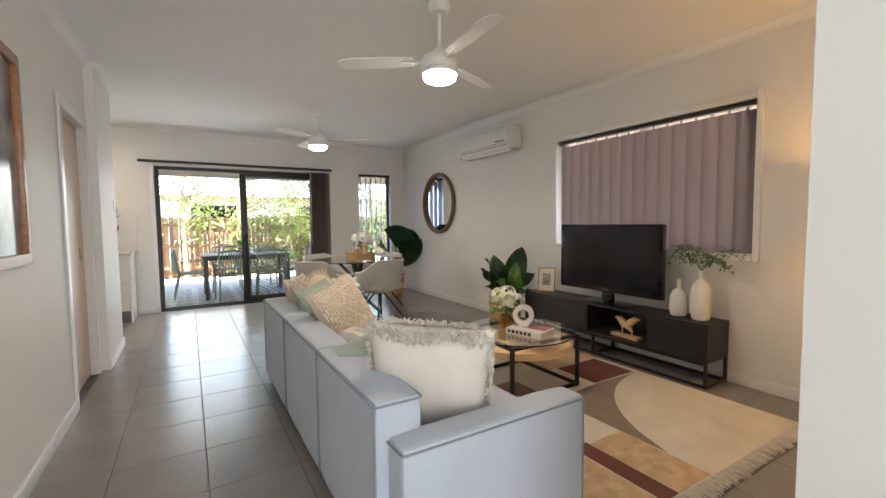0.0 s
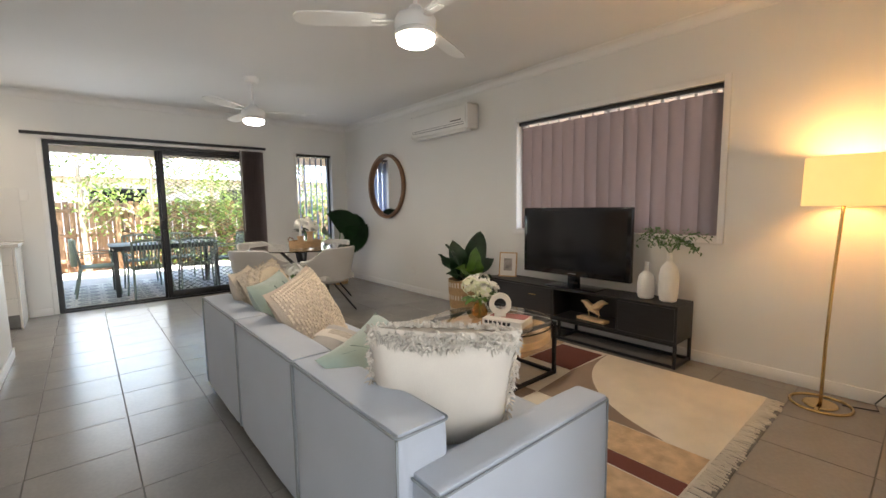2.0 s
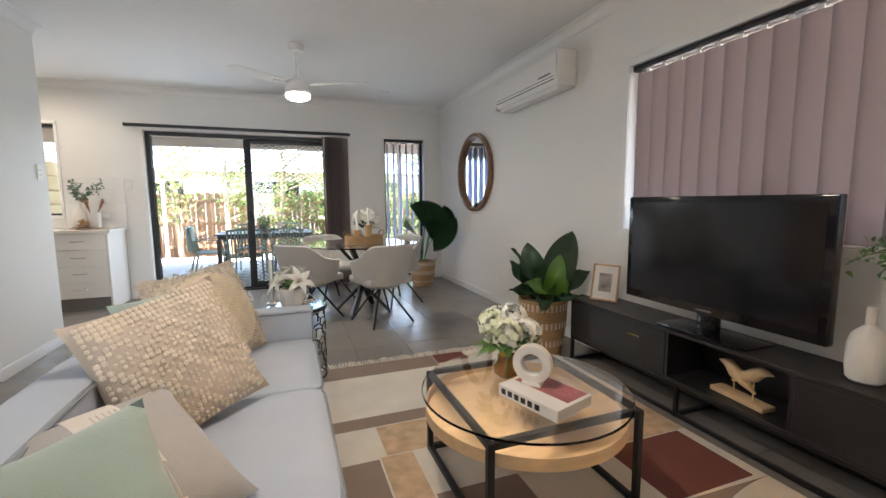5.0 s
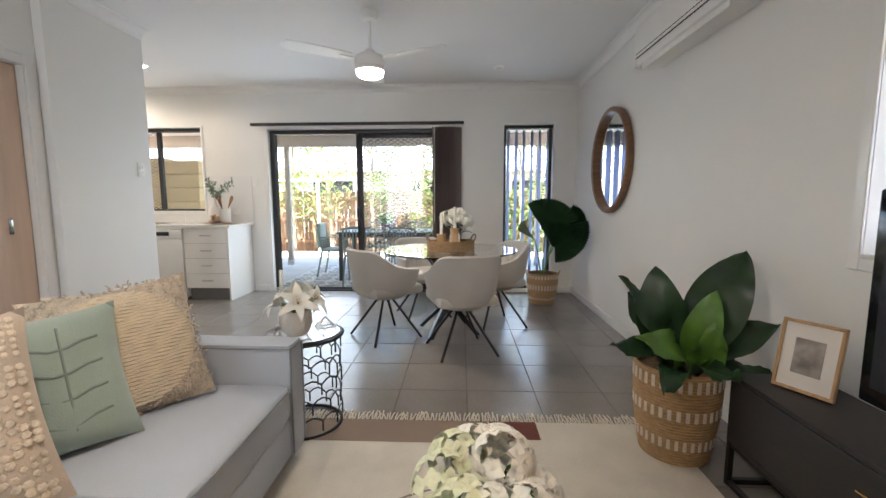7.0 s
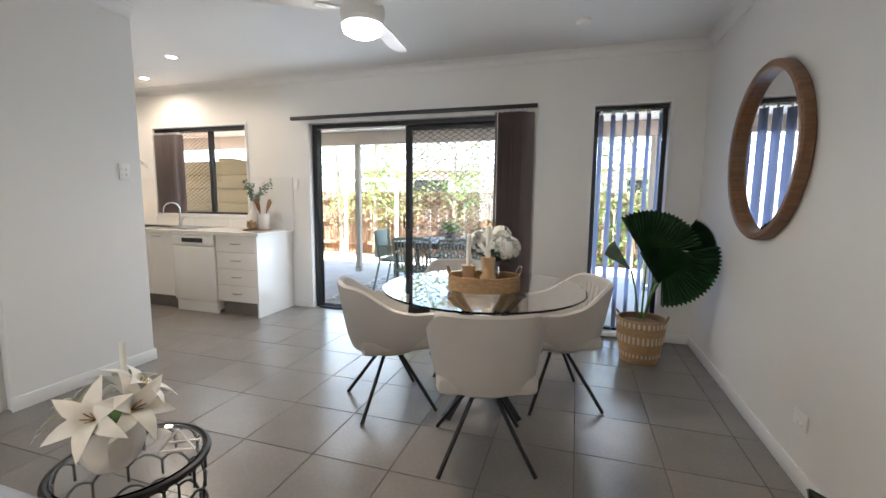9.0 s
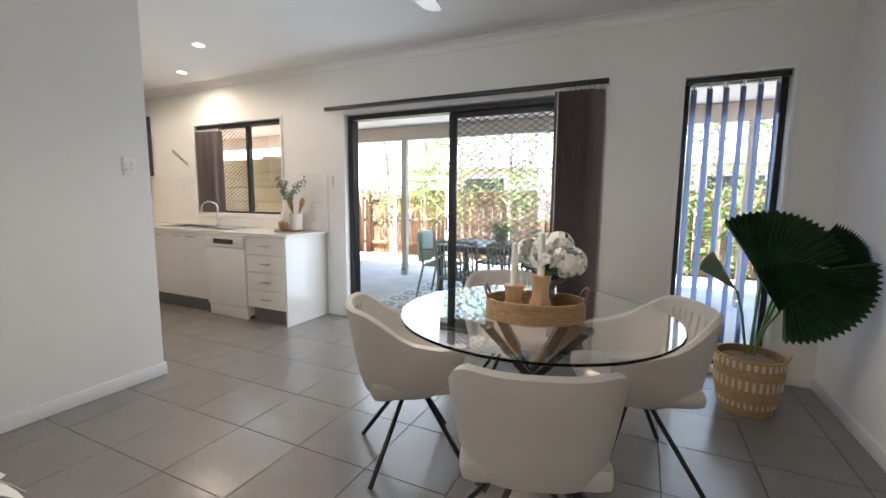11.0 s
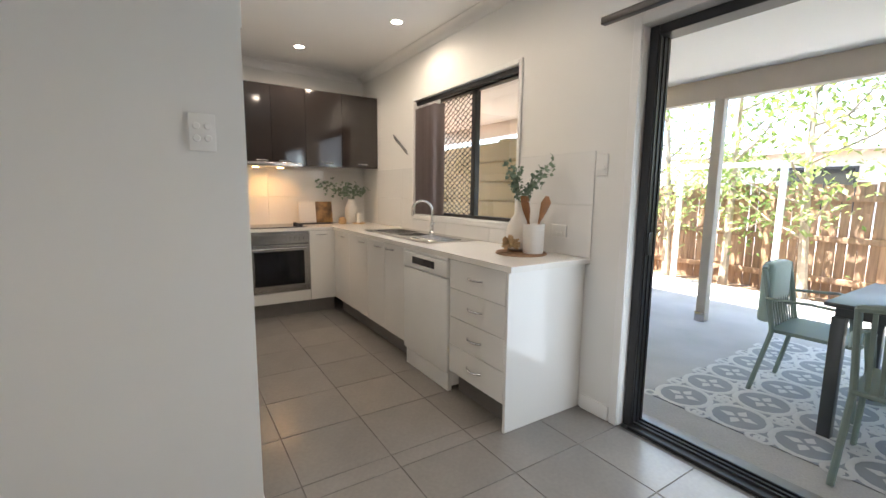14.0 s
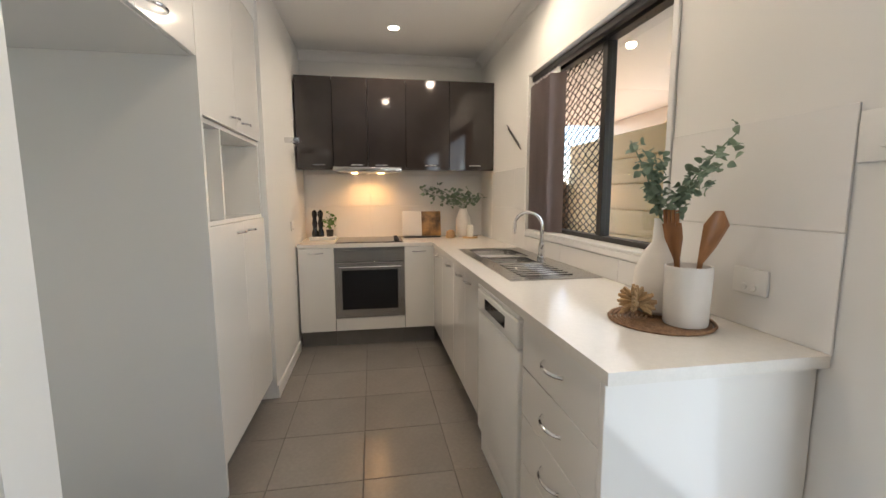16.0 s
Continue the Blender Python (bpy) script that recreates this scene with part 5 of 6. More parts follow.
rows = [[bm.verts.new((x, y, z)) for x, z in prof] for y in (AY0 + 0.025, AY1 - 0.025)]
for i in range(len(prof)):
    j = (i + 1) % len(prof)
    bm.faces.new((rows[0][i], rows[0][j], rows[1][j], rows[1][i]))
bm.faces.new(rows[0]); bm.faces.new(rows[1])
part("casing", bm, "white", ac)
for y0, y1 in ((AY0, AY0 + 0.024), (AY1 - 0.024, AY1)): part("end_cap", box(EAST - 0.19, EAST - 0.002, y0, y1, 2.112, 2.398, 0.02, 3), "white", ac)
part("outlet_flap", box(EAST - 0.155, EAST - 0.15, AY0 + 0.06, AY1 - 0.06, 2.09, 2.13, 0.002, 1, m=None), "white", ac)
for zz in (2.165, 2.19): part("slot", box(EAST - 0.1975, EAST - 0.19, AY0 + 0.05, AY1 - 0.05, zz, zz + 0.004), "black", ac)
part("display", box(EAST - 0.198, EAST - 0.194, AY0 + 0.1, AY0 + 0.28, 2.215, 2.23), "kick", ac)
pr = thing("framed_print", "timber-framed picture behind glass on the wall", "picture frame")
PX, P0, P1, PZ0, PZ1 = WEST + 0.001, 1.95, 2.95, 1.06, 2.04
for a in ((P0, P1, PZ0, PZ0 + 0.05), (P0, P1, PZ1 - 0.05, PZ1), (P0, P0 + 0.05, PZ0 + 0.05, PZ1 - 0.05), (P1 - 0.05, P1, PZ0 + 0.05, PZ1 - 0.05)):
    part("frame_bar", box(PX, PX + 0.035, a[0], a[1], a[2], a[3], 0.004), "copperwood", pr)
part("artwork", box(PX + 0.006, PX + 0.012, P0 + 0.05, P1 - 0.05, PZ0 + 0.05, PZ1 - 0.05), "art", pr)

# ceiling fans


def ceiling_fan(x, y, spin, bulb):
    o = thing("ceiling_fan", "white ceiling fan with three blades and a lit opal lamp", "ceiling fan", (x, y, 0), group="ceiling fans")
    part("canopy", lathe([(0, CEIL - 0.001), (0.068, CEIL - 0.001), (0.07, CEIL - 0.03), (0.055, CEIL - 0.06), (0.02, CEIL - 0.068), (0, CEIL - 0.068)], 32), "white", o)
    part("downrod", lathe([(0.013, CEIL - 0.07), (0.013, 2.30), (0, 2.30)], 16), "white", o)
    part("motor", lathe([(0, 2.33), (0.03, 2.325), (0.045, 2.30), (0.10, 2.275), (0.115, 2.25), (0.115, 2.215), (0.105, 2.195), (0, 2.195)], 40), "white", o)
    for k in range(3):
        b = bmesh.new()
        outline = [(0.16, -0.045), (0.3, -0.058), (0.55, -0.062), (0.625, -0.05), (0.65, -0.02), (0.65, 0.02), (0.625, 0.05), (0.55, 0.062), (0.3, 0.058), (0.16, 0.045)]
        lo = [b.verts.new((u, v, -0.003 + v * 0.18)) for u, v in outline]
        hi = [b.verts.new((u, v, 0.004 + v * 0.18)) for u, v in outline]
        b.faces.new(lo[::-1]); b.faces.new(hi)
        for i in range(len(outline)):
            j = (i + 1) % len(outline)
            b.faces.new((lo[i], lo[j], hi[j], hi[i]))
        bl = part("blade", b, "white", o, m=pose(0, 0, 2.25, 0, 0, spin + 120 * k))
        part("blade_arm", box(0.09, 0.24, -0.02, 0.02, -0.012, -0.004, 0.003), "white", bl)
    part("lamp_ring", lathe([(0, 2.194), (0.105, 2.194), (0.112, 2.185), (0.112, 2.165), (0.1, 2.16), (0, 2.16)], 40), "white", o)
    part("diffuser", lathe([(0.104, 2.16), (0.1, 2.135), (0.07, 2.118), (0, 2.11)], 40), "lampglass", o, "lit opal glass bowl")
    lamp("fan_lamp", "SPOT", look((x, y, 2.09), (x, y, 0)), bulb, SOFTWARM, radius=0.08, spot=radians(172))


ceiling_fan(1.78, 2.49, 25, 4.6)
ceiling_fan(1.755, 5.31, 95, 4.0)
sd = thing("smoke_alarm", "small white round smoke alarm on the ceiling", "smoke alarm", (2.86, 6.68, CEIL))
part("body", lathe([(0, -0.035), (0.04, -0.034), (0.055, -0.02), (0.057, -0.001), (0, -0.001)], 32), "white", sd)

# side table with lilies
st = thing("side_table", "round glass side table with a black honeycomb metal drum", "side table", (1.64, 4.06, 0))
R_, H_ = 0.195, 0.50
part("top_ring", tube(circle(R_, H_ - 0.012, 48), 0.011, 8, closed=True), "blackmetal", st)
part("base_ring", tube(circle(R_ * 0.92, 0.01, 48), 0.009, 8, closed=True), "blackmetal", st)
bm = bmesh.new()
cols, rows_ = 12, 5
hh = (H_ - 0.03) / rows_
for r in range(rows_):
    for c in range(cols):
        a0 = 2 * math.pi * (c + (0.5 if r % 2 else 0)) / cols
        z0 = 0.012 + r * hh
        bm = bmesh.new()
        da = math.pi / cols
        P = lambda a, z: (R_ * 0.95 * math.cos(a), R_ * 0.95 * math.sin(a), z)
        tube([P(a0 - da, z0 + hh * 0.25), P(a0 - da, z0 + hh * 0.8), P(a0 - da * 0.5, z0 + hh * 1.0), P(a0, z0 + hh * 1.08), P(a0 + da * 0.5, z0 + hh), P(a0 + da, z0 + hh * 0.8)], 0.0045, 5, bm=bm)
        part("honeycomb_cell", bm, "blackmetal", st)
part("glass_top", lathe([(0, H_ - 0.008), (R_ - 0.011, H_ - 0.008), (R_ - 0.011, H_), (0, H_)], 48), "glass", st, smooth=False).visible_shadow = False
ly = thing("lily_pot", "white lilies in a faceted white ceramic pot", "flowers", (1.62, 4.02, 0.5005))
part("pot", lathe([(0, 0), (0.045, 0), (0.062, 0.02), (0.075, 0.06), (0.072, 0.105), (0.066, 0.115), (0.06, 0.11), (0.062, 0.06), (0, 0.05)], 9), "ceramic", ly)


def lily(parent, at, az, el, s=0.10):
    bm = bmesh.new()
    for k in range(6):
        leafmesh(s, s * 0.42, 0.2, 0.75, n=6, bm=bm, m=pose(*at, 0, 0, az) @ pose(0, 0, 0, 0, el, 0) @ pose(0, 0, 0, 0, 0, 60 * k) @ pose(0, 0, 0, 0, -38 + 8 * (k % 2), 0))
    part("lily_flower", bm, "petal", parent)
    b2 = bmesh.new()
    for k in range(5): tube([at, (Vector(at) + (pose(0, 0, 0, 0, 0, az) @ pose(0, 0, 0, 0, el, 0)).to_3x3() @ Vector((0.012 * math.cos(k * 1.26), 0.012 * math.sin(k * 1.26), 0.045)))], 0.0015, 4, bm=b2)
    part("stamens", b2, "brass", parent)


for at, az, el in (((0.03, -0.05, 0.15), -60, 55), ((-0.05, -0.03, 0.14), 200, 50), ((0.02, 0.05, 0.17), 60, 40), ((-0.03, 0.06, 0.15), 120, 45), ((0.06, 0.01, 0.15), 0, 60)): lily(ly, at, az, el)
bm = bmesh.new()
for k in range(9): leafmesh(0.10, 0.045, 0.2, 0.3, n=5, bm=bm, m=pose(0, 0, 0.09, 0, -35 - 5 * (k % 4), k * 40))
part("leaves", bm, "plantlight", ly)
ly.scale = (1.12, 1.12, 1.12)
cd = thing("candle", "slim white taper candle in a small holder", "candle", (1.49, 4.16, 0.5005))
part("holder", lathe([(0, 0), (0.03, 0), (0.03, 0.006), (0.014, 0.012), (0.013, 0.04), (0, 0.04)], 20), "white", cd)
part("wax", lathe([(0.011, 0.04), (0.010, 0.303), (0.004, 0.308), (0, 0.308)], 16), "petal", cd)
cl = thing("photo_stand", "small white triangular desk stand", "ornament", (1.74, 4.12, 0.5005), 30)
bm = bmesh.new()
for p, q in (((-0.05, 0, 0.004), (0.05, 0, 0.004)), ((-0.05, 0, 0.004), (0, 0.02, 0.06)), ((0.05, 0, 0.004), (0, 0.02, 0.06)), ((-0.05, 0.05, 0.004), (0.05, 0.05, 0.004)), ((0, 0.02, 0.06), (-0.05, 0.05, 0.004))): tube([p, q], 0.004, 6, bm=bm)
part("bars", bm, "white", cl)

# ---- dining ----
dt = thing("dining_table", "round clear glass dining table on crossed black legs", "dining table", (2.35, 5.68, 0))
part("glass_top", lathe([(0, 0.738), (0.598, 0.738), (0.603, 0.742), (0.603, 0.746), (0.598, 0.75), (0, 0.75)], 80), "glass", dt, smooth=False).visible_shadow = False
for k in range(4):
    a = radians(45 + 90 * k + 15)
    d = Vector((math.cos(a), math.sin(a), 0))
    part("leg", tube([-d * 0.10 + Vector((0, 0, 0.40)), d * 0.30 + Vector((0, 0, 0.012))], 0.036, 4, flat=0.55), "blackmetal", dt)
    part("arm", tube([-d * 0.05 + Vector((0, 0, 0.38)), d * 0.28 + Vector((0, 0, 0.725))], 0.036, 4, flat=0.55), "blackmetal", dt)
    part("pad", lathe([(0, 0.722), (0.03, 0.722), (0.03, 0.737), (0, 0.737)], 20, m=Matrix.Translation((d.x * 0.28, d.y * 0.28, 0))), "steel", dt)
part("hub_cap", lathe([(0, 0.452), (0.055, 0.452), (0.06, 0.446), (0.06, 0.4405), (0, 0.4405)], 32), "chrome", dt, "round chrome cap")
part("hub", lathe([(0, 0.34), (0.05, 0.34), (0.05, 0.44), (0, 0.44)], 20), "blackmetal", dt)


def dining_chair(at, rz):
    o = thing("dining_chair", "light grey upholstered tub chair on splayed black legs", "chair", at, rz, "chairs round the dining table")
    # tub shell: open to +y
    b = bmesh.new()
    n, rowsn = 36, 8
    def ring(z01, inset):
        out = []
        for i in range(n + 1):
            th = radians(-128 + 256 * i / n)
            c = math.cos(th)
            back = max(0.0, c)
            top = 0.615 + 0.16 * (0.5 - 0.5 * math.cos(math.pi * min(1, max(0, (c + 0.25) / 1.1))))
            front = max(0, -c - 0.35)
            top -= 0.04 * front
            z = 0.40 + (top - 0.40) * z01
            k = (0.80 + 0.20 * z01 ** 0.7) * (1 - inset)
            rx, ry = 0.285 * k, 0.29 * k
            sx = math.copysign(abs(math.sin(th)) ** 0.75, math.sin(th))
            sy = math.copysign(abs(c) ** 0.75, c)
            out.append((rx * sx, -ry * sy - 0.02 * back * z01, z))
        return out
    outer = [[b.verts.new(p) for p in ring(k / rowsn, 0)] for k in range(rowsn + 1)]
    lip = [b.verts.new((x * 0.95, y * 0.95, z + 0.012)) for x, y, z in ring(1, 0)]
    inner = [[b.verts.new((p[0], p[1], p[2])) for p in ring(1 - k / rowsn * 0.8, 0.11)] for k in range(rowsn + 1)]
    allr = outer + [lip] + inner
    for r0, r1 in zip(allr, allr[1:]):
        for i in range(n): b.faces.new((r0[i], r0[i + 1], r1[i + 1], r1[i]))
    for e in (0, n): b.faces.new([r[e] for r in allr])
    part("tub_back", b, "chairfab", o)
    bm = bmesh.new()
    for k in range(-4, 5):
        th = radians(9 * k)
        pts = []
        for q in range(6):
            w = 0.28 + 0.64 * q / 5
            kk = (0.80 + 0.20 * w ** 0.7) * 0.885
            pts.append((0.285 * kk * math.copysign(abs(math.sin(th)) ** 0.75, th), -0.29 * kk * math.cos(th) ** 0.75 - 0.02 * math.cos(th) * w, 0.40 + 0.365 * w))
        tube(pts, 0.007, 6, bm=bm)
    part("channel_stitching", bm, "chairfab", o)
    part("seat", pad(0.47, 0.47, 0.09, 0.04, sag=0.02, m=Matrix.Translation((0, 0.02, 0.385))), "chairfab", o)
    part("seat_base", lathe([(0, 0.36), (0.17, 0.36), (0.225, 0.40), (0.225, 0.425), (0, 0.425)], 32), "chairfab", o)
    part("mount", lathe([(0, 0.335), (0.07, 0.335), (0.07, 0.36), (0, 0.36)], 20), "blackmetal", o)
    for k in range(4):
        a = radians(45 + 90 * k)
        d = Vector((math.cos(a), math.sin(a), 0))
        part("leg", tube([d * 0.05 + Vector((0, 0, 0.355)), d * 0.318 + Vector((0, 0, 0.004))], 0.011, 8), "blackmetal", o)
    return o


_ch = dining_chair((2.46, 5.20, 0), 18.4)
for at, rz in (((1.80, 5.535, 0), -50.5), ((2.78, 5.92, 0), 111.7), ((2.07, 6.25, 0), -158)):
    copy_thing(_ch, pose(*at, 0, 0, rz))

tr = thing("wicker_tray", "oval woven wicker tray with loop handles", "tray", (2.37, 5.60, 0.7505), 15)
bm = bmesh.new()
for k in range(9): tube([(x, y * 0.72, z) for x, y, z in circle(0.205, 0.006 + 0.0095 * k, 44)], 0.0055, 6, bm=bm, closed=True)
part("woven_rim", bm, "basket", tr)
part("base", lathe([(0, 0.0005), (0.205, 0.0005), (0.205, 0.007), (0, 0.007)], 44, m=Matrix.Diagonal((1, 0.72, 1, 1))), "basket", tr)
for s in (-1, 1): part("handle", tube([(s * (0.195 + 0.02 * math.sin(q)), 0.06 * math.cos(q), 0.085 + 0.05 * math.sin(q)) for q in (math.pi * i / 10 for i in range(11))], 0.006, 6), "walnut", tr)
for at, h_ in (((2.29, 5.545, 0.758), 0.12), ((2.405, 5.535, 0.758), 0.165)):
    o = thing("candle_holder", "turned oak candle holder with a white taper", "candle holder", at, group="turned oak candle holders")
    part("turned_base", lathe([(0, 0), (0.034, 0), (0.036, 0.01), (0.03, h_ * 0.25), (0.037, h_ * 0.35), (0.037, h_ * 0.42), (0.028, h_ * 0.5), (0.03, h_ * 0.8), (0.036, h_), (0, h_)], 32), "wood", o)
    part("candle", lathe([(0.012, h_), (0.0105, h_ + 0.15), (0.004, h_ + 0.155), (0, h_ + 0.16)], 16), "petal", o)
    o.scale = (1.2, 1.2, 1.15)
bk2 = thing("book", "small black and white book in the tray", "book", (2.33, 5.61, 0.758), 40)
part("pages", box(-0.06, 0.06, -0.085, 0.085, 0.002, 0.018), "page", bk2)
part("cover", box(-0.063, 0.063, -0.088, 0.088, 0.018, 0.021), "black", bk2)
part("cover_label", box(-0.045, 0.05, -0.07, 0.07, 0.0212, 0.022), "page", bk2)
fw = thing("flower_vase", "white hydrangeas and greenery in a glass vase", "flowers", (2.40, 5.67, 0.758))
part("vase", lathe([(0, 0), (0.045, 0), (0.05, 0.01), (0.045, 0.12), (0.042, 0.12), (0.046, 0.012), (0, 0.006)], 28), "glass", fw)
bouquet(fw, (0.01, 0, 0.22), 0.15, 7, ["petal"], petals=30, ps=0.024)
bm = bmesh.new()
for k in range(18):
    a = k * 2.4
    leafmesh(0.11, 0.045, 0.2, 0.5, n=5, bm=bm, m=pose(0.05 * math.cos(a), 0.05 * math.sin(a), 0.13 + 0.09 * ((k * 0.37) % 1), 0, -15 - 30 * ((k * 0.7) % 1), math.degrees(a)))
part("leaves", bm, "plant", fw)
part("stems", tube([(0, 0, 0.01), (0.01, 0, 0.12), (0, 0, 0.22)], 0.014, 6), "plantlight", fw)

# fan palm in the corner
fp = thing("potted_plant", "artificial fan palm in a handled seagrass basket", "plant", (3.40, 6.82, 0))
basket(fp, 0.13, 0.175, 0.36, [(0.315, 0.04), (0.20, 0.06), (0.07, 0.03)], True)


def fan_leaf(at, stem_base, az, el, r, material, spread=150):
    """A pleated fan leaf on a stalk."""
    bm = bmesh.new()
    n = 22
    c0 = [bm.verts.new((0, 0, 0)), bm.verts.new((0, 0, -0.002))]
    ring = []
    for i in range(n * 2 + 1):
        a = radians(-spread + 2 * spread * i / (n * 2))
        rr = r * (1 - 0.10 * (abs(a) / 2.6) ** 2) * (1.0 if i % 2 else 0.95)
        ring.append((bm.verts.new((rr * math.cos(a), rr * math.sin(a), (0.022 if i % 2 else -0.0) + 0.10 * r * math.cos(a))), bm.verts.new((rr * math.cos(a), rr * math.sin(a), (0.022 if i % 2 else 0.0) - 0.002 + 0.10 * r * math.cos(a)))))
    for p, q in zip(ring, ring[1:]):
        bm.faces.new((c0[0], p[0], q[0])); bm.faces.new((c0[1], q[1], p[1])); bm.faces.new((p[0], p[1], q[1], q[0]))
    ax, nz = Vector(az).normalized(), Vector(el)
    nz = (nz - ax * nz.dot(ax)).normalized()
    turn = Matrix((ax, nz.cross(ax), nz)).transposed().to_4x4()
    o = part("leaf", bm, material, fp, m=Matrix.Translation(at) @ turn)
    part("stalk", tube([stem_base, (Vector(stem_base) + Vector(at)) / 2 + Vector((0, 0, 0.05)), at], 0.008, 6), "plantlight", fp)


fan_leaf((0.0, -0.10, 0.82), (0, 0, 0.34), (0.12, 0.0, 0.38), (-0.15, -1, 0.2), 0.39, "plant", 50)
fan_leaf((0.17, -0.05, 0.92), (0.02, 0, 0.34), (0.28, 0.0, 0.10), (-0.3, -0.8, 0.6), 0.29, "plant", 36)
fan_leaf((0.09, -0.14, 0.86), (0.02, 0, 0.34), (0.30, -0.06, -0.22), (-0.4, -1, 0.3), 0.38, "plant", 52)
fan_leaf((0.07, -0.20, 0.66), (0.02, 0.0, 0.34), (0.03, -0.05, 0.3), (0.15, -1, 0.1), 0.31, "plant", 38)
# folded left leaf: the blue daylight on it is painted in as grey-green
fan_leaf((-0.10, -0.04, 0.73), (-0.02, 0, 0.34), (-0.20, 0.0, 0.17), (0.3, -0.8, 0.6), 0.26, "eucalypt", 17)

# ---- things on the worktop ----
pm = thing("placemat", "round woven brown placemat on the worktop", "placemat", (-0.57, 7.13, 0.9005))
bm = bmesh.new()
for k in range(1, 12): tube(circle(0.0135 * k, 0.0045, 36), 0.0058, 5, bm=bm, closed=True)
M["rattan"] = mat("brown_rattan", (0.25, 0.14, 0.07), 0.7, vary=0.3, scale=60, bump=0.5, bscale=100)
part("coil", bm, "rattan", pm)
vz = thing("vase", "white ceramic bottle vase holding eucalyptus sprigs", "vase", (-0.64, 7.17, 0.911))
part("body", lathe([(0, 0), (0.05, 0), (0.066, 0.012), (0.07, 0.06), (0.066, 0.12), (0.045, 0.17), (0.023, 0.2), (0.02, 0.26), (0.022, 0.265), (0.016, 0.265), (0.016, 0.2), (0, 0.19)], 40), "ceramic", vz)
sprig(vz, (0, 0, 0.25), [(-0.02, -0.10, 0.48), (0.02, -0.05, 0.44), (0.20, 0.03, 0.47), (0.22, -0.02, 0.40), (0.10, 0.02, 0.36), (-0.06, -0.02, 0.42)], 0.024, 0.02, "eucalypt", 44, 9, 0.08)
vz.scale = (1.12, 1.12, 1.15)
ut = thing("utensil_pot", "white textured pot with wooden salad servers", "utensil pot", (-0.50, 7.16, 0.911))
part("pot", lathe([(0, 0), (0.048, 0), (0.05, 0.004), (0.053, 0.14), (0.049, 0.14), (0.046, 0.01), (0, 0.01)], 40, wobble=lambda a, z: 1 + 0.012 * math.cos(26 * a + 90 * z)), "ceramic", ut)
M["server"] = mat("dark_honey_timber", (0.28, 0.12, 0.04), 0.4, vary=0.25, scale=6, stretch=(6, 6, 1))
part("spoon", tube([(0.01, 0.01, 0.02), (0.035, 0.0, 0.15), (0.055, 0.0, 0.19), (0.075, 0, 0.24), (0.08, 0, 0.27)], 0.01, 10, radii=(0.007, 0.008, 0.022, 0.034, 0.012), flat=0.35), "server", ut)
bm = tube([(-0.01, -0.01, 0.02), (-0.03, -0.01, 0.15), (-0.045, -0.01, 0.2), (-0.055, -0.01, 0.235)], 0.01, 10, radii=(0.007, 0.009, 0.026, 0.028), flat=0.35)
for k in range(4): tube([(-0.078 + 0.014 * k, -0.01, 0.23), (-0.084 + 0.015 * k, -0.01, 0.268)], 0.005, 6, bm=bm)
part("fork", bm, "server", ut)
ut.scale = (1.2, 1.2, 1.25)
cr = thing("coral_ornament", "spiky pale wooden flower ornament", "ornament", (-0.57, 7.045, 0.962))
bm = bmesh.new()
for k in range(34):
    d = Vector((random.gauss(0, 1), random.gauss(0, 1), random.gauss(0.4, 1))).normalized()
    if d.z < -0.55: d.z = -0.3
    tube([d * 0.008, d * 0.03, d * 0.045], 0.006, 5, bm=bm, radii=(0.004, 0.008, 0.003))
part("petals", bm, "basket", cr)
cr.scale = (1.3, 1.3, 1.3)
bo = thing("cookbook", "open cookbook standing on a black stand", "book", (-3.46, 6.72, 0.9005), 90)
part("left_page", box(-0.15, 0.0, -0.006, 0.006, 0.01, 0.21, 0.003, m=pose(0, 0, 0, -12, 0, 0)), "page", bo)
M["foodphoto"] = mat("yellow_food_photo", (0.30, 0.16, 0.05), 0.4, vary=0.9, scale=11)
part("right_page", box(0.0, 0.15, -0.006, 0.006, 0.01, 0.21, 0.003, m=pose(0, 0, 0, -12, 0, 0)), "foodphoto", bo)
part("stand", box(-0.14, 0.14, -0.05, 0.05, 0.0, 0.008, 0.002), "black", bo)
bo.scale = (1.25, 1.0, 1.2)
ml = thing("herb_tray", "white tray with black pepper mills and a potted herb", "tray", (-3.40, 5.80, 0.9005))
part("tray", box(-0.06, 0.06, -0.10, 0.10, 0, 0.025, 0.006), "white", ml)
for y in (-0.06, -0.015):
    part("pepper_mill", lathe([(0, 0.025), (0.024, 0.025), (0.025, 0.06), (0.015, 0.09), (0.022, 0.13), (0.014, 0.17), (0.022, 0.195), (0.02, 0.22), (0.008, 0.235), (0, 0.237)], 20, m=Matrix.Translation((0, y, 0))), "gloss", ml, "black turned pepper mill")
part("herb_pot", lathe([(0, 0.025), (0.025, 0.025), (0.03, 0.08), (0, 0.08)], 20, m=Matrix.Translation((0, 0.055, 0))), "black", ml)
sprig(ml, (0, 0.055, 0.08), [(0.02, 0.08, 0.19), (-0.02, 0.03, 0.18), (0.0, 0.06, 0.20), (0.03, 0.05, 0.16)], 0.028, 0.02, "plantlight", 12, 5, 0.05)
ml.scale = (1.15, 1.15, 1.15)
vz = thing("vase", "cream ceramic vase of drooping eucalyptus in the corner", "vase", (-3.43, 7.12, 0.9005))
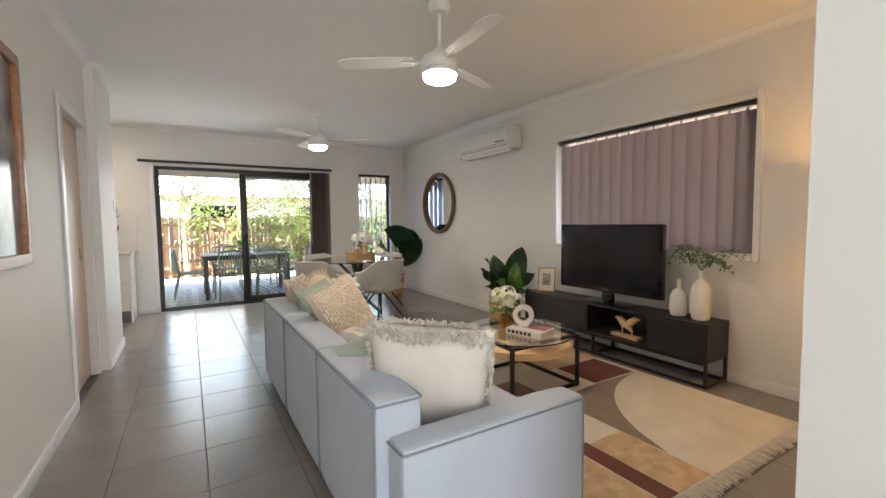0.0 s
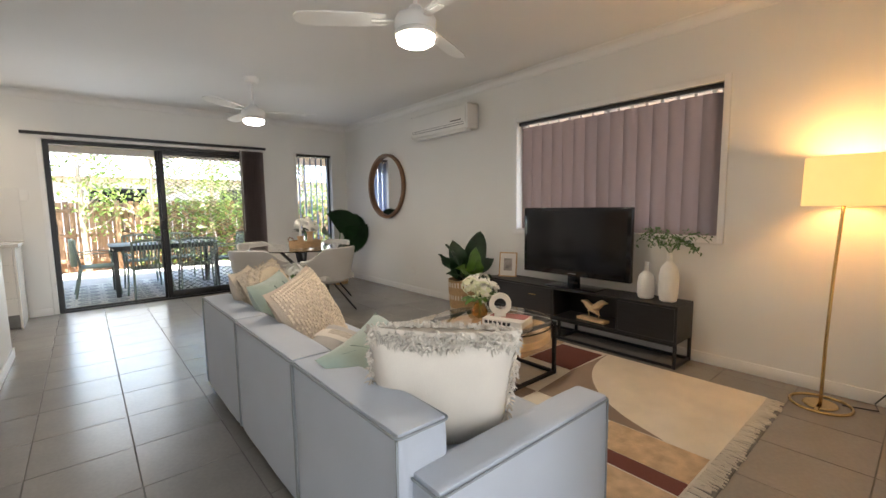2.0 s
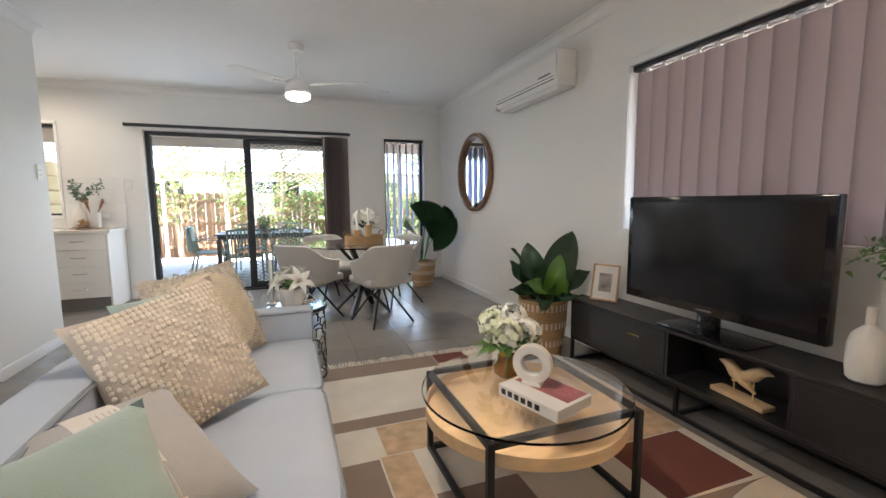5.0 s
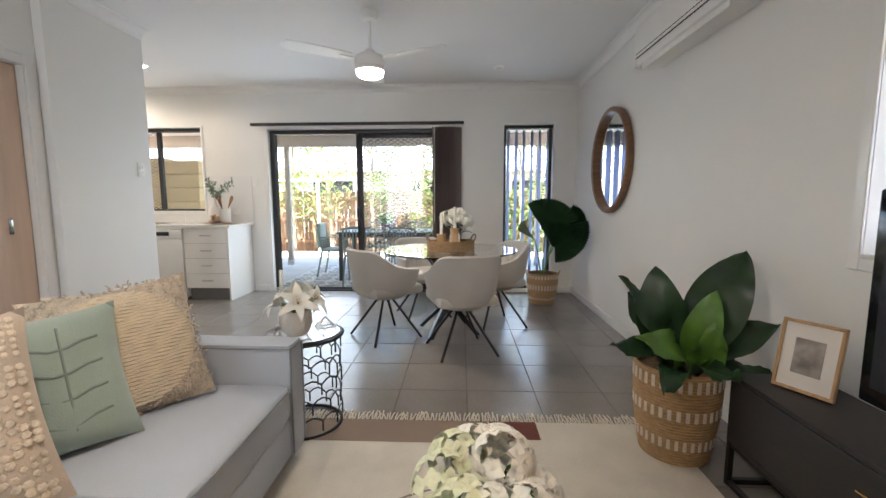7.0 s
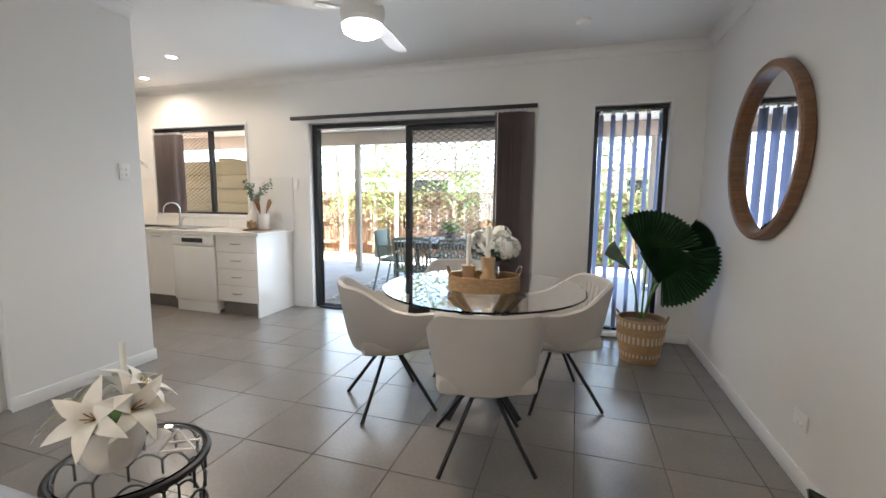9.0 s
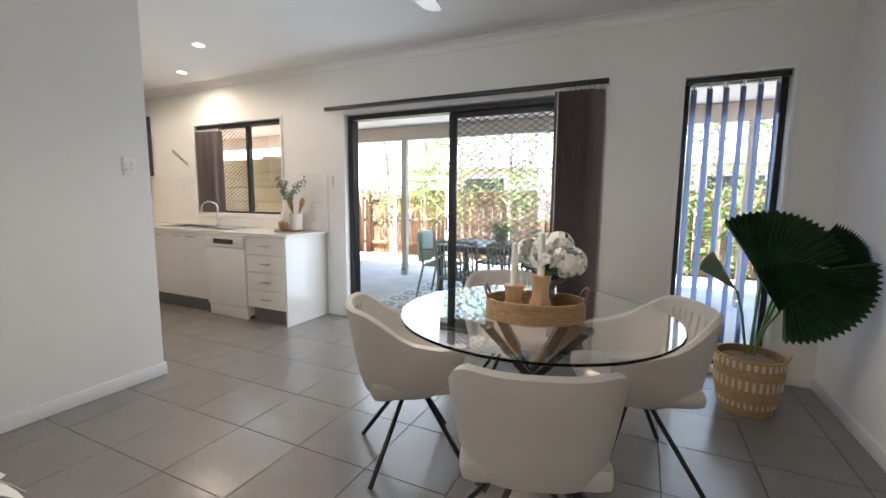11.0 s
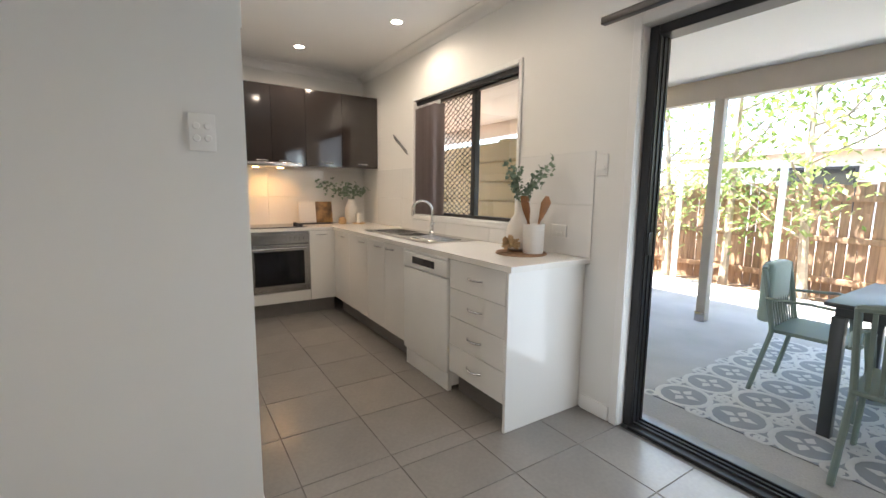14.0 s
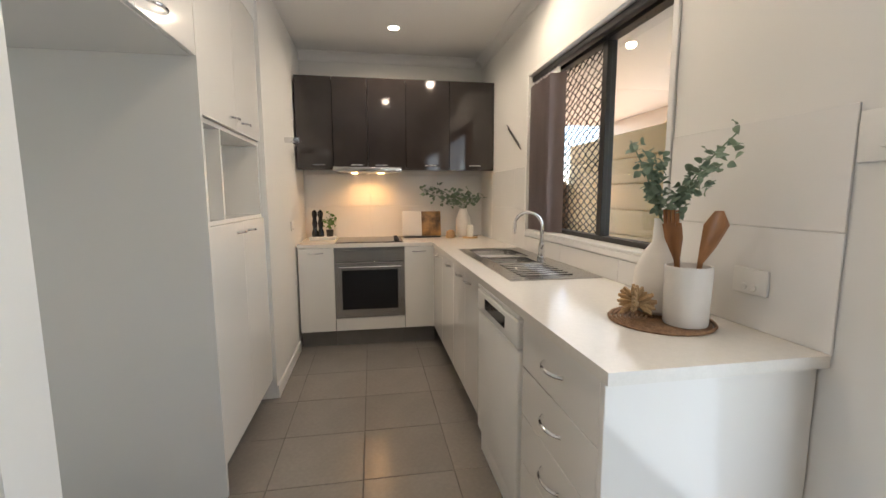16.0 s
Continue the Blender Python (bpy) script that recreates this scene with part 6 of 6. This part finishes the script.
part("body", lathe([(0, 0), (0.05, 0), (0.062, 0.02), (0.062, 0.15), (0.04, 0.2), (0.03, 0.23), (0.034, 0.24), (0.026, 0.24), (0.026, 0.2), (0, 0.18)], 32), "ceramic", vz)
sprig(vz, (0, 0, 0.23), [(0.04, -0.36, 0.36), (0.08, -0.2, 0.33), (0.1, 0.05, 0.36), (0.05, 0.15, 0.33), (0.02, -0.28, 0.42), (0.1, -0.1, 0.40)], 0.042, 0.03, "eucalypt", 24, 12, 0.15)
vz.scale = (1.15, 1.15, 1.15)
cnd = thing("candle_jar", "white pillar candle on a small wooden board", "candle", (-3.30, 7.16, 0.9005))
part("board", lathe([(0, 0), (0.07, 0), (0.07, 0.012), (0, 0.012)], 32), "wood", cnd)
part("wax", lathe([(0, 0.012), (0.028, 0.012), (0.028, 0.12), (0, 0.12)], 24), "petal", cnd)
jr = thing("wooden_jar", "small round timber jar", "jar", (-3.34, 6.98, 0.9005))
part("body", lathe([(0, 0), (0.04, 0), (0.045, 0.02), (0.04, 0.06), (0.02, 0.075), (0, 0.078)], 24), "wood", jr)

# ---- outside ----
structure(part("ground", box(-200, 200, NORTH + 0.18, 300, -0.5, -0.11), "soil", smooth=False), "bare leafy garden soil", "ground")
structure(part("ground_front", box(-200, 200, -200, NORTH + 0.18, -0.5, -0.2), "soil", smooth=False), "bare ground round the house", "ground")
structure(part("pavement", box(-3.5, 7.0, NORTH + 0.17, 12.15, -0.3, -0.05, 0.01), "concrete"), "grey concrete patio slab", "patio")
structure(part("sill_step", box(0.0, 2.33, NORTH + 0.15, NORTH + 0.26, -0.06, 0.0, 0.004), "kick"), "grey door sill", "sill")
structure(part("roof_patio", box(-6.0, 7.0, NORTH + 0.185, 10.15, 2.42, 2.46), "ceiling", smooth=False), "white patio soffit", "patio roof")
M["beam"] = mat("painted_patio_beam", (0.42, 0.38, 0.33), 0.5, vary=0.04)
structure(part("trim_beam", box(-6.0, 7.0, 9.95, 10.08, 2.2, 2.415, 0.004), "beam"), "painted timber patio beam", "beam")
structure(part("roof_house", box(-4.5, 7.2, -3, NORTH + 0.6, 2.75, 2.85), "beam", smooth=False), "house roof", "roof")
for x in (-0.85, 3.9):
    o = structure(thing("patio_post", "", "", (x, 10.0, -0.05)), "grey-brown painted patio post", "post")
    part("shaft", box(-0.045, 0.045, -0.045, 0.045, 0.0, 2.25, 0.004), "beam", o)
    part("foot_bracket", box(-0.05, 0.05, -0.006, 0.006, 0.0, 0.1, 0.002), "steel", o, m=Matrix.Translation((0, -0.052, 0)))


def fence(name, x0, y0, x1, y1, height):
    L = math.hypot(x1 - x0, y1 - y0)
    a = math.degrees(math.atan2(y1 - y0, x1 - x0))
    o = structure(thing(name, "", "", (x0, y0, -0.11), a), "weathered brown timber paling fence with rails", "fence")
    n = int(L / 0.105)
    pal = [part("paling", box(-0.049, 0.049, 0.02, 0.038, 0, height, 0.003, 1), "fence", o).data]
    bpy.data.objects.remove(o.children[0])
    rnd = random.Random(7)
    for k in range(n):
        p = new("paling", pal[0])
        p.parent = o
        p.matrix_basis = pose(0.05 + k * 0.105, rnd.uniform(-0.004, 0.004), rnd.uniform(-0.03, 0.02), 0, rnd.uniform(-0.5, 0.5), 0)
    for z in (0.25, height * 0.52, height - 0.2):
        part("rail", box(0, L, -0.03, 0.015, z - 0.04, z + 0.04, 0.004), "fence", o)
    for k in range(int(L / 2.2) + 1):
        part("post", box(-0.05, 0.05, -0.075, 0.015, 0, height + 0.02, 0.006, m=Matrix.Translation((k * 2.2 + 0.1, -0.035, 0))), "fence", o)


fence("fence_back", -3.6, 12.75, 7.5, 12.75, 1.55)
fence("fence_side", -3.62, 8.0, -3.62, 12.72, 1.55)

# trees: each a trunk with limbs and a loose crown of single leaves
# paler copy of the leaf with sunlight put into its colour, every other tree
M["leaf2"] = mat("sunlit_tree_leaf", (0.18, 0.215, 0.10), 0.5, vary=0.5, scale=3.0)
let_light_through(M["leaf2"], 0.4, (0.42, 0.5, 0.12))


def tree(x, y, h, seed, leaves=1500):
    rnd = random.Random(seed)
    o = thing("tree", "slender pale-barked tree with light green leaves by the fence", "tree", (x, y, -0.11), group="trees along the fence")
    lean = rnd.uniform(-0.15, 0.15)
    pts = [Vector((lean * t + 0.04 * math.sin(3 * t + seed), 0.03 * math.cos(2 * t), t * h * 0.75)) for t in (0, 0.15, 0.35, 0.6, 0.8, 1)]
    bm = tube(pts, 0.05, 8, radii=(0.07, 0.055, 0.05, 0.04, 0.028, 0.012))
    tips = []
    for k in range(11):
        u = 0.30 + 0.7 * k / 11
        i = min(4, int(u * 5))
        b = pts[i].lerp(pts[i + 1], u * 5 - i)
        az = rnd.uniform(0, 2 * math.pi)
        L = rnd.uniform(0.6, 1.2)
        e = b + Vector((L * math.cos(az), L * math.sin(az) * 0.7, L * rnd.uniform(0.4, 1.0)))
        mid = (b + e) / 2 + Vector((0, 0, -0.08))
        tube([b, mid, e], 0.02, 6, bm=bm, radii=(0.024, 0.015, 0.005))
        tips += [mid, e, (b + e) / 2, e + Vector((rnd.uniform(-.3, .3), rnd.uniform(-.3, .3), rnd.uniform(-.1, .4)))]
    part("trunk", bm, "bark", o)
    verts, faces = [], []
    for k in range(leaves):
        c = rnd.choice(tips) + Vector((rnd.gauss(0, 0.22), rnd.gauss(0, 0.2), rnd.gauss(0, 0.2)))
        s = rnd.uniform(0.035, 0.07)
        rot = Euler((rnd.uniform(-1, 1), rnd.uniform(-1, 1), rnd.uniform(0, 6.3))).to_matrix()
        q = len(verts)
        for v in ((-s, 0, 0), (0, -s * 0.45, 0.006), (s, 0, -0.006), (0, s * 0.45, 0.006)): verts.append(c + rot @ Vector(v))
        faces += [(q, q + 1, q + 2), (q, q + 2, q + 3)]
    me = bpy.data.meshes.new("crown")
    me.from_pydata([tuple(v) for v in verts], [], faces)
    me.materials.append(M["leaf2" if seed % 2 else "leaf"])
    cr_ = new("crown", me)
    cr_.parent = o


for k, (x, y, h) in enumerate(((-2.55, 12.2, 4.2), (-1.75, 12.35, 4.6), (-0.7, 12.2, 4.4), (0.35, 12.3, 4.8), (1.5, 12.25, 4.5), (2.7, 12.3, 4.6), (3.9, 12.2, 4.3), (5.2, 12.3, 4.6))): tree(x, y, h, k + 1)


def hedge(name, x0, x1, y0, y1, z0, z1, count, label, material):
    rnd = random.Random(count)
    verts, faces = [], []
    for k in range(count):
        c = Vector((rnd.uniform(x0, x1), rnd.uniform(y0, y1), rnd.uniform(z0, z1) + 0.3 * noise.noise(Vector((rnd.uniform(0, 9), 0, 0)))))
        s = rnd.uniform(0.05, 0.10)
        rot = Euler((rnd.uniform(-1, 1), rnd.uniform(-1, 1), rnd.uniform(0, 6.3))).to_matrix()
        q = len(verts)
        for v in ((-s, 0, 0), (0, -s * 0.5, 0.006), (s, 0, 0), (0, s * 0.5, 0.006)): verts.append(c + rot @ Vector(v))
        faces += [(q, q + 1, q + 2), (q, q + 2, q + 3)]
    me = bpy.data.meshes.new(name)
    me.from_pydata([tuple(v) for v in verts], [], faces)
    me.materials.append(M[material])
    tagged(new(name, me), label, "foliage", kind="stuff")


hedge("shrubs", 1.2, 6.5, 12.0, 12.6, -0.1, 1.5, 1700, "leafy shrubs along the fence", "leaf")

# neighbour's house beyond the fence
M["nwall"] = mat("pale_neighbour_render", (0.62, 0.60, 0.57), 0.7, vary=0.05)
M["nroof"] = mat("grey_metal_roof", (0.42, 0.44, 0.47), 0.4, 0.2, vary=0.08)
nb = thing("neighbour_house", "pale rendered single-storey house with a grey metal roof", "house", (1.0, 19.0, -0.11))
part("wall", box(-7, 8, 0, 7, 0, 2.5), "nwall", nb, smooth=False)
bm = bmesh.new()
rf = [(-7.5, -0.6, 2.45), (8.5, -0.6, 2.45), (8.5, 7.6, 2.45), (-7.5, 7.6, 2.45)]
rt = [(-4.5, 3.5, 4.1), (5.5, 3.5, 4.1)]
v = [bm.verts.new(p) for p in rf + rt]
for f in ((0, 1, 5, 4), (1, 2, 5), (2, 3, 4, 5), (3, 0, 4), (3, 2, 1, 0)): bm.faces.new([v[i] for i in f])
part("roof", bm, "nroof", nb, smooth=False)
for x in (-4.5, -0.5, 3.5):
    w_ = part("window", box(x, x + 1.6, -0.04, 0.02, 1.0, 2.1), "alu", nb)
    part("pane", box(x + 0.06, x + 1.54, -0.05, -0.042, 1.06, 2.04), "gloss", w_)

# rainwater tank seen from the kitchen window
wt = thing("water_tank", "cream ribbed slimline rainwater tank beside the house", "water tank", (-2.52, 8.62, -0.05))
bm = bmesh.new()
for k in range(9): box(-1.02, 1.02, -0.36, 0.36, 0.205 * k, 0.205 * k + 0.203, 0.02, 3, bm=bm)
part("shell", bm, "cream", wt)
part("lid", lathe([(0, 0.0), (0.18, 0), (0.17, 0.06), (0, 0.07)], 28, m=Matrix.Translation((0.2, 0, 1.843))), "cream", wt)

# outdoor dining set and rug
M["olive"] = mat("sage_green_resin", (0.20, 0.25, 0.22), 0.5, vary=0.06)
M["otable"] = mat("dark_slate_table", (0.06, 0.065, 0.065), 0.35, vary=0.1)
ot = thing("outdoor_table", "dark outdoor dining table on the patio", "table", (1.28, 8.72, -0.05))
part("tabletop", box(-0.72, 0.72, -0.46, 0.46, 0.735, 0.76, 0.006), "otable", ot)
part("apron", box(-0.68, 0.68, -0.42, 0.42, 0.68, 0.734, 0.004), "otable", ot)
for sx in (-1, 1):
    for sy in (-1, 1): part("leg", box(sx * 0.66 - 0.03, sx * 0.66 + 0.03, sy * 0.40 - 0.03, sy * 0.40 + 0.03, 0.0, 0.68, 0.006), "otable", ot)


def patio_chair(at, rz):
    o = thing("patio_chair", "sage green resin patio armchair with slatted back", "chair", at, rz, "chairs round the patio table")
    part("seat", pad(0.46, 0.44, 0.03, 0.012, m=Matrix.Translation((0, 0, 0.42)), cuts=4), "olive", o)
    for sx in (-1, 1):
        part("front_leg", tube([(sx * 0.25, 0.24, 0), (sx * 0.23, 0.2, 0.43), (sx * 0.25, 0.17, 0.64)], 0.014, 8), "olive", o)
        part("back_leg", tube([(sx * 0.24, -0.29, 0), (sx * 0.22, -0.2, 0.43), (sx * 0.23, -0.27, 0.83)], 0.015, 8), "olive", o)
        part("armrest", tube([(sx * 0.25, 0.19, 0.64), (sx * 0.27, 0.0, 0.655), (sx * 0.235, -0.24, 0.64)], 0.016, 8, flat=0.6), "olive", o)
    part("top_rail", tube([(-0.23, -0.27, 0.83), (-0.1, -0.30, 0.85), (0.1, -0.30, 0.85), (0.23, -0.27, 0.83)], 0.018, 8), "olive", o)
    for k in range(9): part("slat", box(-0.009, 0.009, -0.004, 0.004, 0, 0.38, 0.002, 1, m=pose(-0.176 + 0.044 * k, -0.205, 0.45, 11, 0, 0)), "olive", o)
    return o


_pc = patio_chair((0.42, 8.85, -0.044), -88)
for at, rz in (((1.0, 8.12, -0.044), 4), ((1.62, 8.1, -0.044), -5), ((1.0, 9.35, -0.044), 178), ((1.62, 9.36, -0.044), 184), ((2.18, 8.75, -0.044), 90)):
    copy_thing(_pc, pose(*at, 0, 0, rz))
op = thing("herb_pot", "grey pot with a bright green herb on the patio table", "plant", (1.25, 8.72, 0.7105))
part("pot", lathe([(0, 0), (0.07, 0), (0.085, 0.11), (0.078, 0.11), (0.07, 0.1), (0, 0.1)], 24), "kick", op)
M["bright"] = mat("bright_green_leaf", (0.10, 0.32, 0.03), 0.5, vary=0.3)
sprig(op, (0, 0, 0.1), [(0.12 * math.cos(a), 0.12 * math.sin(a), 0.22 + 0.04 * (k % 2)) for k, a in enumerate(i * 0.9 for i in range(7))], 0.05, 0.035, "bright", 12, 6, 0.1)
tw = thing("towel", "folded pale green cushion hung over the chair back", "towel", (0.42, 8.85, -0.044), -88)
part("cloth", box(-0.17, 0.17, -0.315, -0.235, 0.46, 0.865, 0.03, 3), "mint", tw)

M["ruggrey"] = mat("grey_outdoor_weave", (0.30, 0.31, 0.315), 0.9, vary=0.08)
og = thing("outdoor_rug", "grey and white tile-patterned outdoor rug", "rug", (1.25, 8.95, -0.05))
part("mat", box(-1.45, 1.45, -1.0, 1.05, 0.0, 0.006, 0.002, 1), "ruggrey", og)
M["rugwhite"] = mat("white_outdoor_weave", (0.62, 0.61, 0.58), 0.9, vary=0.05)
bm = bmesh.new()
for i in range(9):
    for j in range(6):
        cx, cy = -1.29 + 0.3225 * i, -0.83 + 0.342 * j
        tube([(cx + 0.15 * math.cos(a), cy + 0.16 * math.sin(a), 0.0065) for a in (2 * math.pi * k / 16 for k in range(16))], 0.017, 6, bm=bm, closed=True, flat=0.1)
        for q in range(4):
            a = math.pi / 2 * q
            c, s = math.cos(a), math.sin(a)
            pts = [(0.015, 0), (0.045, 0.028), (0.10, 0), (0.045, -0.028)]
            vs = [bm.verts.new((cx + c * u - s * w_, cy + s * u + c * w_, 0.0085)) for u, w_ in pts]
            bm.faces.new(vs)
        for q in range(4):
            a = math.pi / 2 * q + math.pi / 4
            tube([(cx + 0.2 * math.cos(a) + 0.035 * math.cos(b), cy + 0.21 * math.sin(a) + 0.035 * math.sin(b), 0.0066) for b in (2 * math.pi * k / 10 for k in range(10))], 0.014, 5, bm=bm, closed=True, flat=0.12)
part("pattern", bm, "rugwhite", og, "white lattice pattern")

# white clothesline frame
cf = thing("clothesline", "white painted clothesline frame in the yard", "clothesline", (-1.2, 11.7, -0.05))
for x in (-0.9, 0.35): part("post", box(x - 0.03, x + 0.03, -0.03, 0.03, 0, 1.72, 0.004), "trim", cf)
part("crossbar", box(-0.95, 0.40, -0.02, 0.02, 1.68, 1.74, 0.004), "trim", cf)
for y in (-0.1, 0.1, 0.2): part("line", tube([(-0.87, y, 1.75), (-0.3, y, 1.73), (0.32, y, 1.75)], 0.003, 5), "mint", cf)
# ---- floor tiles, the last of the large pieces ----
TX, TY = 0.415, 0.425
floor_set = structure(new("floor"), "dark grey square ceramic floor tiles", "floor")
_bm = box(-TX / 2 + 0.002, TX / 2 - 0.002, -TY / 2 + 0.002, TY / 2 - 0.002, -0.006, 0.0, 0.0015, 1)
_first = part("tile", _bm, "tile", floor_set, m=Matrix.Translation((0, 0, -10)))
_mesh = _first.data
bpy.data.objects.remove(_first)
_odd = {}


def lay(cx0, cx1, cy0, cy1):
    w, d = cx1 - cx0, cy1 - cy0
    if w < 0.03 or d < 0.03: return
    full = abs(w - TX) < 0.002 and abs(d - TY) < 0.002
    if full: me = _mesh
    else:
        key = (round(w, 3), round(d, 3))
        if key not in _odd:
            o = part("tile", box(-w / 2 + 0.002, w / 2 - 0.002, -d / 2 + 0.002, d / 2 - 0.002, -0.006, 0.0, 0.0015, 1), "tile")
            _odd[key] = o.data
            bpy.data.objects.remove(o)
        me = _odd[key]
    ob = new("tile", me)
    ob.parent = floor_set
    ob.matrix_basis = Matrix.Translation(((cx0 + cx1) / 2, (cy0 + cy1) / 2, 0))


def lay_area(x0, x1, y0, y1, ox=TILE0[0], oy=TILE0[1]):
    i0, i1 = math.floor((x0 - ox) / TX), math.ceil((x1 - ox) / TX)
    j0, j1 = math.floor((y0 - oy) / TY), math.ceil((y1 - oy) / TY)
    for i in range(i0, i1):
        for j in range(j0, j1):
            lay(max(x0, ox + i * TX), min(x1, ox + (i + 1) * TX), max(y0, oy + j * TY), min(y1, oy + (j + 1) * TY))


lay_area(WEST, EAST, SOUTH, NORTH - 0.01)
lay_area(WEST, HALL, -2.2, SOUTH)
lay_area(-3.6, WEST, 4.86, NORTH - 0.01)
